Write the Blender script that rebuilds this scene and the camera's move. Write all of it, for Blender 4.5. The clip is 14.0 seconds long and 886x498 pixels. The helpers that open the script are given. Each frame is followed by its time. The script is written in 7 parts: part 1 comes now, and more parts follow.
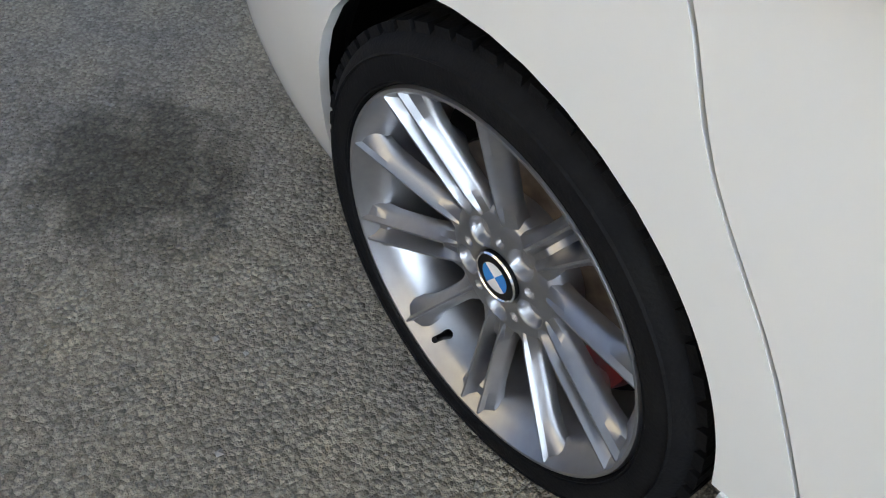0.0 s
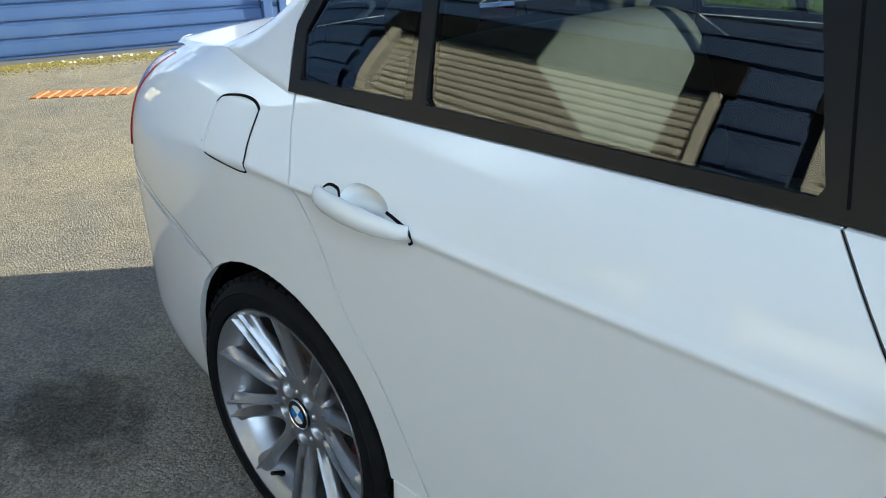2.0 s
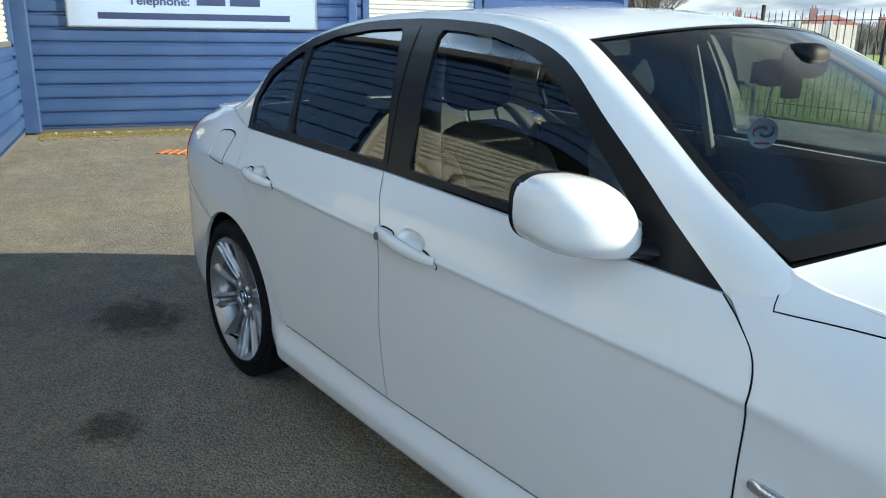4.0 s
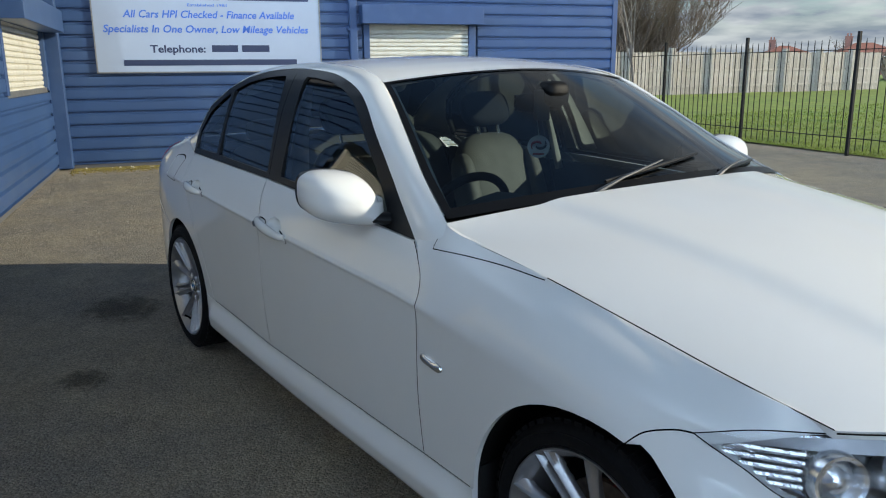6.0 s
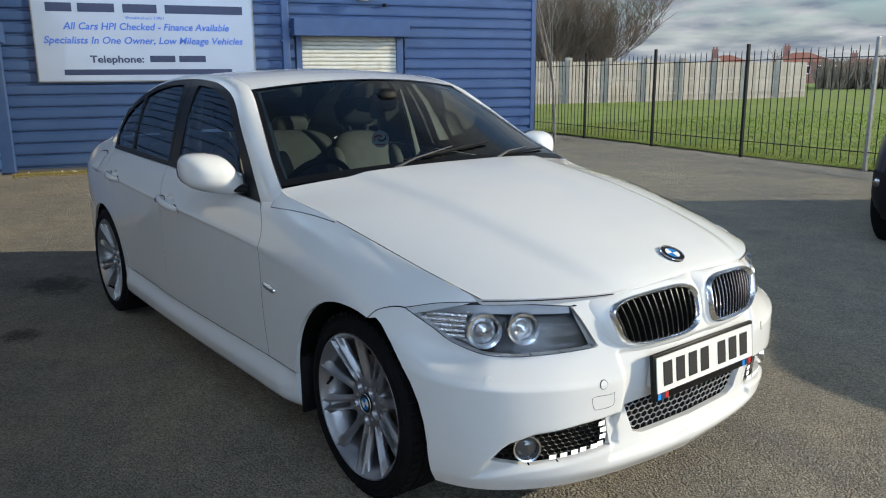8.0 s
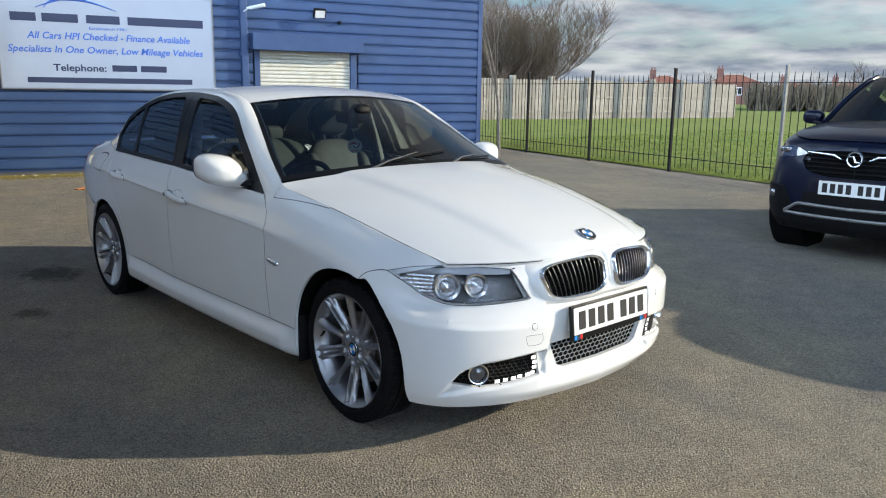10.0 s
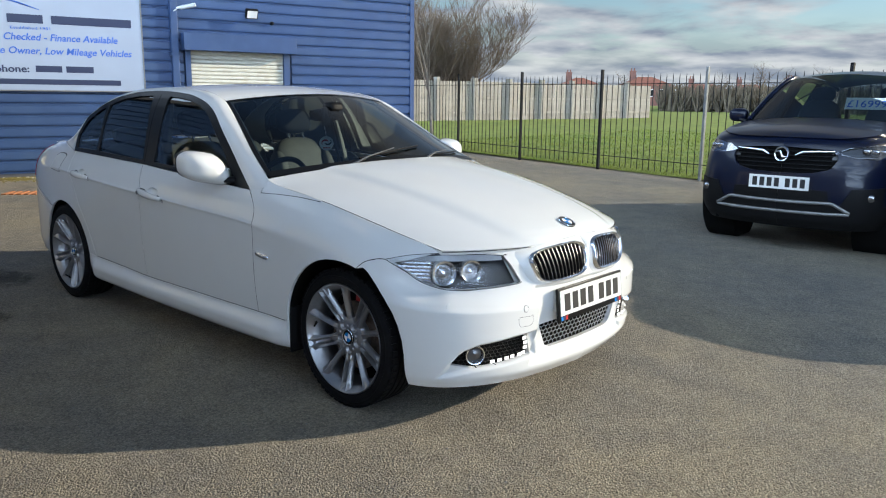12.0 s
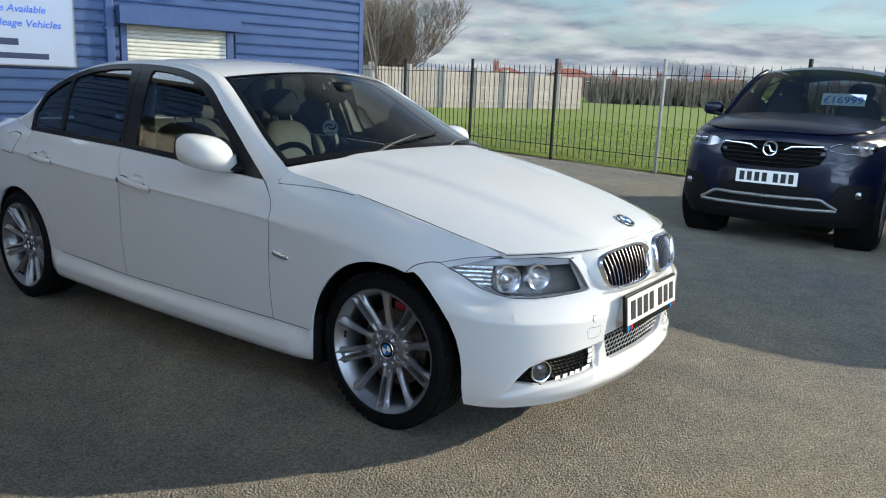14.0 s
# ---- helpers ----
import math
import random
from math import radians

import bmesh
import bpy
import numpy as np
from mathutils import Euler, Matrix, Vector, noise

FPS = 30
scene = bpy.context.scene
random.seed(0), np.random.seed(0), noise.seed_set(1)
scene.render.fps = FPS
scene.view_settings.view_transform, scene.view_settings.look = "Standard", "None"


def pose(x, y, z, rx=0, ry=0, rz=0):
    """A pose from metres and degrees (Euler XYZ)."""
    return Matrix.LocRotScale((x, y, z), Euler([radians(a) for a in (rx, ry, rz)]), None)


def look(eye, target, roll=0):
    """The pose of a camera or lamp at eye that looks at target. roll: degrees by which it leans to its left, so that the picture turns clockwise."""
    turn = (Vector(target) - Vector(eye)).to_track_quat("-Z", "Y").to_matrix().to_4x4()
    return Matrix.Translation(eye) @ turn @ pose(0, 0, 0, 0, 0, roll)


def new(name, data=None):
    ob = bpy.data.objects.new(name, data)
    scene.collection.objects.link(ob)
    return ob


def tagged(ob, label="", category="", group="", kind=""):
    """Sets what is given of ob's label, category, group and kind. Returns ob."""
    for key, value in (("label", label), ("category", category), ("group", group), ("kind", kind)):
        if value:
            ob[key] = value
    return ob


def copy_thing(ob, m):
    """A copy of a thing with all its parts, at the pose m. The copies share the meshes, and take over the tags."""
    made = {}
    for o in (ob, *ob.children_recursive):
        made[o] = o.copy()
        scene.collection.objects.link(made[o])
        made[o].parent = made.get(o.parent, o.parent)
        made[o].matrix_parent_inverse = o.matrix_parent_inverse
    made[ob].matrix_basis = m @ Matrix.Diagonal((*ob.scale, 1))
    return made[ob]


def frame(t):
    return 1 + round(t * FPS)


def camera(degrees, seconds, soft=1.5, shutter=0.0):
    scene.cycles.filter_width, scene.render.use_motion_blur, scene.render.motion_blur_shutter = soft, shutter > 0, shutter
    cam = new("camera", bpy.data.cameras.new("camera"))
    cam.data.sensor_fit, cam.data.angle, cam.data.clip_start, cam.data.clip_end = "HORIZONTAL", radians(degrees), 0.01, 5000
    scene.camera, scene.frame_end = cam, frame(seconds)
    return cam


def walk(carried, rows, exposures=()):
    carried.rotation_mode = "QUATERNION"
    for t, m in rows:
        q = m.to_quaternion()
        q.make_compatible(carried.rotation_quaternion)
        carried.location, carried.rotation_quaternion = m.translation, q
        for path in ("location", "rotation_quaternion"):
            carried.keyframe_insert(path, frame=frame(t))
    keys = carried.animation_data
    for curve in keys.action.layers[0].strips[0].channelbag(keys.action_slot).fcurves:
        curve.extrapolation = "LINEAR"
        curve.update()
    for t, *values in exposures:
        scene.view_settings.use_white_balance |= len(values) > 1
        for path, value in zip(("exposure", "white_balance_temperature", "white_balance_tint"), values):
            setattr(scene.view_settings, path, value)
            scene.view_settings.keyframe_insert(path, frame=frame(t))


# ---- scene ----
cam = camera(60.2, 14.0, 1.1)
EXPO = [(0.0, 2.02, 7600, 8), (0.5, 2.58, 7700, 9), (1.0, 1.68, 6900, 2), (1.5, 1.38, 6550, -1), (3.0, 1.48, 6550, 0), (3.5, 1.14, 6450, 0), (4.2, 0.86, 6350, 0), (6.3, 0.08, 6550, 5), (7.5, 0.02, 6600, 6), (8.2, 0.02, 6600, 6), (10.3, 0.28, 6600, 7), (14.0, 0.28, 6550, 6)]
PATH = [
    (0, (-0.955, -1.272, 0.999), (-2.044, -0.428, -0.451), -0.9),
    (0.5, (-1.127, -1.277, 1.008), (-2.262, -0.421, -0.4), -4.7),
    (1, (-0.928, -1.376, 1.155), (-2.151, -0.235, 0.059), -4.5),
    (1.5, (-0.615, -1.481, 1.251), (-1.809, -0.154, 0.349), -4.5),
    (2, (-0.211, -1.61, 1.259), (-1.5, -0.29, 0.488), -1.6),
    (2.5, (0.188, -1.756, 1.289), (-1.128, -0.419, 0.597), -0.6),
    (3, (0.602, -1.833, 1.317), (-0.803, -0.559, 0.685), 0.4),
    (3.5, (1.008, -1.88, 1.335), (-0.498, -0.695, 0.761), 0.7),
    (4, (1.392, -1.996, 1.35), (-0.131, -0.819, 0.807), 0.8),
    (4.2, (1.507, -2.005, 1.382), (-0.016, -0.829, 0.839), -0.5),
    (6.3, (2.615, -1.916, 1.383), (1.011, -0.81, 0.929), -0.4),
    (6.5, (2.73, -1.89, 1.371), (1.129, -0.782, 0.914), -0.5),
    (7, (2.946, -1.882, 1.391), (1.361, -0.752, 0.931), -0.6),
    (7.5, (3.196, -1.981, 1.369), (1.635, -0.816, 0.912), -0.6),
    (8, (3.435, -2.078, 1.386), (1.896, -0.878, 0.949), -0.5),
    (8.2, (3.541, -2.102, 1.38), (2.01, -0.888, 0.953), -0.5),
    (10.3, (4.084, -2.738, 1.418), (2.65, -1.402, 1.017), 0.9),
    (10.5, (4.152, -2.786, 1.42), (2.731, -1.437, 1.021), 0.9),
    (11, (4.163, -2.845, 1.428), (2.773, -1.463, 1.03), 0.8),
    (11.5, (4.019, -2.947, 1.396), (2.669, -1.525, 1.001), 0.7),
    (12, (3.881, -2.974, 1.387), (2.573, -1.513, 0.992), 0.7),
    (12.5, (3.74, -2.928, 1.384), (2.468, -1.436, 0.987), 0.9),
    (13, (3.548, -2.856, 1.362), (2.313, -1.334, 0.96), 1.5),
    (13.5, (3.404, -2.911, 1.352), (2.21, -1.36, 0.943), 2.0),
    (14, (3.226, -3.005, 1.35), (2.078, -1.423, 0.928), 2.3),
]
walk(cam, [(t, look(eye, target, roll)) for t, eye, target, roll in PATH], exposures=EXPO)

# ---- world, sun ----
SUN_EL, SUN_AZ = radians(19.5), math.atan2(0.64, 0.77)
sun_dir = Vector((math.sin(SUN_AZ) * math.cos(SUN_EL), math.cos(SUN_AZ) * math.cos(SUN_EL), math.sin(SUN_EL)))


def build_world():
    w = bpy.data.worlds.new("sky")
    scene.world = w
    w.use_nodes = True
    nt = w.node_tree
    nt.nodes.clear()
    out = nt.nodes.new("ShaderNodeOutputWorld")
    bg = nt.nodes.new("ShaderNodeBackground")
    sky = nt.nodes.new("ShaderNodeTexSky")
    sky.sky_type = "NISHITA"
    sky.sun_disc = False
    sky.sun_elevation, sky.sun_rotation = SUN_EL, SUN_AZ
    sky.dust_density, sky.ozone_density = 0.15, 3.0
    tc = nt.nodes.new("ShaderNodeTexCoord")
    sep = nt.nodes.new("ShaderNodeSeparateXYZ")
    nt.links.new(tc.outputs["Generated"], sep.inputs[0])
    # clouds laid on a flat layer: direction over height
    h = nt.nodes.new("ShaderNodeMath")
    h.operation = "MAXIMUM"
    h.inputs[1].default_value = 0.0
    nt.links.new(sep.outputs[2], h.inputs[0])
    hh = nt.nodes.new("ShaderNodeMath")
    hh.operation = "ADD"
    hh.inputs[1].default_value = 0.16
    nt.links.new(h.outputs[0], hh.inputs[0])
    div = nt.nodes.new("ShaderNodeVectorMath")
    div.operation = "DIVIDE"
    comb = nt.nodes.new("ShaderNodeCombineXYZ")
    for i in range(3):
        nt.links.new(hh.outputs[0], comb.inputs[i])
    nt.links.new(tc.outputs["Generated"], div.inputs[0])
    nt.links.new(comb.outputs[0], div.inputs[1])
    n1 = nt.nodes.new("ShaderNodeTexNoise")
    n1.inputs["Scale"].default_value, n1.inputs["Detail"].default_value = 1.35, 9
    n1.inputs["Roughness"].default_value, n1.inputs["Distortion"].default_value = 0.56, 0.25
    nt.links.new(div.outputs[0], n1.inputs["Vector"])
    r1 = nt.nodes.new("ShaderNodeValToRGB")
    r1.color_ramp.elements[0].position, r1.color_ramp.elements[1].position = 0.40, 0.56
    nt.links.new(n1.outputs["Fac"], r1.inputs[0])
    n2 = nt.nodes.new("ShaderNodeTexNoise")
    n2.inputs["Scale"].default_value, n2.inputs["Detail"].default_value = 2.6, 8
    nt.links.new(div.outputs[0], n2.inputs["Vector"])
    r2 = nt.nodes.new("ShaderNodeValToRGB")
    r2.color_ramp.elements[0].position, r2.color_ramp.elements[1].position = 0.38, 0.66
    r2.color_ramp.elements[0].color, r2.color_ramp.elements[1].color = (2.7, 3.2, 4.2, 1), (6.6, 6.9, 7.4, 1)
    nt.links.new(n2.outputs["Fac"], r2.inputs[0])
    mix = nt.nodes.new("ShaderNodeMix")
    mix.data_type = "RGBA"
    low = nt.nodes.new("ShaderNodeMapRange")
    low.interpolation_type = "SMOOTHSTEP"
    low.inputs["From Min"].default_value, low.inputs["From Max"].default_value = 0.02, 0.11
    low.inputs["To Min"].default_value, low.inputs["To Max"].default_value = 1.0, 0.0
    nt.links.new(h.outputs[0], low.inputs[0])
    cover = nt.nodes.new("ShaderNodeMath")
    cover.operation = "MAXIMUM"
    nt.links.new(r1.outputs[0], cover.inputs[0])
    nt.links.new(low.outputs[0], cover.inputs[1])
    nt.links.new(cover.outputs[0], mix.inputs[0])
    # cloud dimmed overhead to keep the shaded ground dark
    up = nt.nodes.new("ShaderNodeMapRange")
    up.inputs["From Min"].default_value, up.inputs["From Max"].default_value = 0.10, 0.85
    up.inputs["To Min"].default_value, up.inputs["To Max"].default_value = 1.05, 0.10
    nt.links.new(h.outputs[0], up.inputs[0])
    lift = nt.nodes.new("ShaderNodeVectorMath")
    lift.operation = "SCALE"
    nt.links.new(r2.outputs[0], lift.inputs[0])
    # added fill: cloud opposite the sun over-brightened to light the car's shaded flank
    anti_fill = nt.nodes.new("ShaderNodeMapRange")
    anti_fill.interpolation_type = "SMOOTHSTEP"
    anti_fill.inputs["From Min"].default_value, anti_fill.inputs["From Max"].default_value = 0.3, -0.75
    anti_fill.inputs["To Min"].default_value, anti_fill.inputs["To Max"].default_value = 0.80, 13.5
    nt.links.new(sep.outputs[1], anti_fill.inputs[0])
    both_f = nt.nodes.new("ShaderNodeMath")
    both_f.operation = "MULTIPLY"
    nt.links.new(up.outputs[0], both_f.inputs[0])
    nt.links.new(anti_fill.outputs[0], both_f.inputs[1])
    nt.links.new(both_f.outputs[0], lift.inputs["Scale"])
    # blue tint on that fill, so shade and window reflections turn bluish
    cool = nt.nodes.new("ShaderNodeMix")
    cool.data_type, cool.blend_type = "RGBA", "MULTIPLY"
    cool.inputs[7].default_value = (0.80, 0.97, 1.17, 1)
    shady = nt.nodes.new("ShaderNodeMapRange")
    shady.inputs["From Min"].default_value, shady.inputs["From Max"].default_value = 0.3, -0.4
    nt.links.new(sep.outputs[1], shady.inputs[0])
    nt.links.new(shady.outputs[0], cool.inputs[0])
    nt.links.new(lift.outputs[0], cool.inputs[6])
    nt.links.new(sky.outputs[0], mix.inputs[6])
    nt.links.new(cool.outputs[2], mix.inputs[7])
    nt.links.new(mix.outputs[2], bg.inputs[0])
    bg.inputs[1].default_value = 0.10
    nt.links.new(bg.outputs[0], out.inputs[0])


build_world()
sun_data = bpy.data.lights.new("sun", "SUN")
sun_data.energy, sun_data.angle, sun_data.color = 5.0, radians(0.55), (1.0, 0.90, 0.75)
sun = new("sun", sun_data)
sun.matrix_world = look(sun_dir * 60, (0, 0, 0))


# ---- materials ----
def mat(name, colour, rough=0.5, metal=0.0, grain=0.0, scale=30.0, bump=0.0, bump_scale=200.0, stain=None, stain_scale=2.0, stain_at=(0.5, 0.7),
        coat=0.0, spec=0.5, random_amt=0.0, emission=None, coords="Object", stretch=None):
    """A surface: base colour varied by grain, stains of another colour, relief."""
    m = bpy.data.materials.new(name)
    m.use_nodes = True
    nt = m.node_tree
    b = nt.nodes["Principled BSDF"]
    b.inputs["Roughness"].default_value, b.inputs["Metallic"].default_value = rough, metal
    b.inputs["Coat Weight"].default_value, b.inputs["Coat Roughness"].default_value = coat, 0.03
    b.inputs["Specular IOR Level"].default_value = spec
    tc = nt.nodes.new("ShaderNodeTexCoord")
    vec = tc.outputs[coords]
    if stretch:
        mp = nt.nodes.new("ShaderNodeMapping")
        mp.inputs["Scale"].default_value = stretch
        nt.links.new(vec, mp.inputs[0])
        vec = mp.outputs[0]
    col = None

    def noise_node(sc, detail=6):
        n = nt.nodes.new("ShaderNodeTexNoise")
        n.inputs["Scale"].default_value, n.inputs["Detail"].default_value = sc, detail
        nt.links.new(vec, n.inputs["Vector"])
        return n.outputs["Fac"]

    def mixer(fac, a, bcol):
        mx = nt.nodes.new("ShaderNodeMix")
        mx.data_type = "RGBA"
        nt.links.new(fac, mx.inputs[0])
        for sock, v in ((6, a), (7, bcol)):
            if isinstance(v, tuple):
                mx.inputs[sock].default_value = (*v, 1)
            else:
                nt.links.new(v, mx.inputs[sock])
        return mx.outputs[2]

    base = tuple(colour)
    if grain:
        r = nt.nodes.new("ShaderNodeValToRGB")
        r.color_ramp.elements[0].position, r.color_ramp.elements[1].position = 0.3, 0.7
        nt.links.new(noise_node(scale), r.inputs[0])
        col = mixer(r.outputs[0], tuple(c * (1 - grain) for c in base), tuple(min(1, c * (1 + grain)) for c in base))
    if stain:
        r = nt.nodes.new("ShaderNodeValToRGB")
        r.color_ramp.elements[0].position, r.color_ramp.elements[1].position = stain_at
        nt.links.new(noise_node(stain_scale, 5), r.inputs[0])
        col = mixer(r.outputs[0], col if col is not None else base, tuple(stain))
    if random_amt:
        oi = nt.nodes.new("ShaderNodeObjectInfo")
        hsv = nt.nodes.new("ShaderNodeHueSaturation")
        mr = nt.nodes.new("ShaderNodeMapRange")
        mr.inputs["To Min"].default_value, mr.inputs["To Max"].default_value = 1 - random_amt, 1 + random_amt
        nt.links.new(oi.outputs["Random"], mr.inputs[0])
        nt.links.new(mr.outputs[0], hsv.inputs["Value"])
        if col is None:
            hsv.inputs["Color"].default_value = (*base, 1)
        else:
            nt.links.new(col, hsv.inputs["Color"])
        col = hsv.outputs[0]
    if col is None:
        b.inputs["Base Color"].default_value = (*base, 1)
    else:
        nt.links.new(col, b.inputs["Base Color"])
    if bump:
        bp = nt.nodes.new("ShaderNodeBump")
        bp.inputs["Strength"].default_value, bp.inputs["Distance"].default_value = bump, 0.01
        nt.links.new(noise_node(bump_scale, 4), bp.inputs["Height"])
        nt.links.new(bp.outputs[0], b.inputs["Normal"])
    if emission:
        b.inputs["Emission Color"].default_value = (*emission[:3], 1)
        b.inputs["Emission Strength"].default_value = emission[3]
    return m


def glass_mat(name, tint, ior=1.5, rough=0.0, gloss=1.0):
    """A thin pane: it lets tinted light through and reflects by Fresnel."""
    m = bpy.data.materials.new(name)
    m.use_nodes = True
    nt = m.node_tree
    nt.nodes.clear()
    out = nt.nodes.new("ShaderNodeOutputMaterial")
    tr = nt.nodes.new("ShaderNodeBsdfTransparent")
    tr.inputs[0].default_value = (*tint, 1)
    gl = nt.nodes.new("ShaderNodeBsdfGlossy")
    gl.inputs["Roughness"].default_value = rough
    fr = nt.nodes.new("ShaderNodeFresnel")
    fr.inputs["IOR"].default_value = ior
    mul = nt.nodes.new("ShaderNodeMath")
    mul.operation = "MULTIPLY"
    mul.inputs[1].default_value = gloss
    mul.use_clamp = True
    nt.links.new(fr.outputs[0], mul.inputs[0])
    mx = nt.nodes.new("ShaderNodeMixShader")
    nt.links.new(mul.outputs[0], mx.inputs[0])
    nt.links.new(tr.outputs[0], mx.inputs[1])
    nt.links.new(gl.outputs[0], mx.inputs[2])
    nt.links.new(mx.outputs[0], out.inputs[0])
    return m


PAINT = mat("white_paint", (0.71, 0.71, 0.693), 0.5, coat=1.0, spec=0.1, grain=0.010, scale=5)
PAINT_NAVY = mat("navy_paint", (0.0026, 0.005, 0.017), 0.3, coat=0.3, spec=0.2, grain=0.1, scale=6)
SATIN = mat("black_trim", (0.006, 0.006, 0.0065), 0.36, spec=0.22, bump=0.05, bump_scale=600)
GAP = mat("dark_gap", (0.004, 0.004, 0.004), 0.95, spec=0.1)
RUBBER = mat("tyre_rubber", (0.0060, 0.0060, 0.0068), 0.72, spec=0.12, grain=0.25, scale=40, bump=0.15, bump_scale=250, stain=(0.010, 0.0098, 0.0095), stain_scale=9, stain_at=(0.52, 0.8))
ALLOY = mat("silver_alloy", (0.34, 0.34, 0.352), 0.35, 0.85, grain=0.05, scale=60)
GREY_CHROME = mat("dark_chrome", (0.30, 0.30, 0.31), 0.22, 1.0)
CHROME = mat("chrome", (0.84, 0.85, 0.86), 0.22, 1.0, grain=0.03, scale=20)
STEEL_DISC = mat("brake_disc", (0.15, 0.115, 0.09), 0.5, 0.6, grain=0.3, scale=60)
RED_CAL = mat("red_caliper", (0.45, 0.015, 0.015), 0.4, grain=0.15, scale=40)
BLUE_BADGE = mat("badge_blue", (0.02, 0.22, 0.60), 0.25, coat=0.6)
WHITE_PLASTIC = mat("white_plastic", (0.78, 0.78, 0.77), 0.35)
BLACK_PLASTIC = mat("black_plastic", (0.006, 0.006, 0.0065), 0.55, spec=0.15, bump=0.1, bump_scale=500)
WIPER = mat("wiper_metal", (0.16, 0.16, 0.16), 0.4, 0.6)
GREY_PLASTIC = mat("grey_plastic", (0.10, 0.10, 0.105), 0.45, bump=0.05, bump_scale=400)
SEAT = mat("grey_leather", (0.165, 0.160, 0.145), 0.55, grain=0.10, scale=18, bump=0.2, bump_scale=180)
SEAT_DARK = mat("dark_cloth", (0.02, 0.022, 0.027), 0.85, bump=0.2, bump_scale=400)
CABIN = mat("cabin_trim", (0.022, 0.023, 0.025), 0.7, bump=0.2, bump_scale=300)
# paler than the cabin trim: colour stands in for sky reflected in the windscreen
DASH = mat("dashboard_sky_grey", (0.070, 0.075, 0.080), 0.62, grain=0.08, scale=30, bump=0.2, bump_scale=350)
LINING = mat("roof_lining", (0.42, 0.42, 0.40), 0.9, bump=0.1, bump_scale=500)
RED_LENS = mat("red_lens", (0.35, 0.010, 0.018), 0.12, coat=1.0, grain=0.1, scale=70)
LENS_GREY = mat("lamp_bezel", (0.035, 0.035, 0.038), 0.30)
LENS_SILVER = mat("lamp_reflector", (0.75, 0.75, 0.76), 0.16, 0.9, bump=0.2, bump_scale=60)
BROW = mat("lamp_brow", (0.42, 0.42, 0.43), 0.45, 0.6, grain=0.05, scale=40)
MESH_GREY = mat("grille_grey", (0.30, 0.30, 0.31), 0.38, 0.4)
FOG_LENS = mat("fog_lens", (0.10, 0.10, 0.105), 0.08, 0.4, coat=1.0)
LED = mat("white_led", (0.9, 0.9, 0.9), 0.3, emission=(1.0, 0.98, 0.95, 0.55))
SIDE_GLASS = glass_mat("side_glass", (0.68, 0.74, 0.72), 1.55, gloss=1.6)
DARK_GLASS = glass_mat("tinted_glass", (0.40, 0.46, 0.46), 1.55, gloss=1.6)
SCREEN_GLASS = glass_mat("screen_glass", (0.52, 0.61, 0.63), 1.5, gloss=1.35)
CLEAR = glass_mat("clear_lens", (0.93, 0.94, 0.95), 1.45, gloss=0.8)
FAR_LENS = glass_mat("smoked_lens", (0.75, 0.78, 0.82), 1.45, gloss=0.4)
PLATE_WHITE = mat("plate_white", (0.74, 0.74, 0.70), 0.4, grain=0.03, scale=60)
INK = mat("black_ink", (0.01, 0.01, 0.012), 0.5)
CLAD = mat("blue_cladding", (0.030, 0.068, 0.172), 0.42, grain=0.10, scale=1.2, bump=0.03, bump_scale=60, stain=(0.044, 0.086, 0.188), stain_scale=1.7, stain_at=(0.48, 0.75), coat=0.1)
CLAD_TRIM = mat("blue_trim", (0.030, 0.066, 0.165), 0.45, grain=0.06, scale=3, stain=(0.045, 0.086, 0.19), stain_scale=4, stain_at=(0.5, 0.8))
SHUTTER = mat("cream_shutter", (0.60, 0.58, 0.50), 0.45, grain=0.06, scale=6, stain=(0.42, 0.38, 0.29), stain_scale=5, stain_at=(0.55, 0.85))
SIGN_WHITE = mat("sign_board", (0.31, 0.37, 0.475), 0.25, grain=0.04, scale=1.5, coat=0.3)
SIGN_BLUE = mat("sign_blue", (0.045, 0.14, 0.55), 0.4)
SIGN_NAVY = mat("sign_navy", (0.02, 0.03, 0.08), 0.4)
IRON = mat("black_iron", (0.008, 0.008, 0.009), 0.6, spec=0.2, bump=0.2, bump_scale=150)
GALV = mat("galvanised_steel", (0.22, 0.22, 0.21), 0.5, 0.6, grain=0.15, scale=25)
WOOD = mat("weathered_boards", (0.34, 0.300, 0.248), 0.8, grain=0.25, scale=7, bump=0.3, bump_scale=30, stretch=(6, 6, 0.5), random_amt=0.22, stain=(0.19, 0.16, 0.13), stain_scale=3, stain_at=(0.5, 0.8))
CONCRETE = mat("concrete_post", (0.30, 0.268, 0.225), 0.85, grain=0.15, scale=8, bump=0.3, bump_scale=90)
BARK = mat("brown_bark", (0.135, 0.098, 0.070), 0.9, grain=0.3, scale=9, bump=0.5, bump_scale=40)
BARK_PALE = mat("pale_bark", (0.22, 0.185, 0.15), 0.8, grain=0.25, scale=14, stain=(0.10, 0.08, 0.06), stain_scale=20, stain_at=(0.6, 0.75))
BRICK = mat("red_brick", (0.21, 0.095, 0.068), 0.85, grain=0.2, scale=3, stain=(0.16, 0.08, 0.06), stain_scale=1.0)
ROOF_TILE = mat("red_tiles", (0.23, 0.085, 0.055), 0.8, grain=0.2, scale=2.5, bump=0.3, bump_scale=8)
HEDGE = mat("brown_hedge", (0.120, 0.092, 0.060), 0.9, grain=0.4, scale=1.2, bump=1.0, bump_scale=8)
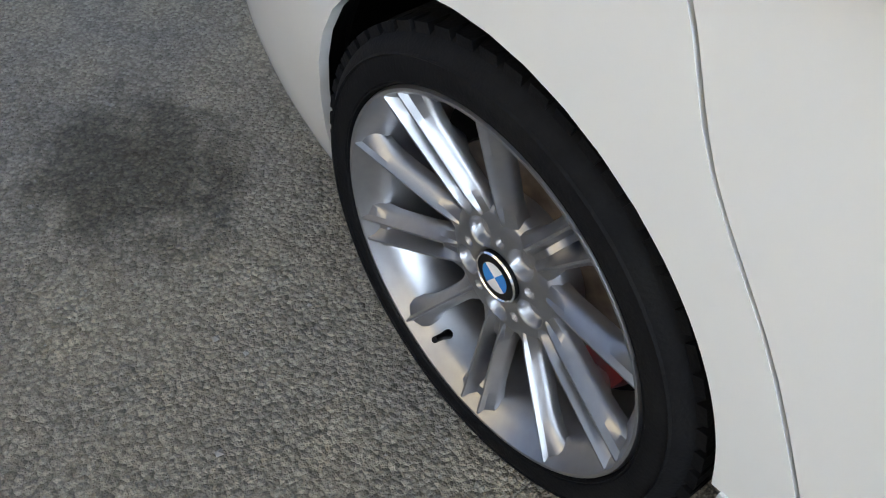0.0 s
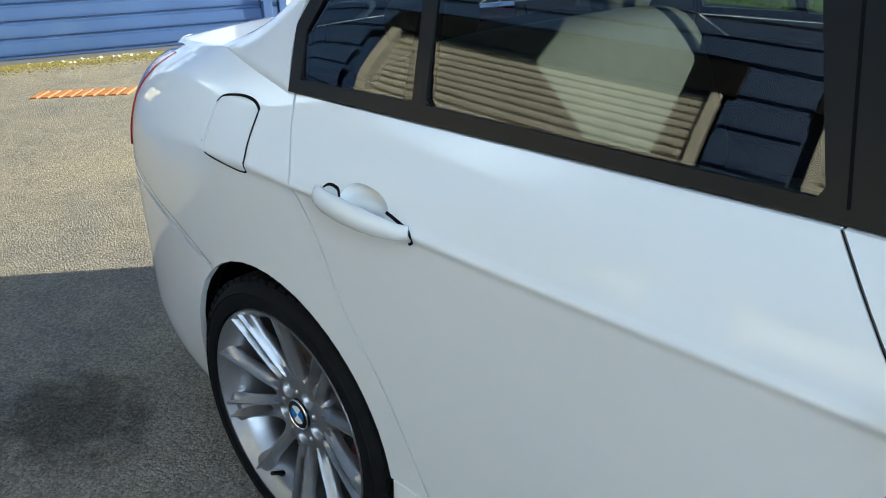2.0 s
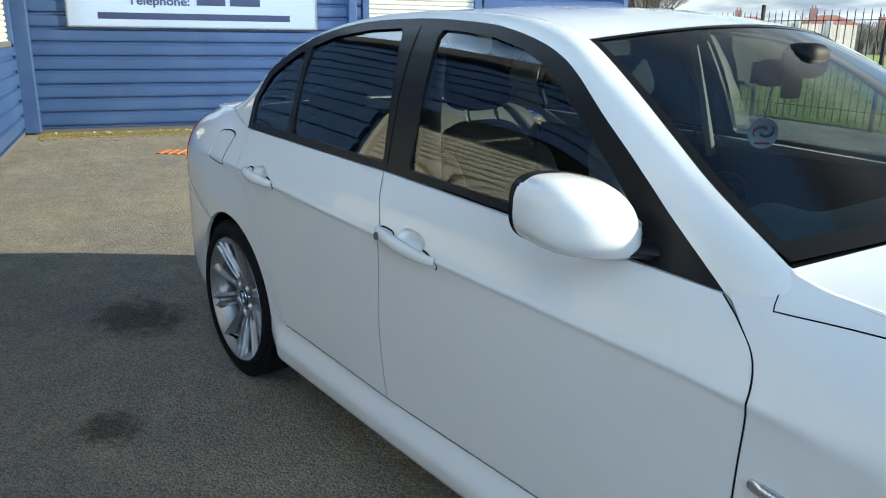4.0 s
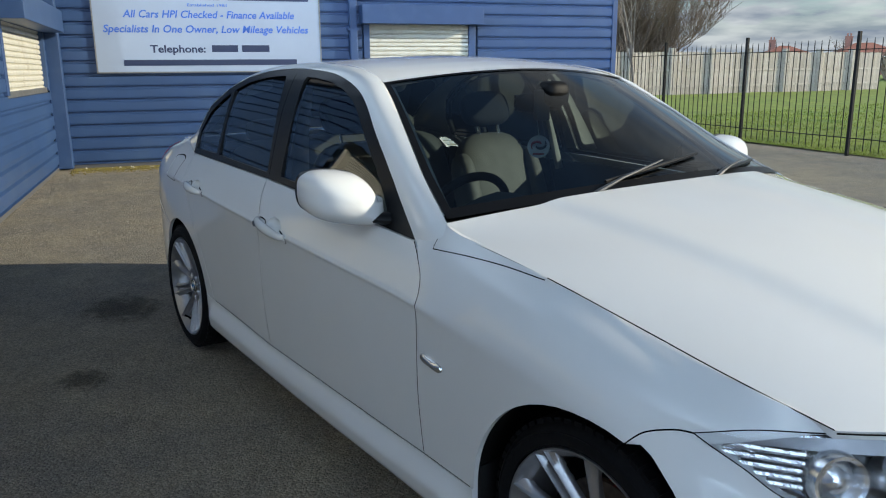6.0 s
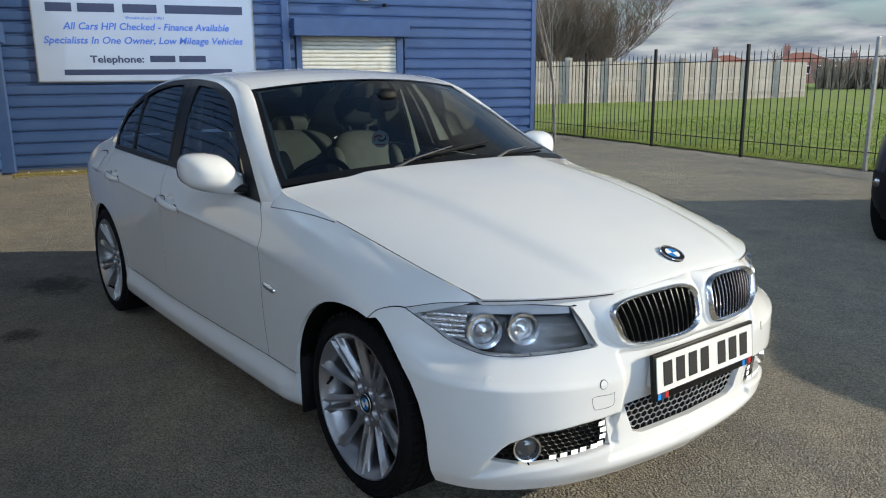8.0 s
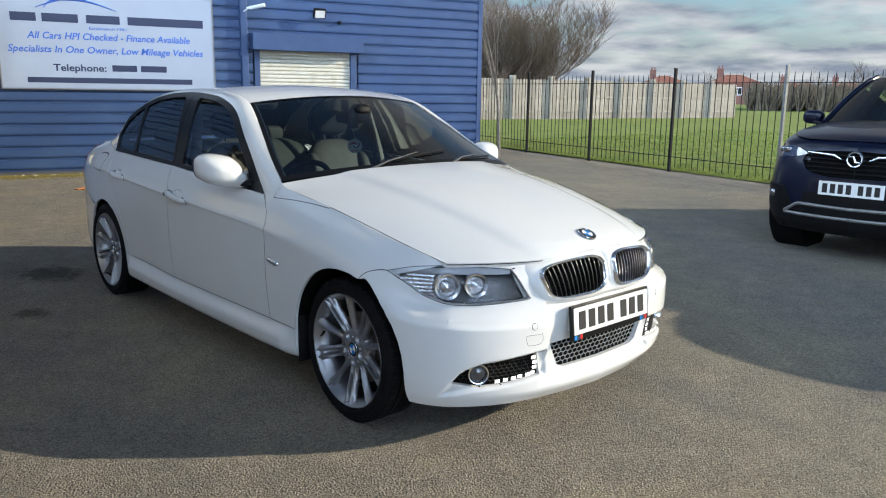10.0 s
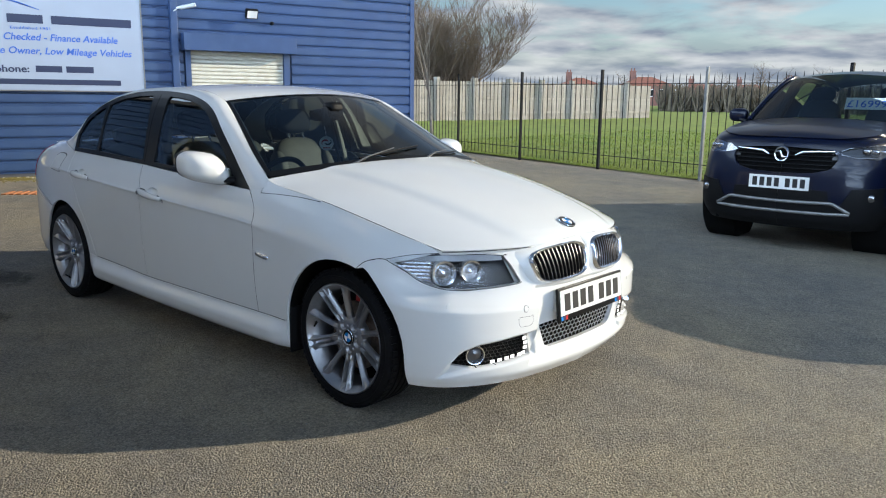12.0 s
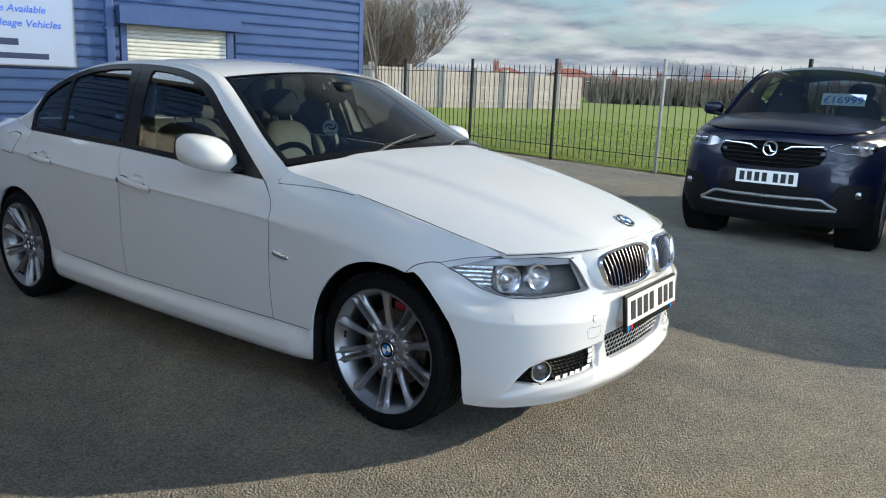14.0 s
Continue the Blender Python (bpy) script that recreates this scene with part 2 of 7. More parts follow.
RUST_ORANGE = mat("orange_cover", (0.45, 0.17, 0.06), 0.7, grain=0.2, scale=30)
MOSS = mat("moss", (0.17, 0.135, 0.035), 0.95, grain=0.4, scale=25)
LITTER = mat("pale_litter", (0.52, 0.47, 0.38), 0.8, random_amt=0.3)
PEBBLE = mat("pebble", (0.36, 0.34, 0.31), 0.85, random_amt=0.3)


TARMAC_DARK, TARMAC_PALE = (0.235, 0.216, 0.183), (0.42, 0.385, 0.326)


def ground_mat():
    """Old coarse tarmac: stones of mixed greys and buffs in a dark binder, worn pale in places, with sparse pale chippings."""
    m = bpy.data.materials.new("tarmac")
    m.use_nodes = True
    nt = m.node_tree
    b = nt.nodes["Principled BSDF"]
    b.inputs["Roughness"].default_value = 0.88
    b.inputs["Specular IOR Level"].default_value = 0.2
    tc = nt.nodes.new("ShaderNodeTexCoord")

    def tex(kind, scale, detail=0, rough=0.5):
        n = nt.nodes.new(kind)
        n.inputs["Scale"].default_value = scale
        if detail:
            n.inputs["Detail"].default_value, n.inputs["Roughness"].default_value = detail, rough
        nt.links.new(tc.outputs["Object"], n.inputs["Vector"])
        return n

    def ramp(sock, p0, p1, c0, c1):
        r = nt.nodes.new("ShaderNodeValToRGB")
        r.color_ramp.elements[0].position, r.color_ramp.elements[1].position = p0, p1
        r.color_ramp.elements[0].color, r.color_ramp.elements[1].color = (*c0, 1), (*c1, 1)
        nt.links.new(sock, r.inputs[0])
        return r.outputs[0]

    def mix(a, c, fac=1.0, blend="MULTIPLY"):
        x = nt.nodes.new("ShaderNodeMix")
        x.data_type, x.blend_type = "RGBA", blend
        if isinstance(fac, float):
            x.inputs[0].default_value = fac
        else:
            nt.links.new(fac, x.inputs[0])
        for k, v in ((6, a), (7, c)):
            if isinstance(v, tuple):
                x.inputs[k].default_value = (*v, 1)
            else:
                nt.links.new(v, x.inputs[k])
        return x.outputs[2]

    def bw(sock):
        n = nt.nodes.new("ShaderNodeRGBToBW")
        nt.links.new(sock, n.inputs[0])
        return n.outputs[0]

    def maths(op, a, c):
        n = nt.nodes.new("ShaderNodeMath")
        n.operation = op
        for k, v in enumerate((a, c)):
            if isinstance(v, float):
                n.inputs[k].default_value = v
            else:
                nt.links.new(v, n.inputs[k])
        return n.outputs[0]
    stone = tex("ShaderNodeTexVoronoi", 118)
    fine = tex("ShaderNodeTexVoronoi", 330)
    coarse = tex("ShaderNodeTexVoronoi", 68)
    col = ramp(bw(stone.outputs["Color"]), 0.15, 0.85, TARMAC_DARK, TARMAC_PALE)
    col = mix(col, ramp(stone.outputs["Distance"], 0.25, 0.75, (1.06, 1.06, 1.06), (0.82, 0.82, 0.83)))
    col = mix(col, ramp(fine.outputs["Distance"], 0.1, 0.7, (1.12, 1.12, 1.12), (0.85, 0.85, 0.85)))
    col = mix(col, ramp(tex("ShaderNodeTexNoise", 0.5, 8, 0.6).outputs["Fac"], 0.36, 0.66, (0.84, 0.86, 0.90), (1.22, 1.16, 1.02)))
    col = mix(col, ramp(tex("ShaderNodeTexNoise", 4.5, 6, 0.6).outputs["Fac"], 0.35, 0.68, (0.88, 0.88, 0.89), (1.12, 1.10, 1.05)))
    # sparse pale chippings
    chip = tex("ShaderNodeTexVoronoi", 26)
    spot = maths("MULTIPLY", ramp(chip.outputs["Distance"], 0.06, 0.09, (1, 1, 1), (0, 0, 0)), maths("GREATER_THAN", bw(chip.outputs["Color"]), 0.70))
    col = mix(col, (0.36, 0.34, 0.31), spot, "MIX")
    nt.links.new(col, b.inputs["Base Color"])
    h = maths("ADD", maths("ADD", stone.outputs["Distance"], maths("MULTIPLY", coarse.outputs["Distance"], 0.3)), maths("MULTIPLY", fine.outputs["Distance"], 0.3))
    bp = nt.nodes.new("ShaderNodeBump")
    bp.invert = True
    bp.inputs["Strength"].default_value, bp.inputs["Distance"].default_value = 1.0, 0.012
    nt.links.new(h, bp.inputs["Height"])
    nt.links.new(bp.outputs[0], b.inputs["Normal"])
    return m


def grass_mat(name):
    return mat(name, (0.165, 0.205, 0.026), 0.9, grain=0.35, scale=3.5, stain=(0.10, 0.16, 0.020), stain_scale=0.9, stain_at=(0.45, 0.75), bump=1.0, bump_scale=12, random_amt=0)


TARMAC, GRASS = ground_mat(), grass_mat("grass")


def stain_mat():
    """Soaked oil: dark in the middle, thinning out raggedly."""
    m = bpy.data.materials.new("oil_stain")
    m.use_nodes = True
    nt = m.node_tree
    b = nt.nodes["Principled BSDF"]
    b.inputs["Base Color"].default_value, b.inputs["Roughness"].default_value = (0.030, 0.028, 0.025, 1), 0.92
    b.inputs["Specular IOR Level"].default_value = 0.1
    tc = nt.nodes.new("ShaderNodeTexCoord")
    n = nt.nodes.new("ShaderNodeTexNoise")
    n.inputs["Scale"].default_value, n.inputs["Detail"].default_value = 9, 7
    nt.links.new(tc.outputs["Object"], n.inputs["Vector"])
    ln = nt.nodes.new("ShaderNodeVectorMath")
    ln.operation = "LENGTH"
    nt.links.new(tc.outputs["Object"], ln.inputs[0])
    ad = nt.nodes.new("ShaderNodeMath")
    ad.operation = "MULTIPLY_ADD"
    ad.inputs[1].default_value, ad.inputs[2].default_value = 0.55, 0.0
    nt.links.new(n.outputs["Fac"], ad.inputs[0])
    nt.links.new(ln.outputs["Value"], ad.inputs[2])
    mr = nt.nodes.new("ShaderNodeMapRange")
    mr.inputs["From Min"].default_value, mr.inputs["From Max"].default_value = 0.40, 0.56
    mr.inputs["To Min"].default_value, mr.inputs["To Max"].default_value = 0.42, 0.0
    nt.links.new(ad.outputs[0], mr.inputs[0])
    nt.links.new(mr.outputs[0], b.inputs["Alpha"])
    return m


STAIN = stain_mat()


def moss_film_mat():
    """A thin yellow-green film of moss that thins out raggedly."""
    m = mat("moss_film", (0.27, 0.22, 0.055), 0.95, grain=0.35, scale=14, stain=(0.16, 0.15, 0.05), stain_scale=3, bump=0.4, bump_scale=60)
    nt = m.node_tree
    tc = nt.nodes.new("ShaderNodeTexCoord")
    sp = nt.nodes.new("ShaderNodeSeparateXYZ")
    nt.links.new(tc.outputs["Object"], sp.inputs[0])
    n = nt.nodes.new("ShaderNodeTexNoise")
    n.inputs["Scale"].default_value, n.inputs["Detail"].default_value = 2.2, 8
    nt.links.new(tc.outputs["Object"], n.inputs["Vector"])
    ad = nt.nodes.new("ShaderNodeMath")
    ad.operation = "MULTIPLY_ADD"
    ad.inputs[1].default_value = 0.9
    nt.links.new(n.outputs["Fac"], ad.inputs[0])
    nt.links.new(sp.outputs[1], ad.inputs[2])
    mr = nt.nodes.new("ShaderNodeMapRange")
    mr.inputs["From Min"].default_value, mr.inputs["From Max"].default_value = 0.72, 0.98
    mr.inputs["To Min"].default_value, mr.inputs["To Max"].default_value = 0.9, 0.0
    nt.links.new(ad.outputs[0], mr.inputs[0])
    nt.links.new(mr.outputs[0], nt.nodes["Principled BSDF"].inputs["Alpha"])
    return m


MOSS_FILM = moss_film_mat()


# ---- mesh helpers ----
def mesh_ob(name, bm, material, smooth=True):
    me = bpy.data.meshes.new(name)
    bm.to_mesh(me)
    bm.free()
    if smooth:
        me.polygons.foreach_set("use_smooth", [True] * len(me.polygons))
    for mm in (material if isinstance(material, (list, tuple)) else [material]):
        me.materials.append(mm)
    return new(name, me)


def part(name, bm, material, parent, label="", smooth=True, sharp=40):
    ob = mesh_ob(name, bm, material, smooth)
    if smooth and sharp:
        ob.data.set_sharp_from_angle(angle=radians(sharp))
    ob.parent = parent
    if label:
        ob["label"] = label
    return ob


def thing(name, label, category, group="", kind="", at=None):
    ob = new(name)
    if at is not None:
        ob.matrix_world = at
    return tagged(ob, label, category, group, kind)


def box(bm, x0, x1, y0, y1, z0, z1, m=None, bevel=0.0):
    v = [bm.verts.new((x, y, z)) for x in (x0, x1) for y in (y0, y1) for z in (z0, z1)]
    f = [bm.faces.new([v[i] for i in q]) for q in ((0, 1, 3, 2), (4, 6, 7, 5), (0, 4, 5, 1), (2, 3, 7, 6), (0, 2, 6, 4), (1, 5, 7, 3))]
    if bevel:
        es = list({e for q in f for e in q.edges})
        r = bmesh.ops.bevel(bm, geom=es, offset=bevel, segments=2, profile=0.5, affect="EDGES")
        v = list({w for q in r["faces"] for w in q.verts} | {w for w in v if w.is_valid})
    if m is not None:
        for w in v:
            w.co = m @ w.co
    return bm


def tube(bm, pts, radii, seg=8, cap=True, squash=1.0):
    """A round bar along points; radii: one number or one a point."""
    pts = [Vector(p) for p in pts]
    if not hasattr(radii, "__len__"):
        radii = [radii] * len(pts)
    rings = []
    up = Vector((0, 0, 1))
    for i, p in enumerate(pts):
        d = (pts[min(i + 1, len(pts) - 1)] - pts[max(i - 1, 0)]).normalized()
        side = d.cross(up)
        if side.length < 0.05:
            side = d.cross(Vector((0, 1, 0)))
        side.normalize()
        nrm = side.cross(d)
        rings.append([bm.verts.new(p + radii[i] * (math.cos(a) * side + squash * math.sin(a) * nrm)) for a in (2 * math.pi * k / seg for k in range(seg))])
    for a, b in zip(rings, rings[1:]):
        for k in range(seg):
            bm.faces.new((a[k], a[(k + 1) % seg], b[(k + 1) % seg], b[k]))
    if cap:
        bm.faces.new(rings[0][::-1])
        bm.faces.new(rings[-1])
    return bm


def lathe(bm, profile, seg=64, axis="y", closed=False, m=None):
    """Turns (radius, offset) pairs about an axis."""
    rings = []
    for k in range(seg):
        a = 2 * math.pi * k / seg
        ring = []
        for r, o in profile:
            co = Vector((r * math.cos(a), o, r * math.sin(a))) if axis == "y" else Vector((r * math.cos(a), r * math.sin(a), o)) if axis == "z" else Vector((o, r * math.cos(a), r * math.sin(a)))
            ring.append(bm.verts.new(m @ co if m is not None else co))
        rings.append(ring)
    n = len(profile)
    for k in range(seg):
        a, b = rings[k], rings[(k + 1) % seg]
        for j in range(n if closed else n - 1):
            bm.faces.new((a[j], a[(j + 1) % n], b[(j + 1) % n], b[j]))
    return bm


def grid_mesh(bm, rows, closed=False):
    vs = [[bm.verts.new(p) for p in row] for row in rows]
    for a, b in zip(vs, vs[1:]):
        for j in range(len(a) - 1):
            bm.faces.new((a[j], a[j + 1], b[j + 1], b[j]))
    return vs


def crom(pts, per=8):
    """A smooth curve through points (any dimension), per steps a span."""
    p = np.array(pts, float)
    out = []
    for i in range(len(p) - 1):
        p0, p1, p2, p3 = p[max(i - 1, 0)], p[i], p[i + 1], p[min(i + 2, len(p) - 1)]
        for k in range(per):
            t = k / per
            out.append(0.5 * (2 * p1 + (p2 - p0) * t + (2 * p0 - 5 * p1 + 4 * p2 - p3) * t * t + (3 * p1 - p0 - 3 * p2 + p3) * t ** 3))
    out.append(p[-1])
    return np.array(out)


def text_mesh(body, size, extrude, material, name, parent, m, align="CENTER", width=None, slant=0.0, weight=0.0):
    cu = bpy.data.curves.new(name, "FONT")
    cu.body, cu.size, cu.extrude, cu.align_x, cu.align_y = body, size, extrude, align, "BOTTOM_BASELINE"
    cu.resolution_u = 3
    cu.shear, cu.offset = slant, weight
    tmp = new("tmp_text", cu)
    bpy.context.view_layer.update()
    me = bpy.data.meshes.new_from_object(tmp.evaluated_get(bpy.context.evaluated_depsgraph_get()))
    bpy.data.objects.remove(tmp)
    if width:
        xs = [v.co.x for v in me.vertices]
        k = width / (max(xs) - min(xs))
        for v in me.vertices:
            v.co.x *= k
    # one part for each word: cut where the gap between letters is as wide as a space
    spans = sorted((min(me.vertices[i].co.x for i in p.vertices), max(me.vertices[i].co.x for i in p.vertices), p.index) for p in me.polygons)
    words, reach = [], -1e9
    for x0, x1, k in spans:
        if x0 > reach + size * 0.17:
            words.append([])
        words[-1].append(k)
        reach = max(reach, x1)
    for word in words:
        ids = sorted({i for k in word for i in me.polygons[k].vertices})
        at = {i: n for n, i in enumerate(ids)}
        wm = bpy.data.meshes.new(name)
        wm.from_pydata([tuple(me.vertices[i].co) for i in ids], [], [[at[i] for i in me.polygons[k].vertices] for k in word])
        wm.materials.append(material)
        ob = new(name, wm)
        ob.parent = parent
        ob.matrix_local = m
    bpy.data.meshes.remove(me)

# ---- ground ----
def fence_y(x):
    return 9.60 - 0.262 * (x + 1.57)


def build_ground():
    bm = bmesh.new()
    # one sheet to the horizon, finer towards the yard
    xs = [-3000, -400, -80, -30, -12, -6, 0, 6, 12, 30, 80, 400, 3000]
    grid_mesh(bm, [[(x, y, 0.0) for y in xs] for x in xs])
    tagged(mesh_ob("ground", bm, TARMAC, False), "old pale coarse tarmac yard with worn brown patches", "ground", "", "structure")
    # field of grass beyond the railings
    bm = bmesh.new()
    rows = []
    for i in range(40):
        x = -60 + 160 * (i / 39)
        row = []
        for j in range(30):
            d = 0.12 + (j / 29) ** 2.2 * 90
            row.append((x, fence_y(x) + d, min(0.02 + 0.03 * d, 0.10) + 0.05 * noise.noise(Vector((x * 0.3, d * 0.3, 0)))))
        rows.append(row)
    grid_mesh(bm, rows)
    tagged(mesh_ob("grass_field", bm, GRASS, True), "short green grass of the field behind the railings", "grass", "", "structure")


build_ground()


def grass_tufts():
    rnd = random.Random(8)
    vs, fs = [], []
    for _ in range(26000):
        x = rnd.uniform(-11, 6)
        d = 0.1 + rnd.random() ** 2.0 * 14
        y = fence_y(x) + d
        z = min(0.02 + 0.03 * d, 0.10)
        h, w, a = rnd.uniform(0.025, 0.065), 0.005 + 0.0012 * d, rnd.uniform(0, 3.14)
        dx, dy = math.cos(a) * w, math.sin(a) * w
        lx, ly = rnd.uniform(-0.03, 0.03), rnd.uniform(-0.03, 0.03)
        k = len(vs)
        vs += [(x - dx, y - dy, z), (x + dx, y + dy, z), (x + lx, y + ly, z + h)]
        fs.append((k, k + 1, k + 2))
    me = bpy.data.meshes.new("grass_blades")
    me.from_pydata(vs, [], fs)
    me.materials.append(GRASS)
    tagged(new("grass_blades", me), "green grass blades along the railings", "grass", "", "stuff")


grass_tufts()

# ---- building: own frame, x along the rear wall, y out of it ----
BO = Matrix(((0.27, 0.963, 0, -9.95), (0.963, -0.27, 0, 0.0), (0, 0, 1, 0), (0, 0, 0, 1)))
RIB = 0.182


def clad_profile(z0, z1):
    """(offset, height) of ribbed sheeting: wide pans, narrow shadow grooves at one rhythm over the whole wall."""
    out = [(0.034, z0)]
    k = 0
    while 0.070 + RIB * k < z1:
        z = 0.070 + RIB * k
        for dz, o in ((-0.022, 0.034), (-0.004, 0.0), (0.022, 0.0), (0.032, 0.030), (0.060, 0.034)):
            if z0 < z + dz < z1:
                out.append((o, z + dz))
        k += 1
    out.append((0.030, z1))
    return out


def cladding(name, spans, parent, along, label):
    """Ribbed sheet over spans (s0, s1, z0, z1); along: maps (s, out, z) to the building's frame."""
    for k, (s0, s1, z0, z1) in enumerate(spans):
        bm = bmesh.new()
        prof = clad_profile(z0, z1)
        n = max(1, int((s1 - s0) / 1.0))
        grid_mesh(bm, [[along(s0 + (s1 - s0) * i / n, o, z) for o, z in prof] for i in range(n + 1)])
        bmesh.ops.recalc_face_normals(bm, faces=bm.faces[:])
        part(name, bm, CLAD, parent, label, smooth=False)


building = thing("workshop_building", "blue ribbed metal clad workshop with cream roller shutters", "building", at=BO)
rear = lambda s, o, z: Vector((s, o, z))
wing = lambda n, o, z: Vector((o - .2, n, z))
cladding("wall_rear_cladding", [(-0.2, 4.40, 0.06, 4.6), (4.40, 6.40, 2.10, 4.6), (6.40, 9.05, 0.06, 4.6)], building, rear, "blue ribbed metal sheeting")
cladding("wall_wing_cladding", [(0.0, 0.30, 0.06, 3.15), (0.30, 3.25, 0.06, 1.12), (0.30, 3.25, 1.92, 3.15), (3.25, 7.3, 0.06, 3.15), (7.3, 8.9, 0.06, 0.95), (7.3, 8.9, 1.88, 3.15), (8.9, 9.2, 0.06, 3.15), (9.2, 11.4, 0.06, 0.95), (9.2, 11.4, 1.88, 3.15), (11.4, 19.0, 0.06, 3.15)], building, wing, "blue ribbed metal sheeting")


def build_shell():
    bm = bmesh.new()
    box(bm, -6, 9.0, -6.0, -0.06, 0, 4.6)
    part("wall_core", bm, CLAD_TRIM, building, "blue metal wall core", smooth=False)
    bm = bmesh.new()
    box(bm, -6.0, -0.26, 0.0, 19.0, 0, 3.1)
    part("wall_core", bm, CLAD_TRIM, building, "blue metal wall core", smooth=False)
    bm = bmesh.new()
    box(bm, 8.98, 9.07, -6, 0.045, 0.0, 4.6)
    part("corner_trim", bm, CLAD_TRIM, building, "folded blue corner flashing", smooth=False)
    bm = bmesh.new()
    box(bm, -.19, 0.01, 0.036, 0.20, 0.02, 3.12, bevel=0.012)
    part("corner_trim", bm, CLAD_TRIM, building, "folded blue corner flashing", smooth=False)
    bm = bmesh.new()
    box(bm, -6.2, 9.2, -6.2, 0.10, 4.6, 4.72)
    part("roof_edge", bm, CLAD_TRIM, building, smooth=False)
    bm = bmesh.new()
    box(bm, -6.2, -0.04, 0.1, 19.2, 3.15, 3.32)
    part("roof_edge", bm, GREY_PLASTIC, building, "dark gutter edge", smooth=False)
    bm = bmesh.new()
    box(bm, 0.0, 9.05, 0.0, 0.02, 0.0, 0.06)
    box(bm, -.2, -0.18, 0.02, 19.0, 0.0, 0.06)
    part("plinth", bm, GREY_PLASTIC, building, smooth=False)


build_shell()


def shutter(parent_m, s0, s1, z0, z1, hood, label, along, hood_out=0.26):
    t = thing("roller_shutter", label, "shutter", "roller shutters", at=parent_m)
    bm = bmesh.new()
    z = z0
    prof = []
    pitch = 0.068 if hood else 0.044
    while z < z1:
        prof += [(-0.035, z), (-0.010, z + pitch * .18), (-0.006, z + pitch * .5), (-0.010, z + pitch * .85)]
        z += pitch
    prof.append((-0.035, z1 + 0.05))
    grid_mesh(bm, [[along(s, o, zz) for o, zz in prof] for s in (s0, s1)])
    bmesh.ops.recalc_face_normals(bm, faces=bm.faces[:])
    part("curtain", bm, SHUTTER, t, "cream slatted curtain", smooth=False)

    def bar(name, a0, a1, o0, o1, b0, b1, material, lab=""):
        bm = bmesh.new()
        pts = [along(a, o, b) for a in (a0, a1) for o in (o0, o1) for b in (b0, b1)]
        lo = [min(p[i] for p in pts) for i in range(3)]
        hi = [max(p[i] for p in pts) for i in range(3)]
        box(bm, lo[0], hi[0], lo[1], hi[1], lo[2], hi[2], bevel=0.006)
        part(name, bm, material, t, lab, smooth=False)
    thin = hood_out < 0.2
    bar("guide_rail", s0 - (0.03 if thin else 0.07), s0 + (0.015 if thin else 0.03), -0.02, 0.045, z0, z1 + 0.02, SHUTTER if thin else CLAD_TRIM)
    bar("guide_rail", s1 - (0.015 if thin else 0.03), s1 + (0.03 if thin else 0.09), -0.02, 0.045, z0, z1 + 0.02, SHUTTER if thin else CLAD_TRIM)
    if thin:
        bar("roller_box", s0 - 0.08, s1 + 0.08, -0.01, 0.04, z1 + 0.02, z1 + 0.20, SATIN, "dark roller box")
    bar("bottom_bar", s0 - 0.02, s1 + 0.02, -0.02, 0.02, z0 - 0.03, z0 + 0.04, GALV)
    if hood:
        bar("hood", s0 - 0.13, s1 + 0.15, 0.0, hood_out, z1 + 0.01, z1 + 0.30, CLAD_TRIM, "folded blue box hood")
    return t


shutter(BO, 4.50, 6.27, 0.05, 2.09, True, "closed cream roller shutter door under a blue hood", rear)
shutter(BO, 0.38, 3.20, 1.15, 1.92, True, "closed cream roller shutter over a window", wing, 0.30)
shutter(BO, 7.42, 8.85, 0.98, 1.88, False, "closed cream roller shutter over a window", wing, 0.1)
shutter(BO, 9.28, 11.3, 0.98, 1.88, False, "closed cream roller shutter over a window", wing, 0.1)


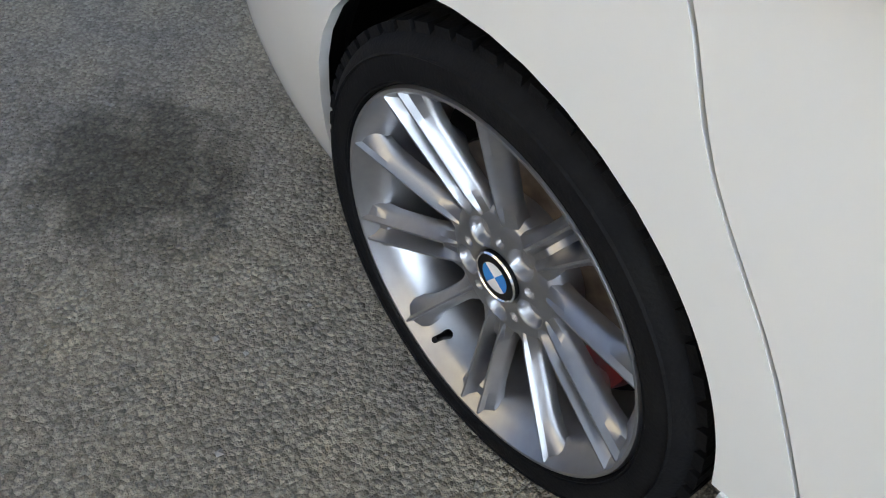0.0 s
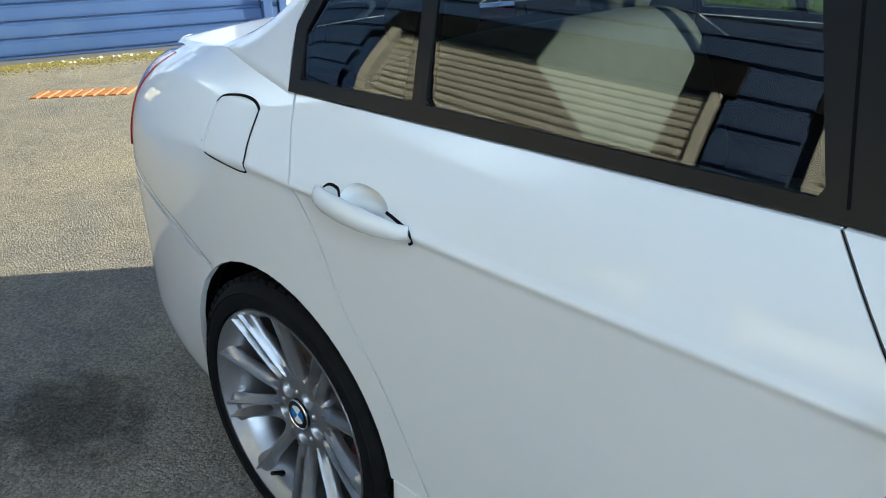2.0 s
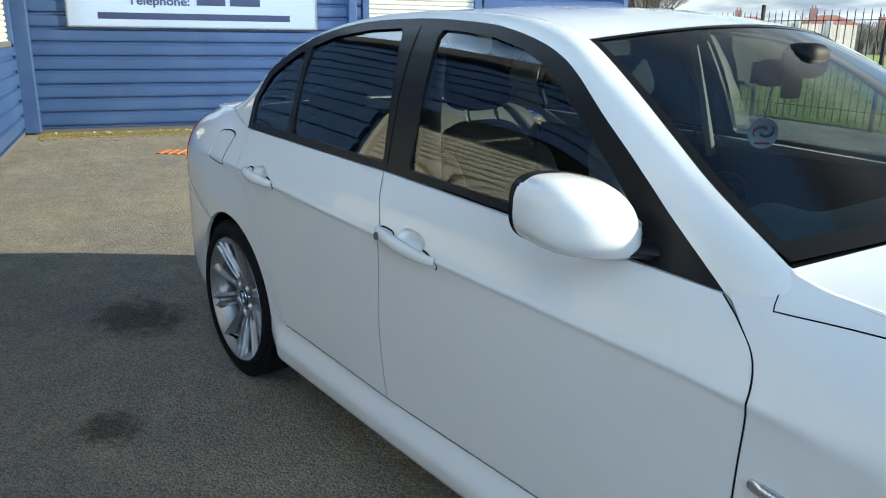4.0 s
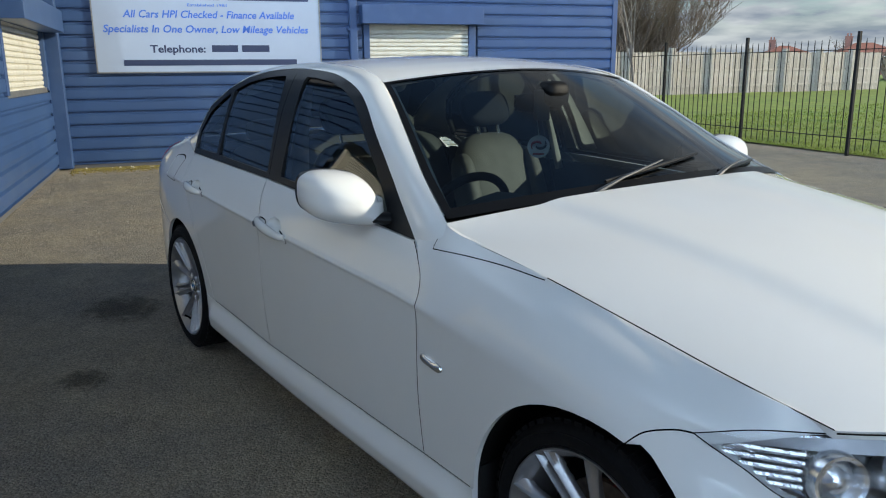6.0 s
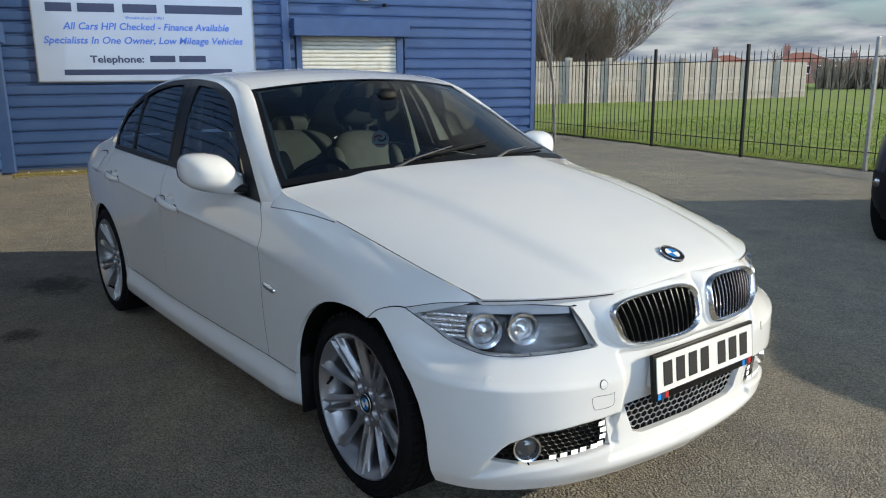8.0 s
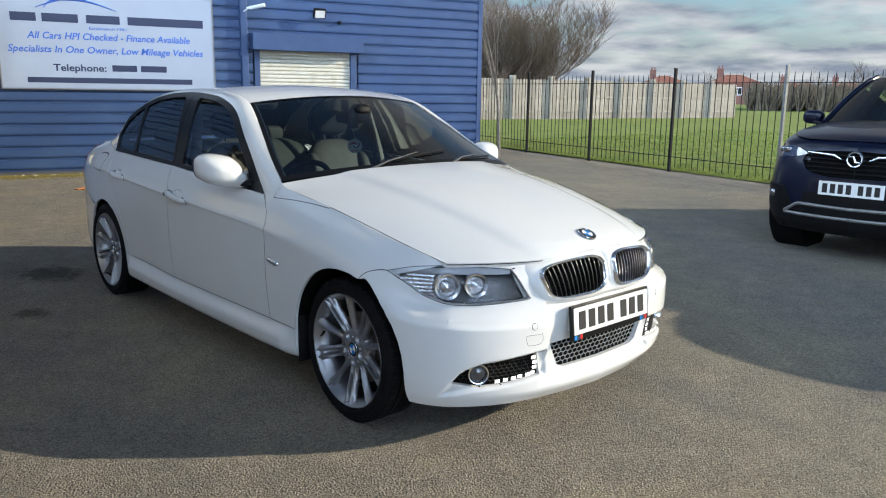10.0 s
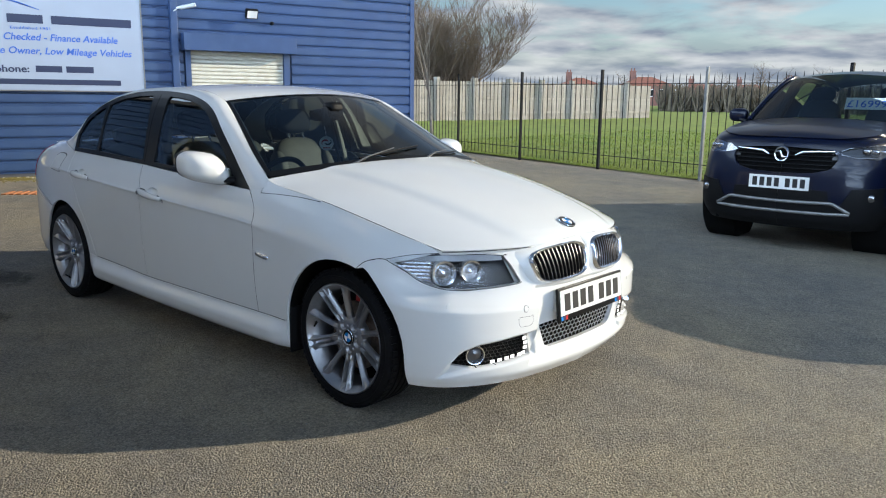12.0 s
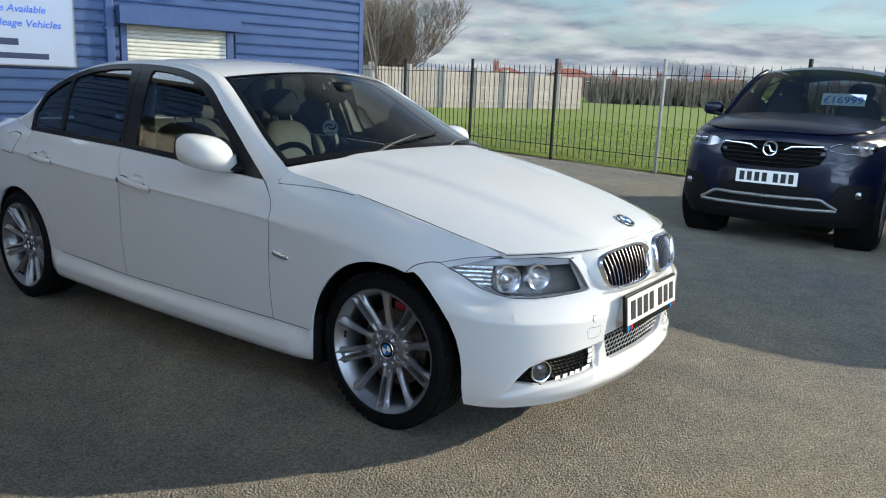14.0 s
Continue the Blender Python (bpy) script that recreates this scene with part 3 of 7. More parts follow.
def build_sign():
    t = thing("sign_board", "pale blue business sign with blue and black lettering", "sign", at=BO)
    bm = bmesh.new()
    box(bm, 0.47, 3.72, 0.05, 0.075, 1.385, 2.90, bevel=0.004)
    part("panel", bm, SIGN_WHITE, t, smooth=False)
    bm = bmesh.new()
    for a in ((0.455, 0.475, 1.37, 2.915), (3.715, 3.735, 1.37, 2.915)):
        box(bm, a[0], a[1], 0.048, 0.082, a[2], a[3])
    box(bm, 0.475, 3.715, 0.048, 0.082, 1.37, 1.388)
    box(bm, 0.475, 3.715, 0.048, 0.082, 2.897, 2.915)
    part("edge_frame", bm, GALV, t, smooth=False)
    def face(s, z):
        return Matrix(((1, 0, 0, s), (0, 0, 1, 0.077), (0, 1, 0, z), (0, 0, 0, 1)))
    text_mesh("All Cars HPI Checked - Finance Available", 0.15, 0.002, SIGN_BLUE, "lettering", t, face(2.10, 2.16), width=2.46, slant=0.22, weight=0.0022)
    text_mesh("Specialists In One Owner, Low Mileage Vehicles", 0.15, 0.002, SIGN_BLUE, "lettering", t, face(2.06, 1.95), width=2.95, slant=0.22, weight=0.0022)
    text_mesh("Telephone:", 0.15, 0.002, SIGN_NAVY, "lettering", t, face(1.60, 1.665), width=0.78, weight=0.0035)
    text_mesh("Established 1981", 0.06, 0.002, SIGN_BLUE, "lettering", t, face(2.06, 2.325), width=0.56)

    def bars(name, spans, z0, z1, material):
        for a, b in spans:
            bm = bmesh.new()
            box(bm, a, b, 0.0755, 0.079, z0, z1)
            part(name, bm, material, t, smooth=False)
    bars("name_bar", [(0.66, 1.02), (1.10, 1.62), (1.74, 2.24), (2.36, 3.56)], 2.42, 2.55, SIGN_NAVY)
    bars("number_bar", [(2.08, 2.46), (2.52, 2.93)], 1.67, 1.77, SIGN_NAVY)
    bars("address_bar", [(0.83, 3.34)], 1.475, 1.56, SIGN_NAVY)
    bm = bmesh.new()
    for k in range(2):
        c = crom([(1.02 + 0.12 * k, 2.63), (1.25, 2.72 + 0.02 * k), (1.55, 2.80 - 0.03 * k), (1.85, 2.74), (2.2, 2.63)], 6)
        tube(bm, [(x, 0.078, z) for x, z in c], [0.004 + 0.010 * math.sin(math.pi * i / (len(c) - 1)) for i in range(len(c))], 4)
    part("emblem_curve", bm, SIGN_BLUE, t, smooth=False)


build_sign()


def wall_fittings():
    t = thing("downpipe", "blue painted square rainwater downpipe", "pipe", at=BO)
    bm = bmesh.new()
    box(bm, 4.19, 4.31, 0.03, 0.14, 0.05, 4.55, bevel=0.01)
    part("pipe", bm, CLAD_TRIM, t, smooth=False)
    for z in (0.5, 2.0, 3.5):
        bm = bmesh.new()
        box(bm, 4.16, 4.34, 0.03, 0.147, z, z + 0.04)
        part("clip", bm, CLAD_TRIM, t, smooth=False)
    t = thing("floodlight", "small square floodlight on the wall", "lamp", at=BO)
    bm = bmesh.new()
    box(bm, -0.11, 0.11, -0.04, 0.04, -0.085, 0.085, Matrix.Translation((5.58, 0.26, 2.77)) @ pose(0, 0, 0, -25), bevel=0.012)
    part("housing", bm, BLACK_PLASTIC, t)
    bm = bmesh.new()
    box(bm, -0.09, 0.09, 0.041, 0.046, -0.065, 0.065, Matrix.Translation((5.58, 0.26, 2.77)) @ pose(0, 0, 0, -25))
    part("glass", bm, WHITE_PLASTIC, t)
    bm = bmesh.new()
    tube(bm, [(5.58, 0.03, 2.72), (5.58, 0.14, 2.70), (5.58, 0.24, 2.75)], 0.014)
    part("bracket", bm, GREY_PLASTIC, t)
    t = thing("security_camera", "small white bullet camera on the downpipe", "camera", at=BO)
    bm = bmesh.new()
    tube(bm, [(4.30, 0.15, 2.80), (4.36, 0.2, 2.80), (4.58, 0.32, 2.85)], [0.012, 0.035, 0.035], 12)
    part("body", bm, WHITE_PLASTIC, t)
    bm = bmesh.new()
    tube(bm, [(4.25, 0.13, 2.74), (4.32, 0.17, 2.79)], 0.012)
    part("mount", bm, WHITE_PLASTIC, t)
    t = thing("wall_sensor", "tiny black dome sensor on the wall", "sensor", at=BO)
    bm = bmesh.new()
    lathe(bm, [(0.001, 0.02), (0.03, 0.02), (0.035, 0.05), (0.026, 0.10), (0.001, 0.115)], 16, "y", m=Matrix.Translation((6.02, 0.02, 2.64)))
    part("dome", bm, BLACK_PLASTIC, t)


wall_fittings()


# ---- railings, far fence ----
def build_railings():
    t = thing("railing_fence", "black steel vertical bar railing with taller posts", "fence")
    d = Vector((1, -0.262, 0)).normalized()
    a = Vector((-10.90, fence_y(-10.90), 0))
    H = 1.77
    post_bm = bmesh.new()
    box(post_bm, -0.025, 0.025, -0.025, 0.025, 0, H + 0.13, bevel=0.006)
    pm = bpy.data.meshes.new("post")
    post_bm.to_mesh(pm)
    pm.materials.append(IRON)
    pm2 = pm.copy()
    pm2.materials.clear()
    pm2.materials.append(GALV)
    bar_bm = bmesh.new()
    tube(bar_bm, [(0, 0, 0.09), (0, 0, H - 0.03), (0, 0, H + 0.03)], [0.0075, 0.0075, 0.002], 6)
    brm = bpy.data.meshes.new("bar")
    bar_bm.to_mesh(brm)
    brm.materials.append(IRON)
    ang = math.degrees(math.atan2(d.y, d.x))
    L = 2.42
    for k in range(9):
        p = a + d * (L * k)
        ob = new("post", pm2 if k == 4 else pm)
        ob.parent = t
        ob.matrix_local = pose(p.x, p.y, 0, 0, 0, ang)
        for z in (0.28, H - 0.14):
            bm = bmesh.new()
            box(bm, 0.03, L - 0.03, -0.022, 0.022, z - 0.006, z + 0.006)
            r = part("rail", bm, IRON, t, smooth=False)
            r.matrix_local = pose(p.x, p.y, 0, 0, 0, ang)
        for i in range(1, 17):
            q = p + d * (L * i / 17)
            b = new("bar", brm)
            b.parent = t
            b.matrix_local = pose(q.x, q.y, 0, 0, 0, ang)


build_railings()


def build_board_fence():
    t = thing("board_fence", "weathered close boarded timber fence with concrete posts", "fence")
    a, b = Vector((-25.0, 14.0, 0)), Vector((-19.6, 43.0, 0))
    d = (b - a)
    n = 12
    ang = math.degrees(math.atan2(d.y, d.x))
    L = d.length / n
    bm0 = bmesh.new()
    box(bm0, 0, L / 20 - 0.022, -0.012, 0.012, 0.05, 2.1)
    bd = bpy.data.meshes.new("board")
    bm0.to_mesh(bd)
    bd.materials.append(WOOD)
    u = d.normalized()
    rnd = random.Random(5)
    for k in range(n):
        p = a + u * (L * k)
        bm = bmesh.new()
        box(bm, -0.11, 0.11, -0.22, 0.06, 0, 2.28, bevel=0.01)
        o = part("post", bm, CONCRETE, t, smooth=False)
        o.matrix_local = pose(p.x, p.y, 0, 0, 0, ang)
        bm = bmesh.new()
        for z in (0.4, 1.15):
            box(bm, 0.12, L - 0.12, -0.06, -0.02, z, z + 0.09)
        o = part("rail", bm, WOOD, t, smooth=False)
        o.matrix_local = pose(p.x, p.y, 0.05, 0, 0, ang)
        for i in range(20):
            q = p + u * (L * i / 20)
            o = new("board", bd)
            o.parent = t
            o.matrix_local = pose(q.x, q.y, rnd.uniform(-0.02, 0.02), 0, rnd.uniform(-0.4, 0.4), ang)


build_board_fence()


# ---- trees, far houses ----
def tree(name, at, height, spread, seed, material, levels=4, trunk_r=0.16, label="", kids=(5, 6, 6, 5), lean=(0, 0), twig=.004, stems=1, rise=.25):
    rnd = random.Random(seed)
    t = thing(name, label, "tree", at=Matrix.Translation(at))
    tr, cr = bmesh.new(), bmesh.new()

    def limb(p, d, length, r, lev):
        pts, rad = [p], [r]
        q, dd = p.copy(), d.copy()
        steps = 5 if lev < 2 else 3
        for i in range(steps):
            dd = (dd + Vector((rnd.gauss(0, 0.13), rnd.gauss(0, 0.13), rnd.gauss(0.05, 0.08)))).normalized()
            q = q + dd * (length / steps)
            pts.append(q.copy())
            rad.append(r * (1 - 0.78 * (i + 1) / steps))
        tube(tr if lev == 0 else cr, pts, rad, 7 if lev == 0 else 5 if lev == 1 else 3, cap=False)
        if lev + 1 < levels:
            for _ in range(kids[lev]):
                k = rnd.uniform(0.25 if lev else (0.32 if stems == 1 else 0.14), 1.0) * (len(pts) - 1)
                i = min(int(k), len(pts) - 2)
                s = pts[i].lerp(pts[i + 1], k - i)
                a = rnd.uniform(0, 2 * math.pi)
                side = Vector((math.cos(a), math.sin(a), 0))
                nd = (dd * rnd.uniform(0.45, 1.0) + side * rnd.uniform(0.45, 0.95) * spread + Vector((0, 0, rise))).normalized()
                limb(s, nd, length * rnd.uniform(0.42, 0.62), max(rad[i] * 0.5, twig), lev + 1)
    for k in range(stems):
        a = 2 * math.pi * k / stems + rnd.uniform(-.3, .3)
        tilt = rnd.uniform(.2, 1.5) if stems > 1 else 0.0
        limb(Vector((0, 0, -0.05)), Vector((lean[0] + tilt * math.cos(a), lean[1] + tilt * math.sin(a), 1)).normalized(), height * (.55 if stems == 1 else rnd.uniform(.45, .62)), trunk_r, 0)
    part("trunk", tr, material, t)
    part("crown", cr, material, t, "bare leafless twigs")
    return t


def house(at, rz, w, d, h, rh, label, chim=True):
    t = thing("terraced_house", label, "house", "far houses", at=pose(*at, 0, 0, rz))
    bm = bmesh.new()
    box(bm, -w / 2, w / 2, -d / 2, d / 2, 0, h)
    part("wall", bm, BRICK, t, smooth=False)
    bm = bmesh.new()
    vs = [bm.verts.new(p) for p in ((-w / 2 - .3, -d / 2 - .3, h), (w / 2 + .3, -d / 2 - .3, h), (w / 2 + .3, d / 2 + .3, h), (-w / 2 - .3, d / 2 + .3, h), (-w / 2 + d * .35, 0, h + rh), (w / 2 - d * .35, 0, h + rh))]
    for q in ((0, 1, 5, 4), (2, 3, 4, 5), (1, 2, 5), (3, 0, 4), (3, 2, 1, 0)):
        bm.faces.new([vs[i] for i in q])
    part("roof", bm, ROOF_TILE, t, smooth=False)
    if chim:
        for x in (-w * 0.28,):
            bm = bmesh.new()
            box(bm, x - 0.5, x + 0.5, -0.35, 0.35, h + rh * 0.5, h + rh + 0.9)
            box(bm, x - 0.55, x + 0.55, -0.4, 0.4, h + rh + 0.9, h + rh + 1.05)
            for dx in (-0.25, 0.25):
                tube(bm, [(x + dx, 0, h + rh + 1.05), (x + dx, 0, h + rh + 1.5)], 0.13, 8)
            part("chimney", bm, BRICK, t, smooth=False)
    for x in (-w * 0.3, 0.0, w * 0.3):
        wd = bmesh.new()
        box(wd, x - 0.7, x + 0.7, -d / 2 - 0.06, -d / 2 + 0.02, h - 1.9, h - 0.6)
        wo = part("window", wd, WHITE_PLASTIC, t, smooth=False)
        wd = bmesh.new()
        box(wd, x - 0.6, x - 0.04, -d / 2 - 0.075, -d / 2 - 0.065, h - 1.8, h - 0.7)
        box(wd, x + 0.04, x + 0.6, -d / 2 - 0.075, -d / 2 - 0.065, h - 1.8, h - 0.7)
        part("pane", wd, SATIN, wo, smooth=False)
    return t


def px_ray(az_deg, dist):
    """A place by compass bearing from the yard's front."""
    a = radians(az_deg)
    return (4.1 + dist * math.sin(a), -2.85 + dist * math.cos(a))


# ---- car bodies: a plan outline and sections round it ----
class Body:
    """Half a car's flanks: a plan curve (x, y >= 0) and sections of (height, inset) along it; u is the way along the plan, about x."""

    def __init__(self, plan, sections):
        c = crom(plan, 24)
        seg = np.linalg.norm(np.diff(c, axis=0), axis=1)
        s = np.concatenate([[0], np.cumsum(seg)])
        i0 = int(np.argmin(np.abs(c[:, 0]) - 0 * s + (c[:, 1] < 0.5) * 9))
        self.u, self.c = s - s[i0] + c[i0, 0], c
        self.ku = np.array([self.at(*k[0]) for k in sections])
        self.kz = np.array([[p[0] for p in k[1]] for k in sections])
        self.ki = np.array([[p[1] for p in k[1]] for k in sections])
        # tables every 2 mm: sections and plan frames
        self.u0, self.n = float(self.u[0]), int((self.u[-1] - self.u[0]) / 0.002)
        us = [self.u0 + 0.002 * i for i in range(self.n + 1)]
        self.sec = [tuple(a.tolist() for a in self.section(v)) for v in us]
        self.fr = [self.plan_frame(v) for v in us]

    def at(self, x, y):
        return float(self.u[int(np.argmin((self.c[:, 0] - x) ** 2 + (self.c[:, 1] - y) ** 2))])

    def section(self, u):
        k = int(np.clip(np.searchsorted(self.ku, u) - 1, 0, len(self.ku) - 2))
        t = float(np.clip((u - self.ku[k]) / (self.ku[k + 1] - self.ku[k]), 0, 1))
        a, b, c, d = max(k - 1, 0), k, k + 1, min(k + 2, len(self.ku) - 1)
        h = self.ku[c] - self.ku[b]

        def herm(arr):
            mb = (arr[c] - arr[a]) / max(self.ku[c] - self.ku[a], 1e-6) * h
            mc = (arr[d] - arr[b]) / max(self.ku[d] - self.ku[b], 1e-6) * h
            t2, t3 = t * t, t ** 3
            return (2 * t3 - 3 * t2 + 1) * arr[b] + (t3 - 2 * t2 + t) * mb + (-2 * t3 + 3 * t2) * arr[c] + (t3 - t2) * mc
        return herm(self.kz), herm(self.ki)

    def inset(self, i, z):
        zz, ii = self.sec[i]
        if z <= zz[0]:
            return ii[0] + (zz[0] - z) * 0.5
        if z >= zz[-1]:
            return ii[-1] + (z - zz[-1]) * 1.2
        k = 0
        while zz[k + 1] < z:
            k += 1
        h = zz[k + 1] - zz[k]
        t = (z - zz[k]) / h
        s1 = (ii[k + 1] - ii[k]) / h
        s0 = (ii[k] - ii[k - 1]) / (zz[k] - zz[k - 1]) if k else s1
        s2 = (ii[k + 2] - ii[k + 1]) / (zz[k + 2] - zz[k + 1]) if k + 2 < len(zz) else s1
        ma = 0.0 if s0 * s1 <= 0 else 2 * s0 * s1 / (s0 + s1) * h
        mb = 0.0 if s1 * s2 <= 0 else 2 * s1 * s2 / (s1 + s2) * h
        t2, t3 = t * t, t ** 3
        return (2 * t3 - 3 * t2 + 1) * ii[k] + (t3 - 2 * t2 + t) * ma + (-2 * t3 + 3 * t2) * ii[k + 1] + (t3 - t2) * mb

    def plan_frame(self, u):
        x = np.interp(u, self.u, self.c[:, 0])
        y = np.interp(u, self.u, self.c[:, 1])
        e = 0.03
        tx = np.interp(u + e, self.u, self.c[:, 0]) - np.interp(u - e, self.u, self.c[:, 0])
        ty = np.interp(u + e, self.u, self.c[:, 1]) - np.interp(u - e, self.u, self.c[:, 1])
        n = math.hypot(tx, ty)
        return x, y, ty / n, -tx / n

    def pt(self, u, z, out=0.0, side=-1):
        """The point of the skin at (u, z), out metres proud of it; side -1: the car's right."""
        f = min(max((u - self.u0) / 0.002, 0.0), self.n - 1e-6)
        k = int(f)
        t = f - k
        a, b = self.fr[k], self.fr[k + 1]
        x, y, nx, ny = (a[j] + (b[j] - a[j]) * t for j in range(4))
        i = self.inset(k, z) * (1 - t) + self.inset(k + 1, z) * t - out
        return Vector((x + nx * i, max(y + ny * i, 0.0) * side, z))


def in_poly(p, poly):
    x, y = p
    c = False
    j = len(poly) - 1
    for i in range(len(poly)):
        (xi, yi), (xj, yj) = poly[i], poly[j]
        if (yi > y) != (yj > y) and x < (xj - xi) * (y - yi) / (yj - yi) + xi:
            c = not c
        j = i
    return c


def near_poly(p, poly):
    best, bp = 1e9, p
    for i in range(len(poly)):
        (ax, az), (bx, bz) = poly[i], poly[(i + 1) % len(poly)]
        dx, dz = bx - ax, bz - az
        t = min(1, max(0, ((p[0] - ax) * dx + (p[1] - az) * dz) / max(dx * dx + dz * dz, 1e-12)))
        q = (ax + t * dx, az + t * dz)
        e = (q[0] - p[0]) ** 2 + (q[1] - p[1]) ** 2
        if e < best:
            best, bp = e, q
    return bp


def ruled(A, B, na, nb):
    """A grid of (u, z) between two polylines with the same number of points."""
    def samp(P):
        P = np.array(P, float)
        t = np.linspace(0, len(P) - 1, na + 1)
        return np.stack([np.interp(t, range(len(P)), P[:, k]) for k in range(P.shape[1])], 1)
    a, b = samp(A), samp(B)
    return [[tuple(a[i] + (b[i] - a[i]) * j / nb) for j in range(nb + 1)] for i in range(na + 1)]


def skin(fn, grid, holes=(), rim=0.014, flip=False):
    """A panel: grid of (u, z) through fn(u, z, out); holes are cut along polygons; all edges are folded inwards by rim."""
    bm = bmesh.new()
    uv = {}
    vs = []
    spans = [(min(q[0] for q in h), max(q[0] for q in h)) for h in holes]
    for row in grid:
        r = []
        for p in row:
            q, inside = p, False
            for h, (u0, u1) in zip(holes, spans):
                if u0 <= p[0] <= u1 and in_poly(p, h):
                    q, inside = near_poly(p, h), True
            v = bm.verts.new(fn(q[0], q[1], 0.0))
            uv[v] = (q, inside)
            r.append(v)
        vs.append(r)
    for a, b in zip(vs, vs[1:]):
        for j in range(len(a) - 1):
            q = (a[j], a[j + 1], b[j + 1], b[j])
            if all(uv[v][1] for v in q):
                continue
            bm.faces.new(q)
    for v in [v for v in bm.verts if not v.link_faces]:
        bm.verts.remove(v)
    bmesh.ops.dissolve_degenerate(bm, dist=1e-5, edges=bm.edges[:])
    if rim:
        bd = [e for e in bm.edges if len(e.link_faces) == 1]
        low = {}
        for e in bd:
            for v in e.verts:
                if v not in low and v in uv:
                    q = uv[v][0]
                    low[v] = bm.verts.new(fn(q[0], q[1], -rim))
        for e in bd:
            a, b = e.verts
            if a in low and b in low:
                try:
                    bm.faces.new((a, b, low[b], low[a]))
                except ValueError:
                    pass
    bmesh.ops.recalc_face_normals(bm, faces=bm.faces[:])
    return bm


def mirror_y(bm):
    for v in bm.verts:
        v.co.y = -v.co.y
    bmesh.ops.reverse_faces(bm, faces=bm.faces[:])
    return bm


def both(name, make, material, parent, label="", sharp=40):
    """The same part on the right and, mirrored, on the left."""
    bm = make()
    other = mirror_y(bm.copy())
    r = part(name, bm, material, parent, label, sharp=sharp)
    l = part(name, other, material, parent, label, sharp=sharp)
    return r, l


# ---- white saloon ----
OUTLINE = [(-2.345, 0), (-2.335, .30), (-2.30, .52), (-2.235, .68), (-2.12, .79), (-1.8, .870), (-1.4, .903), (-.8, .908), (0, .908), (.8, .905), (1.25, .903), (1.45, .897),
        (1.65, .872), (1.80, .824), (1.922, .742), (2.022, .592), (2.078, .42), (2.108, .22), (2.117, 0)]
SECTIONS = [
    ((-2.345, 0), [(.22, .10), (.28, .04), (.38, .0), (.50, .0), (.62, .0), (.68, .02), (.74, .05), (.92, .04), (1.01, .06)]),
    ((-2.285, .54), [(.21, .08), (.27, .03), (.37, .0), (.50, .0), (.63, .0), (.70, .012), (.78, .035), (.93, .05), (1.01, .10)]),
    ((-2.12, .79), [(.20, .06), (.27, .015), (.36, .0), (.5, .0), (.70, .0), (.80, .008), (.88, .028), (.96, .078), (1.015, .17)]),
    ((-1.75, .873), [(.19, .05), (.26, .02), (.34, .012), (.55, .004), (.80, .003), (.86, .007), (.905, .024), (.975, .073), (1.03, .165)]),
    ((-1.4, .903), [(.19, .05), (.26, .02), (.34, .012), (.55, .006), (.858, .0035), (.874, .0), (.888, .011), (.94, .060), (.995, .118)]),
    ((-.8, .908), [(.17, .075), (.235, .03), (.335, .022), (.55, .014), (.826, .0035), (.840, .0), (.852, .009), (.92, .052), (.98, .106)]),
    ((0, .908), [(.165, .075), (.23, .03), (.32, .022), (.52, .014), (.792, .0035), (.805, .0), (.817, .009), (.89, .046), (.957, .093)]),
    ((.66, .905), [(.17, .07), (.235, .03), (.335, .02), (.52, .012), (.767, .0035), (.780, .0), (.792, .008), (.86, .036), (.928, .075)]),
    ((.765, .905), [(.17, .07), (.235, .03), (.335, .02), (.52, .012), (.758, .0035), (.772, .0), (.785, .007), (.88, .048), (.984, .122)]),
    ((.86, .905), [(.17, .07), (.235, .03), (.335, .02), (.52, .012), (.748, .0035), (.765, .0), (.780, .006), (.88, .052), (.955, .116)]),
    ((1.2, .903), [(.18, .05), (.25, .025), (.34, .015), (.52, .008), (.69, .002), (.725, .002), (.77, .010), (.85, .058), (.905, .131)]),
    ((1.45, .897), [(.19, .045), (.25, .015), (.34, .008), (.45, .004), (.60, .003), (.67, .006), (.72, .018), (.80, .075), (.85, .152)]),
    ((1.65, .868), [(.19, .045), (.24, .018), (.32, .006), (.43, .0), (.55, .0), (.60, .008), (.66, .040), (.73, .080), (.806, .152)]),
    ((1.80, .815), [(.19, .045), (.24, .02), (.31, .006), (.42, .0), (.530, .0), (.552, .016), (.605, .075), (.69, .095), (.777, .142)]),
    ((1.915, .735), [(.188, .05), (.24, .02), (.31, .008), (.42, .0), (.522, .0), (.545, .018), (.605, .075), (.69, .10), (.742, .14)]),
    ((2.01, .585), [(.185, .05), (.24, .02), (.31, .01), (.42, .0), (.512, .0), (.535, .014), (.605, .060), (.69, .08), (.738, .12)]),
    ((2.072, .42), [(.182, .05), (.24, .012), (.31, .012), (.42, .004), (.505, .0), (.53, .008), (.605, .036), (.69, .055), (.742, .085)]),
    ((2.105, .22), [(.178, .05), (.24, .008), (.31, .02), (.42, .016), (.50, .004), (.56, .002), (.61, .010), (.69, .032), (.752, .062)]),
    ((2.115, 0), [(.175, .045), (.24, .005), (.31, .02), (.42, .016), (.50, .002), (.56, .0), (.61, .006), (.69, .028), (.758, .058)]),
]
B = Body(OUTLINE, SECTIONS)
RW, FW, WZ = -1.38, 1.38, 0.318
RA, FA = (-1.405, .347), (1.40, .366)
UC = float(B.u[-1])
UR = float(B.u[0])


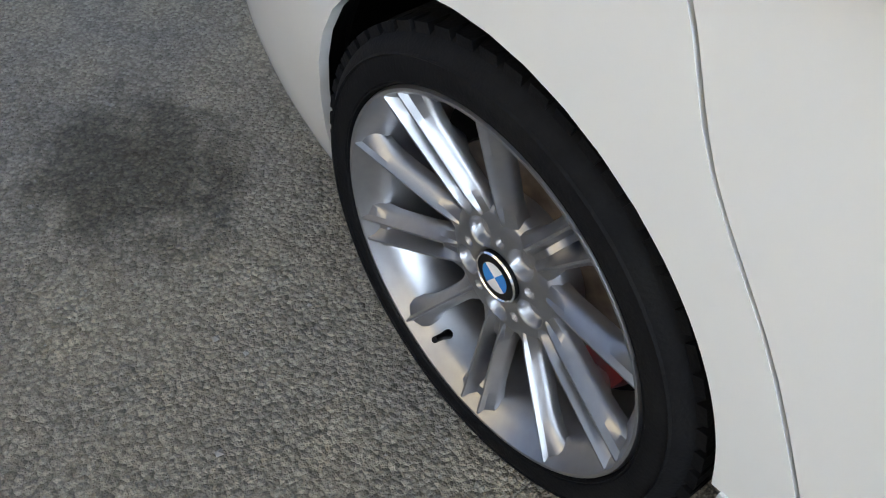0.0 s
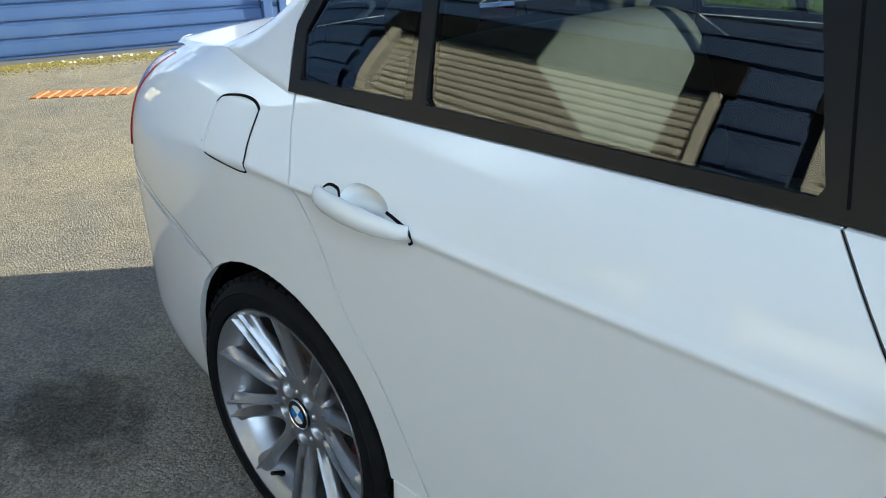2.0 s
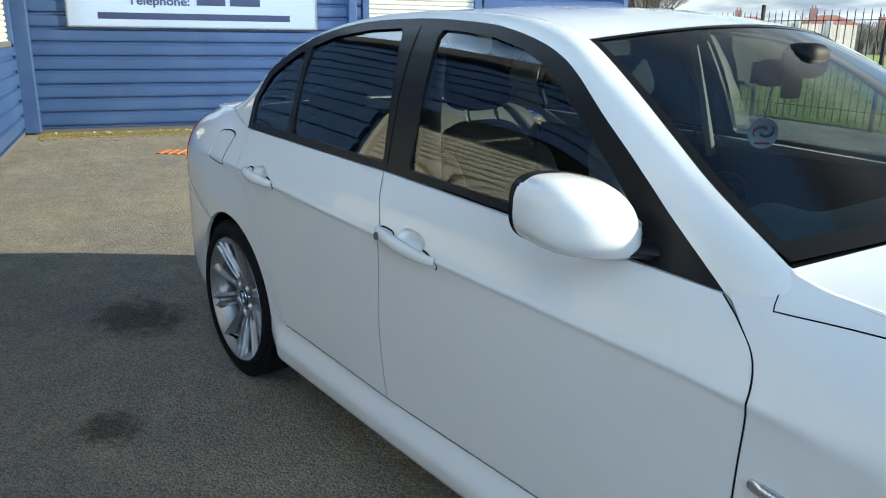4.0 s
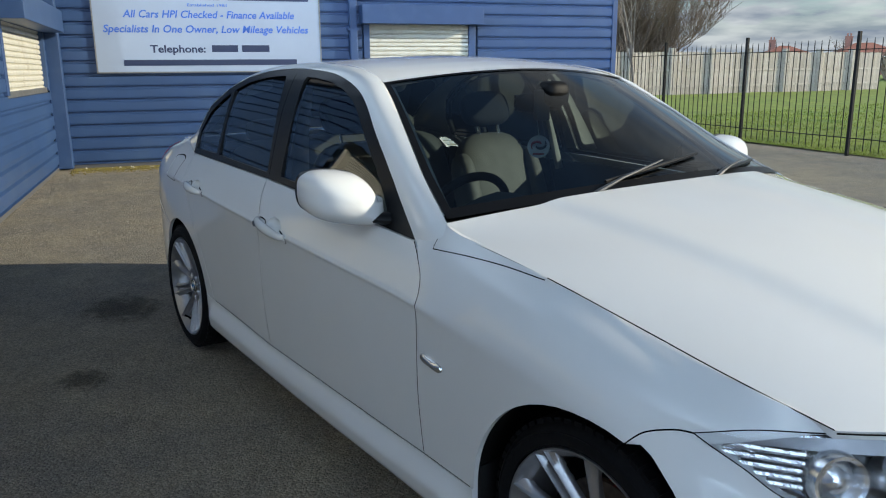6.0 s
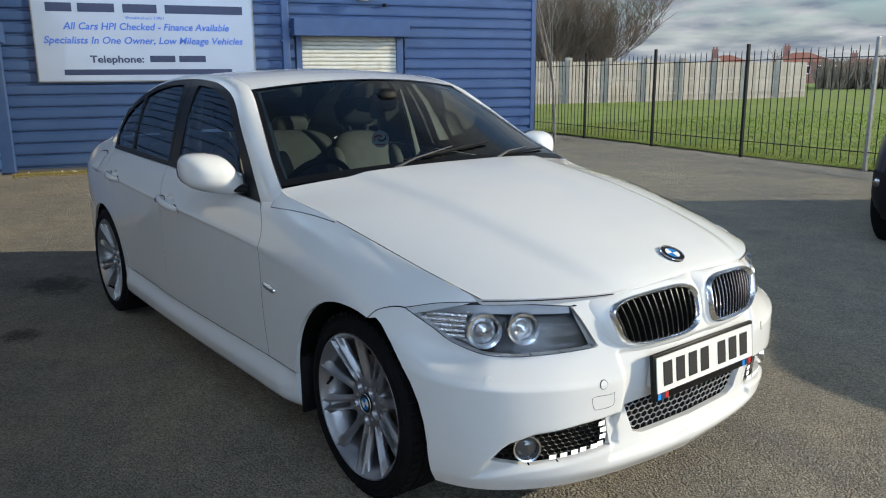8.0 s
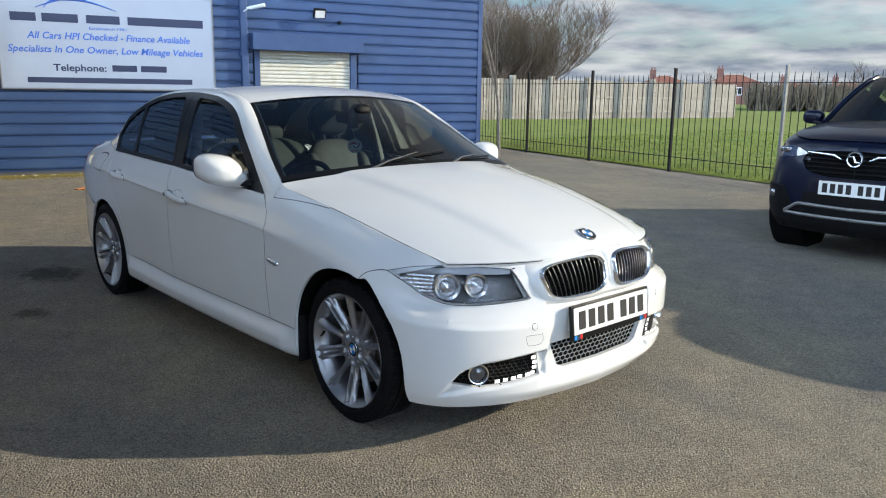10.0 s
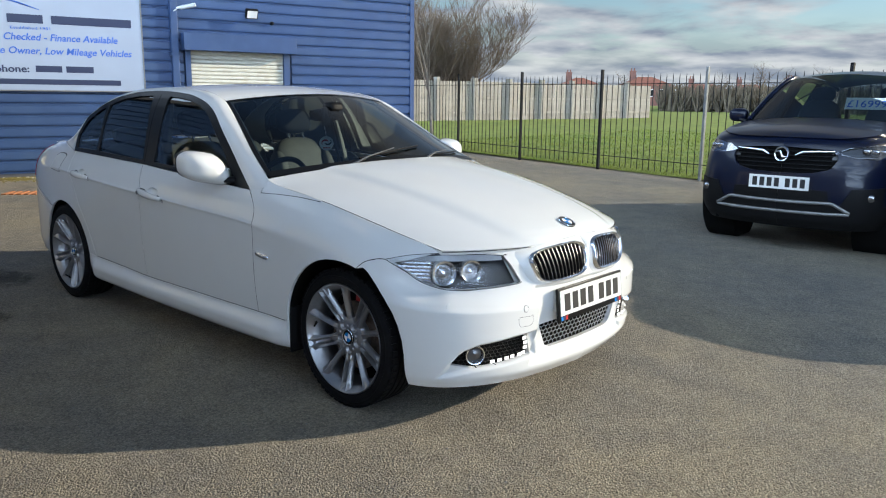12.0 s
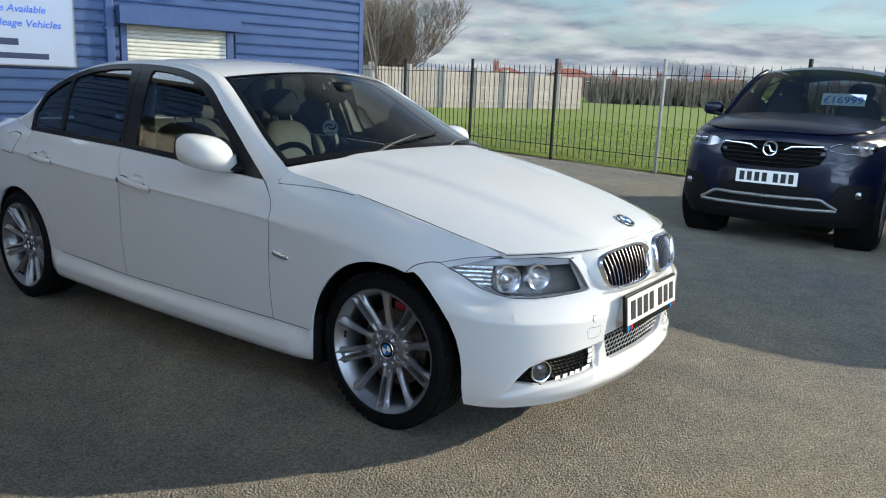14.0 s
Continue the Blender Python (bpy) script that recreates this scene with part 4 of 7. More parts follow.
def W(z):
    """Half width of the glasshouse by height."""
    return float(np.interp(z, [.90, .97, 1.06, 1.15, 1.23, 1.30, 1.35, 1.40, 1.43], [.838, .800, .768, .735, .702, .668, .640, .606, .585]))


def side_fn(u, z, out=0.0):
    return B.pt(u, z, out)


def glass_fn(x, z, out=0.0):
    return Vector((x, -(W(z) + out), z))


def arch(c, a0, a1, n, more=0.0):
    cx, r = c[0], c[1] + more
    return [(cx + r * math.cos(radians(a0 + (a1 - a0) * i / n)), WZ + r * 1.01 * math.sin(radians(a0 + (a1 - a0) * i / n))) for i in range(n + 1)]


BELT = [(-1.392, .993), (-1.2, .990), (-.99, .983), (-.8, .979), (-.626, .975), (-.42, .969), (-.155, .962), (.118, .951), (.40, .936), (.562, .927), (.691, .921)]


def belt(x):
    return float(np.interp(x, [p[0] for p in BELT], [p[1] for p in BELT]))


EF = [(.691, .919), (.741, .884), (.782, .839), (.797, .77), (.791, .64), (.789, .50), (.803, .338)]
EB = [(-.424, .967), (-.352, .88), (-.316, .822), (-.318, .70), (-.327, .574), (-.315, .42), (-.296, .330)]
ER = [(-1.378, .990), (-1.345, .956), (-1.256, .867), (-1.195, .778), (-1.145, .668), (-1.053, .535), (-.960, .352)]
G = 0.0025


def shifted(P, d):
    return [(x + d, z) for x, z in P]


car = thing("saloon_car", "white four door saloon car with silver alloy wheels", "car")


def oval(cx, cz, rx, rz, n=28, tilt=0.0, p=2.4):
    out = []
    for i in range(n):
        a = 2 * math.pi * i / n
        c, s = math.cos(a), math.sin(a)
        x, z = rx * math.copysign(abs(c) ** (2 / p), c), rz * math.copysign(abs(s) ** (2 / p), s)
        out.append((cx + x * math.cos(tilt) - z * math.sin(tilt), cz + x * math.sin(tilt) + z * math.cos(tilt)))
    return out


CUP_F = oval(-.168, .831, .060, .026, tilt=-.12)
CUP_R = oval(-1.078, .868, .056, .026, tilt=-.15)


def bowl(center, rx, rz, tilt, depth=0.035):
    """The hollow behind a door handle."""
    bm = bmesh.new()
    rows = []
    for k in range(8):
        f = 1.0 - k / 7 * 0.999
        d = -depth * math.sin(math.acos(min(1, f)) if f < 1 else 0) - 0.0005
        rows.append([side_fn(x, z, d) for x, z in oval(center[0], center[1], rx * f, rz * f, 28, tilt)])
        rows[-1].append(rows[-1][0])
    grid_mesh(bm, rows)
    bmesh.ops.remove_doubles(bm, verts=bm.verts[:], dist=1e-5)
    bmesh.ops.recalc_face_normals(bm, faces=bm.faces[:])
    return bm


def door_panel(L, R, hole):
    return skin(side_fn, ruled(shifted(crom(L, 5), G), shifted(crom(R, 5), -G), 176, 84), [hole])


both("front_door", lambda: door_panel(EB, EF, CUP_F), PAINT, car)
both("rear_door", lambda: door_panel(ER, EB, CUP_R), PAINT, car)
both("handle_cup", lambda: bowl((-.168, .831), .060, .026, -.12, .028), PAINT, car)
both("handle_cup", lambda: bowl((-1.078, .868), .056, .026, -.15, .028), PAINT, car)


def handle(x0, z0, x1, z1, tilt):
    bm = bmesh.new()
    n = 18
    pts, rad = [], []
    for i in range(n + 1):
        t = i / n
        x, z = x0 + (x1 - x0) * t, z0 + (z1 - z0) * t
        out = 0.003 + 0.021 * math.sin(math.pi * min(1, max(0, t))) ** 0.45
        pts.append(side_fn(x, z, out))
        rad.append((0.0165 - 0.004 * t) * (0.30 + 0.70 * math.sin(math.pi * (0.04 + 0.92 * t)) ** 0.35))
    tube(bm, pts, rad, 16, squash=1.32)
    bmesh.ops.recalc_face_normals(bm, faces=bm.faces[:])
    return bm


both("door_handle", lambda: handle(-.312, .832, -.046, .808, 0), PAINT, car)
both("door_handle", lambda: handle(-1.176, .871, -.966, .855, 0), PAINT, car)


def gap_line(P, w=0.0028, out=0.0006, fn=side_fn):
    """A dark shut line laid into the skin along points."""
    bm = bmesh.new()
    c = crom(P, 6)
    rows = []
    for i, p in enumerate(c):
        t = c[min(i + 1, len(c) - 1)] - c[max(i - 1, 0)]
        t = t / np.hypot(*t)
        rows.append([fn(p[0] - t[1] * w, p[1] + t[0] * w, out), fn(p[0] + t[1] * w, p[1] - t[0] * w, out)])
    grid_mesh(bm, rows)
    bmesh.ops.recalc_face_normals(bm, faces=bm.faces[:])
    return bm


both("handle_gap", lambda: gap_line([(-.318, .832), (-.305, .843), (-.262, .840), (-.246, .833), (-.236, .820)], .0022, .0012), GAP, car)
both("handle_gap", lambda: gap_line([(-.110, .822), (-.085, .817), (-.050, .806), (-.042, .794), (-.050, .786)], .0022, .0012), GAP, car)
both("handle_gap", lambda: gap_line([(-1.181, .873), (-1.168, .884), (-1.145, .882), (-1.134, .874), (-1.126, .863)], .0022, .0012), GAP, car)
both("handle_gap", lambda: gap_line([(-1.026, .870), (-1.0, .864), (-.966, .854), (-.960, .842), (-.970, .835)], .0022, .0012), GAP, car)


def lock_disc():
    bm = bmesh.new()
    c = side_fn(-.280, .826, 0.027)
    lathe(bm, [(0.0001, -.004), (.006, -.005), (.011, -.004), (.0115, .004)], 18, "y", m=Matrix.Translation(c))
    return bm


part("door_lock", lock_disc(), GREY_PLASTIC, car, "grey round key lock")

# flank panels round the wheels
FLAP = [(-1.590, .955), (-1.580, .966), (-1.53, .970), (-1.485, .966), (-1.455, .957), (-1.447, .947), (-1.424, .907), (-1.398, .870), (-1.405, .862), (-1.44, .862), (-1.525, .870), (-1.550, .874), (-1.560, .884), (-1.575, .92)]


def grow(P, d):
    cx, cz = sum(p[0] for p in P) / len(P), sum(p[1] for p in P) / len(P)
    return [(x + d * (x - cx) / math.hypot(x - cx, z - cz), z + d * (z - cz) / math.hypot(x - cx, z - cz)) for x, z in P]


QTOP = [(-.960, .352), (-1.053, .535), (-1.145, .668), (-1.195, .778), (-1.256, .867), (-1.345, .956), (-1.388, .996), (-1.55, 1.015), (-1.76, 1.036), (-1.95, 1.026), (-2.09, 1.010), (-2.132, .90), (-2.145, .745), (-1.99, .705), (-1.80, .665), (-1.62, .617)]


def quarter():
    Q = crom(QTOP[:7], 4).tolist() + QTOP[7:]
    A = arch(RA, 6, 124, len(QTOP) - 1)
    A = crom(A[:7], 4).tolist() + A[7:]
    return skin(side_fn, ruled(shifted(A, 0), [(x - (G if i < 25 else 0), z) for i, (x, z) in enumerate(Q)], 150, 110), [grow(FLAP, 0.0045)])


both("quarter_panel", quarter, PAINT, car)


def flap_patch():
    cx, cz = -1.512, .915
    bm = bmesh.new()
    rows = []
    per = crom(FLAP + [FLAP[0]], 5)
    for k in range(9):
        f = 1 - k / 8 * 0.9995
        rows.append([side_fn(cx + (x - cx) * f, cz + (z - cz) * f, -0.0005) for x, z in per])
    rows.insert(0, [side_fn(x, z, -0.012) for x, z in per])
    grid_mesh(bm, rows)
    bmesh.ops.recalc_face_normals(bm, faces=bm.faces[:])
    return bm


part("fuel_flap", flap_patch(), PAINT, car)
FG = grow(FLAP, .0025)
part("flap_gap", gap_line(FG[0:9], .0022, .0008), GAP, car)
part("flap_gap", gap_line(FG[8:12], .0018, .0008), GAP, car)

FEND = [(.803, .338), (.789, .50), (.791, .64), (.797, .77), (.782, .839), (.741, .884), (.700, .924), (.765, .980), (.845, .956), (1.0, .937), (1.2, .904), (1.45, .849)]


def fender():
    uc, tip = B.at(1.87, .78), B.at(1.70, .85) - .072
    F = FEND + [(B.at(1.65, .868), .805), (B.at(1.80, .815), .776), (uc, .757), (uc, .745)]
    A = arch(FA, 177, 71, len(F) - 1)
    A[0] = (FA[0] - FA[1], .338)
    F2 = [(x + (G if i < 21 else 0), z) for i, (x, z) in enumerate(crom(F[:6], 4).tolist() + F[6:])]
    A2 = crom(A[:6], 4).tolist() + A[6:]
    # the lower front edge runs along the lamp and the bumper joint
    F2 += [(B.at(1.80, .815) - .06, .738), (tip, .716), (1.60, .712), (1.55, .699)]
    A2 += [A2[-1]] * 4
    return skin(lambda u, z, o=0: side_fn(u, z, o + .0006), ruled(A2, F2, 140, 46))


both("front_wing", fender, PAINT, car)


def sill():
    a = [(-1.05, .359), (-.947, .352), (-.3, .3305), (0, .3322), (.4, .3350), (.803, .338), (1.03, .338)]
    b = [(-1.06, .20), (-.947, .192), (-.3, .178), (0, .178), (.4, .180), (.8, .184), (1.03, .20)]

    def flared(u, z, o=0.0):
        top, low = float(np.interp(u, [p[0] for p in a], [p[1] for p in a])), float(np.interp(u, [p[0] for p in b], [p[1] for p in b]))
        f = min(1.0, max(0.0, (top - z) / (top - low)))
        k = min(1.0, f / .50)
        end = min(1.0, max(0.0, (1.03 - u) / .10), max(0.0, (u + 1.06) / .10))
        return side_fn(u, z, o + .003 + end * (.034 * k * k * (3 - 2 * k) - .012 * max(0.0, (f - .78) / .22) ** 2))
    return skin(flared, ruled([(x, z - .003) for x, z in a], b, 70, 26), rim=0.03)

both("sill", sill, PAINT, car)
both("sill_gap", lambda: gap_line([(-.94, .3515), (-.6, .3412), (-.3, .3302), (0, .3318), (.4, .3345), (.80, .3375), (1.02, .3375)], .0013, .0008), GAP, car)


def rear_bumper():
    A = arch(RA, 125, 178, 5) + [(RA[0] - RA[1] + .012, .22)]
    Bp = [(UR, .70), (UR, .62), (UR, .54), (UR, .46), (UR, .38), (UR, .30), (UR, .22)]
    mid = [(-2.0, .695), (-2.0, .61), (-2.0, .52), (-2.0, .44), (-2.0, .36), (-2.0, .28), (-2.0, .205)]
    g = ruled(A, mid, 30, 22)
    g2 = ruled(mid, Bp, 30, 34)
    return skin(side_fn, [r1 + r2[1:] for r1, r2 in zip(g, g2)])


both("rear_bumper", rear_bumper, PAINT, car)


def tail_lamp():
    A = [(-2.05, 1.0), (-2.088, .90), (-2.118, .775)]
    Bq = [(-2.45, .985), (-2.46, .90), (-2.46, .765)]
    return skin(lambda u, z, o=0: side_fn(u, z, o + 0.004), ruled(A, Bq, 14, 18), rim=0.02)


both("tail_lamp", tail_lamp, RED_LENS, car, "red tail lamp lens")


def rear_panel():
    A = [(-2.45, 1.0), (-2.46, .9), (-2.45, .765), (-2.15, .74), (-2.0, .70)]
    Bp = [(UR, 1.0), (UR, .93), (UR, .86), (UR, .78), (UR, .705)]
    return skin(side_fn, ruled(A, Bp, 20, 24), rim=0.01)


both("boot_rear", rear_panel, PAINT, car)

# nose and front bumper with its openings
uu = lambda x, y: B.at(x, y)
HL = [(uu(1.70, .85) - .072, .713), (uu(1.80, .815) - .06, .735), (uu(1.93, .72) - .04, .743), (uu(2.055, .485) - .006, .731), (uu(2.055, .485), .724), (uu(2.072, .43) - .006, .628), (uu(2.072, .43), .618), (uu(2.06, .46), .611), (uu(1.97, .66), .600), (uu(1.89, .76), .606), (uu(1.80, .815), .629), (uu(1.73, .845), .671)]
LG = [(uu(2.105, .335), .418), (uu(2.108, .285), .315), (uu(2.11, .24), .300), (UC + .02, .298), (UC + .02, .424)]
FOG = [(uu(1.925, .742), .296), (uu(1.94, .705), .345), (uu(1.985, .64), .373), (uu(2.05, .50), .385), (uu(2.080, .392), .392), (uu(2.086, .370), .294), (uu(2.04, .52), .279), (uu(1.98, .64), .274)]
KID = [(uu(2.080, .388), .728), (uu(2.085, .345), .602), (uu(2.1, .20), .594), (uu(2.114, .04), .600), (uu(2.114, .03), .757), (uu(2.10, .2), .760)]


def plan_y(u):
    return float(np.interp(u, B.u, B.c[:, 1]))


POCKET = [(.785, .232), (.748, .300), (.700, .362), (.635, .388), (.50, .400), (.352, .408), (.338, .286), (.52, .268), (.66, .258)]


def bumper_fn(u, z, out=0.0):
    """The bumper skin: hollowed round the fog lamps, and set back between two soft ridges round the plate."""
    y = plan_y(u)
    d = 0.0
    if y > .30 and in_poly((y, z), POCKET):
        q = near_poly((y, z), POCKET)
        f = min(1.0, math.hypot(q[0] - y, q[1] - z) / .020)
        d -= .020 * f * f * (3 - 2 * f)
    edge = float(np.interp(z, [.24, .30, .42, .50, .585], [.405, .372, .350, .352, .372]))
    f = min(1.0, max(0.0, (edge - y) / .018)) * min(1.0, max(0.0, (z - .245) / .02)) * min(1.0, max(0.0, (.600 - z) / .02))
    d -= .013 * f * f * (3 - 2 * f)
    return B.pt(u, z, out + d)


def nose():
    A = arch(FA, 71, 2, 7) + [(FA[0] + FA[1], .26), (FA[0] + FA[1] + .004, .192)]
    Bp = [(UC, z) for z in np.linspace(.756, .178, 10)]
    mid = [(uu(1.80, .815), z) for z in np.linspace(.742, .190, 10)]
    g = ruled(A, mid, 140, 34)
    g2 = ruled(mid, Bp, 140, 170)
    # its upper edge follows the joint under the wing
    ju, jz = [A[0][0], 1.55, 1.60, HL[0][0], mid[0][0]], [A[0][1], .697, .712, .716, .738]
    for i, row in enumerate(g):
        k = max(0, 1 - i / 50) ** 2
        u0, u1 = row[0][0], row[-1][0]
        g[i] = [(u, z + k * (float(np.interp(u, ju, jz)) - (A[0][1] + (mid[0][1] - A[0][1]) * (u - u0) / (u1 - u0)))) for u, z in row]
    return skin(bumper_fn, [r1 + r2[1:] for r1, r2 in zip(g, g2)], [HL, LG, FOG, KID], rim=0.022)


both("front_bumper", nose, PAINT, car)


def backing(poly, depth, du=0.0):
    """A dark inner wall behind an opening."""
    us, zs = [p[0] for p in poly], [p[1] for p in poly]
    a, b = min(us) - .02, min(max(us) + .02, UC)
    return skin(side_fn_off(-depth), ruled([(a, max(zs) + .02), (a, min(zs) - .02)], [(b, max(zs) + .02), (b, min(zs) - .02)], 8, 24), rim=0)


def side_fn_off(d):
    return lambda u, z, out=0.0: B.pt(u, z, out + d)


both("grille_backing", lambda: backing(LG, .05), GAP, car)
both("fog_backing", lambda: backing(FOG, .062), BLACK_PLASTIC, car)
both("kidney_backing", lambda: backing(KID, .045), GAP, car)


def honeycomb(poly, depth, pitch=0.024):
    bm = bmesh.new()
    us, zs = [p[0] for p in poly], [p[1] for p in poly]
    z, row = min(zs), 0
    h = pitch * 0.42
    while z < max(zs) + pitch:
        u = min(us) - pitch + (pitch / 2 if row % 2 else 0)
        while u < min(max(us), UC) + pitch:
            for (du, dz), (eu, ez) in (((0, 0), (pitch / 2, h * .5)), ((pitch / 2, h * .5), (pitch, 0)), ((pitch / 2, h * .5), (pitch / 2, h * 1.5))):
                p, q = (u + du, z + dz), (u + eu, z + ez)
                if in_poly(p, poly) and in_poly(q, poly) and max(p[0], q[0]) <= UC:
                    tube(bm, [side_fn(*p, -depth), side_fn(*q, -depth)], 0.0024, 4, cap=False)
            u += pitch
        z += h * 1.5
        row += 1
    return bm


both("grille_mesh", lambda: honeycomb(LG, .030, .030), MESH_GREY, car, "dark honeycomb grille")
both("fog_mesh", lambda: honeycomb([p for p in FOG], .040), SATIN, car, "dark honeycomb grille")


def fog_lamp(k):
    bm = bmesh.new()
    c = side_fn(uu(1.985, .645), .332, -.018)
    m = Matrix.Translation(c) @ Vector((0.83, -0.55, 0)).to_track_quat("X", "Z").to_matrix().to_4x4()
    if k == 0:
        lathe(bm, [(.034, -.02), (.036, .004), (.041, .006), (.043, -.004), (.043, -.03)], 32, "x", m=m)
    else:
        lathe(bm, [(.0005, .004), (.015, .003), (.028, -.003), (.035, -.012)], 28, "x", m=m)
    bmesh.ops.recalc_face_normals(bm, faces=bm.faces[:])
    return bm


both("fog_lamp", lambda: fog_lamp(1), FOG_LENS, car, "round clear fog lamp")
both("fog_ring", lambda: fog_lamp(0), CHROME, car, "chrome ring")


def led_block(u0, z0, u1, z1):
    bm = bmesh.new()
    grid_mesh(bm, [[side_fn(u, z, -.016) for u in (u0, (u0 + u1) / 2, u1)] for z in (z0, z1)])
    r = bmesh.ops.solidify(bm, geom=bm.faces[:], thickness=0.008)
    bmesh.ops.recalc_face_normals(bm, faces=bm.faces[:])
    return bm


LEDS = [(uu(2.02, .565), .294), (uu(2.035, .533), .296), (uu(2.05, .50), .299), (uu(2.057, .468), .302), (uu(2.066, .437), .304), (uu(2.075, .408), .308), (uu(2.078, .402), .330), (uu(2.078, .404), .352), (uu(2.076, .410), .374)]
for lu, lz in LEDS:
    both("running_light", lambda: led_block(lu - .0115, lz - .0075, lu + .0115, lz + .0075), LED, car, "small white running light block")

# kidney grilles
KC = [Vector((2.022, -.392, .738)), Vector((2.070, -.345, .590)), Vector((2.116, -.024, .600)), Vector((2.078, -.022, .765))]


def kid_pt(a, b, out=0.0):
    """a: 0 outer to 1 inner, b: 0 top to 1 bottom."""
    top, bot = KC[0].lerp(KC[3], a), KC[1].lerp(KC[2], a)
    p = top.lerp(bot, b)
    bul = 0.018 * math.sin(math.pi * a) * 0.6 + 0.010 * math.sin(math.pi * b)
    return p + Vector((0.95, -0.12, 0.28)).normalized() * (bul + out)


def kid_ring(inset):
    out = []
    for i in range(56):
        t = 2 * math.pi * i / 56
        c, s = math.cos(t), math.sin(t)
        p = 3.6
        out.append((0.5 + (0.5 - inset) * math.copysign(abs(c) ** (2 / p), c), 0.5 + (0.5 - inset * 1.6) * math.copysign(abs(s) ** (2 / p), s)))
    return out


def kidney_frame():
    bm = bmesh.new()
    prof = [(0.0, -.006), (0.003, .010), (0.022, .018), (0.046, .012), (0.055, .004), (0.057, -.006)]
    rows = []
    for ins, o in prof:
        r = [kid_pt(a, b, o) for a, b in kid_ring(ins)]
        rows.append(r + [r[0]])
    grid_mesh(bm, rows)
    bmesh.ops.remove_doubles(bm, verts=bm.verts[:], dist=1e-5)
    bmesh.ops.recalc_face_normals(bm, faces=bm.faces[:])
    return bm


def kidney_surround():
    """The painted nose round a grille, turned in behind its frame."""
    bm = bmesh.new()
    rows = []
    for ins, o in ((0.012, .002), (0.0, .002), (-.05, -.004), (-.14, -.022), (-.20, -.050)):
        r = [kid_pt(max(a, -.20), max(min(b, 1.12), -.10), o) for a, b in kid_ring(ins)]
        for p in r:
            p.y = min(p.y, -.0005)
        rows.append(r + [r[0]])
    grid_mesh(bm, rows)
    bmesh.ops.remove_doubles(bm, verts=bm.verts[:], dist=1e-5)
    bmesh.ops.recalc_face_normals(bm, faces=bm.faces[:])
    return bm


both("grille_surround", kidney_surround, PAINT, car)
both("kidney_frame", kidney_frame, CHROME, car, "chrome kidney grille frame")


def kidney_slat(a, front):
    bm = bmesh.new()
    top, bot = 0.085, 0.915
    rows = []
    for w, o in ((-.010, -.034), (-.007, -.008), (0.0, .000), (.007, -.008), (.010, -.034)) if not front else ((-.0030, -.0018), (0.0, .0016), (.0030, -.0018)):
        rows.append([kid_pt(a + w, top + (bot - top) * i / 8, o) for i in range(9)])
    grid_mesh(bm, rows)
    bmesh.ops.recalc_face_normals(bm, faces=bm.faces[:])
    return bm


for i in range(13):
    a = 0.095 + 0.81 * i / 12
    both("kidney_slat", lambda: kidney_slat(a, False), BLACK_PLASTIC, car)
    both("slat_edge", lambda: kidney_slat(a, True), GREY_CHROME, car)

# head lamps


def lamp_cover():
    us = [p[0] for p in HL]
    a, b = min(us) - .004, max(us) + .004
    g = ruled([(a, .755), (a, .59)], [(b, .755), (b, .59)], 56, 90)
    poly = grow(HL, .003)
    bm = bmesh.new()
    vs = [[(bm.verts.new(side_fn(*near_poly(p, poly), .003)) if not in_poly(p, poly) else bm.verts.new(side_fn(*p, .003)), in_poly(p, poly)) for p in row] for row in g]
    for r0, r1 in zip(vs, vs[1:]):
        for j in range(len(r0) - 1):
            q = (r0[j], r0[j + 1], r1[j + 1], r1[j])
            if any(v[1] for v in q):
                bm.faces.new([v[0] for v in q])
    for v in [v for v in bm.verts if not v.link_faces]:
        bm.verts.remove(v)
    bmesh.ops.recalc_face_normals(bm, faces=bm.faces[:])
    return bm


def lamp_bed(depth, poly):
    us, zs = [p[0] for p in poly], [p[1] for p in poly]
    return skin(side_fn_off(-depth), ruled([(min(us) - .01, max(zs) + .012), (min(us) - .01, min(zs) - .012)], [(max(us) + .01, max(zs) + .012), (max(us) + .01, min(zs) - .012)], 16, 40), rim=0)


lamps = both("head_lamp", lambda: lamp_bed(.055, HL), LENS_GREY, car, "swept clear head lamp with twin projectors")


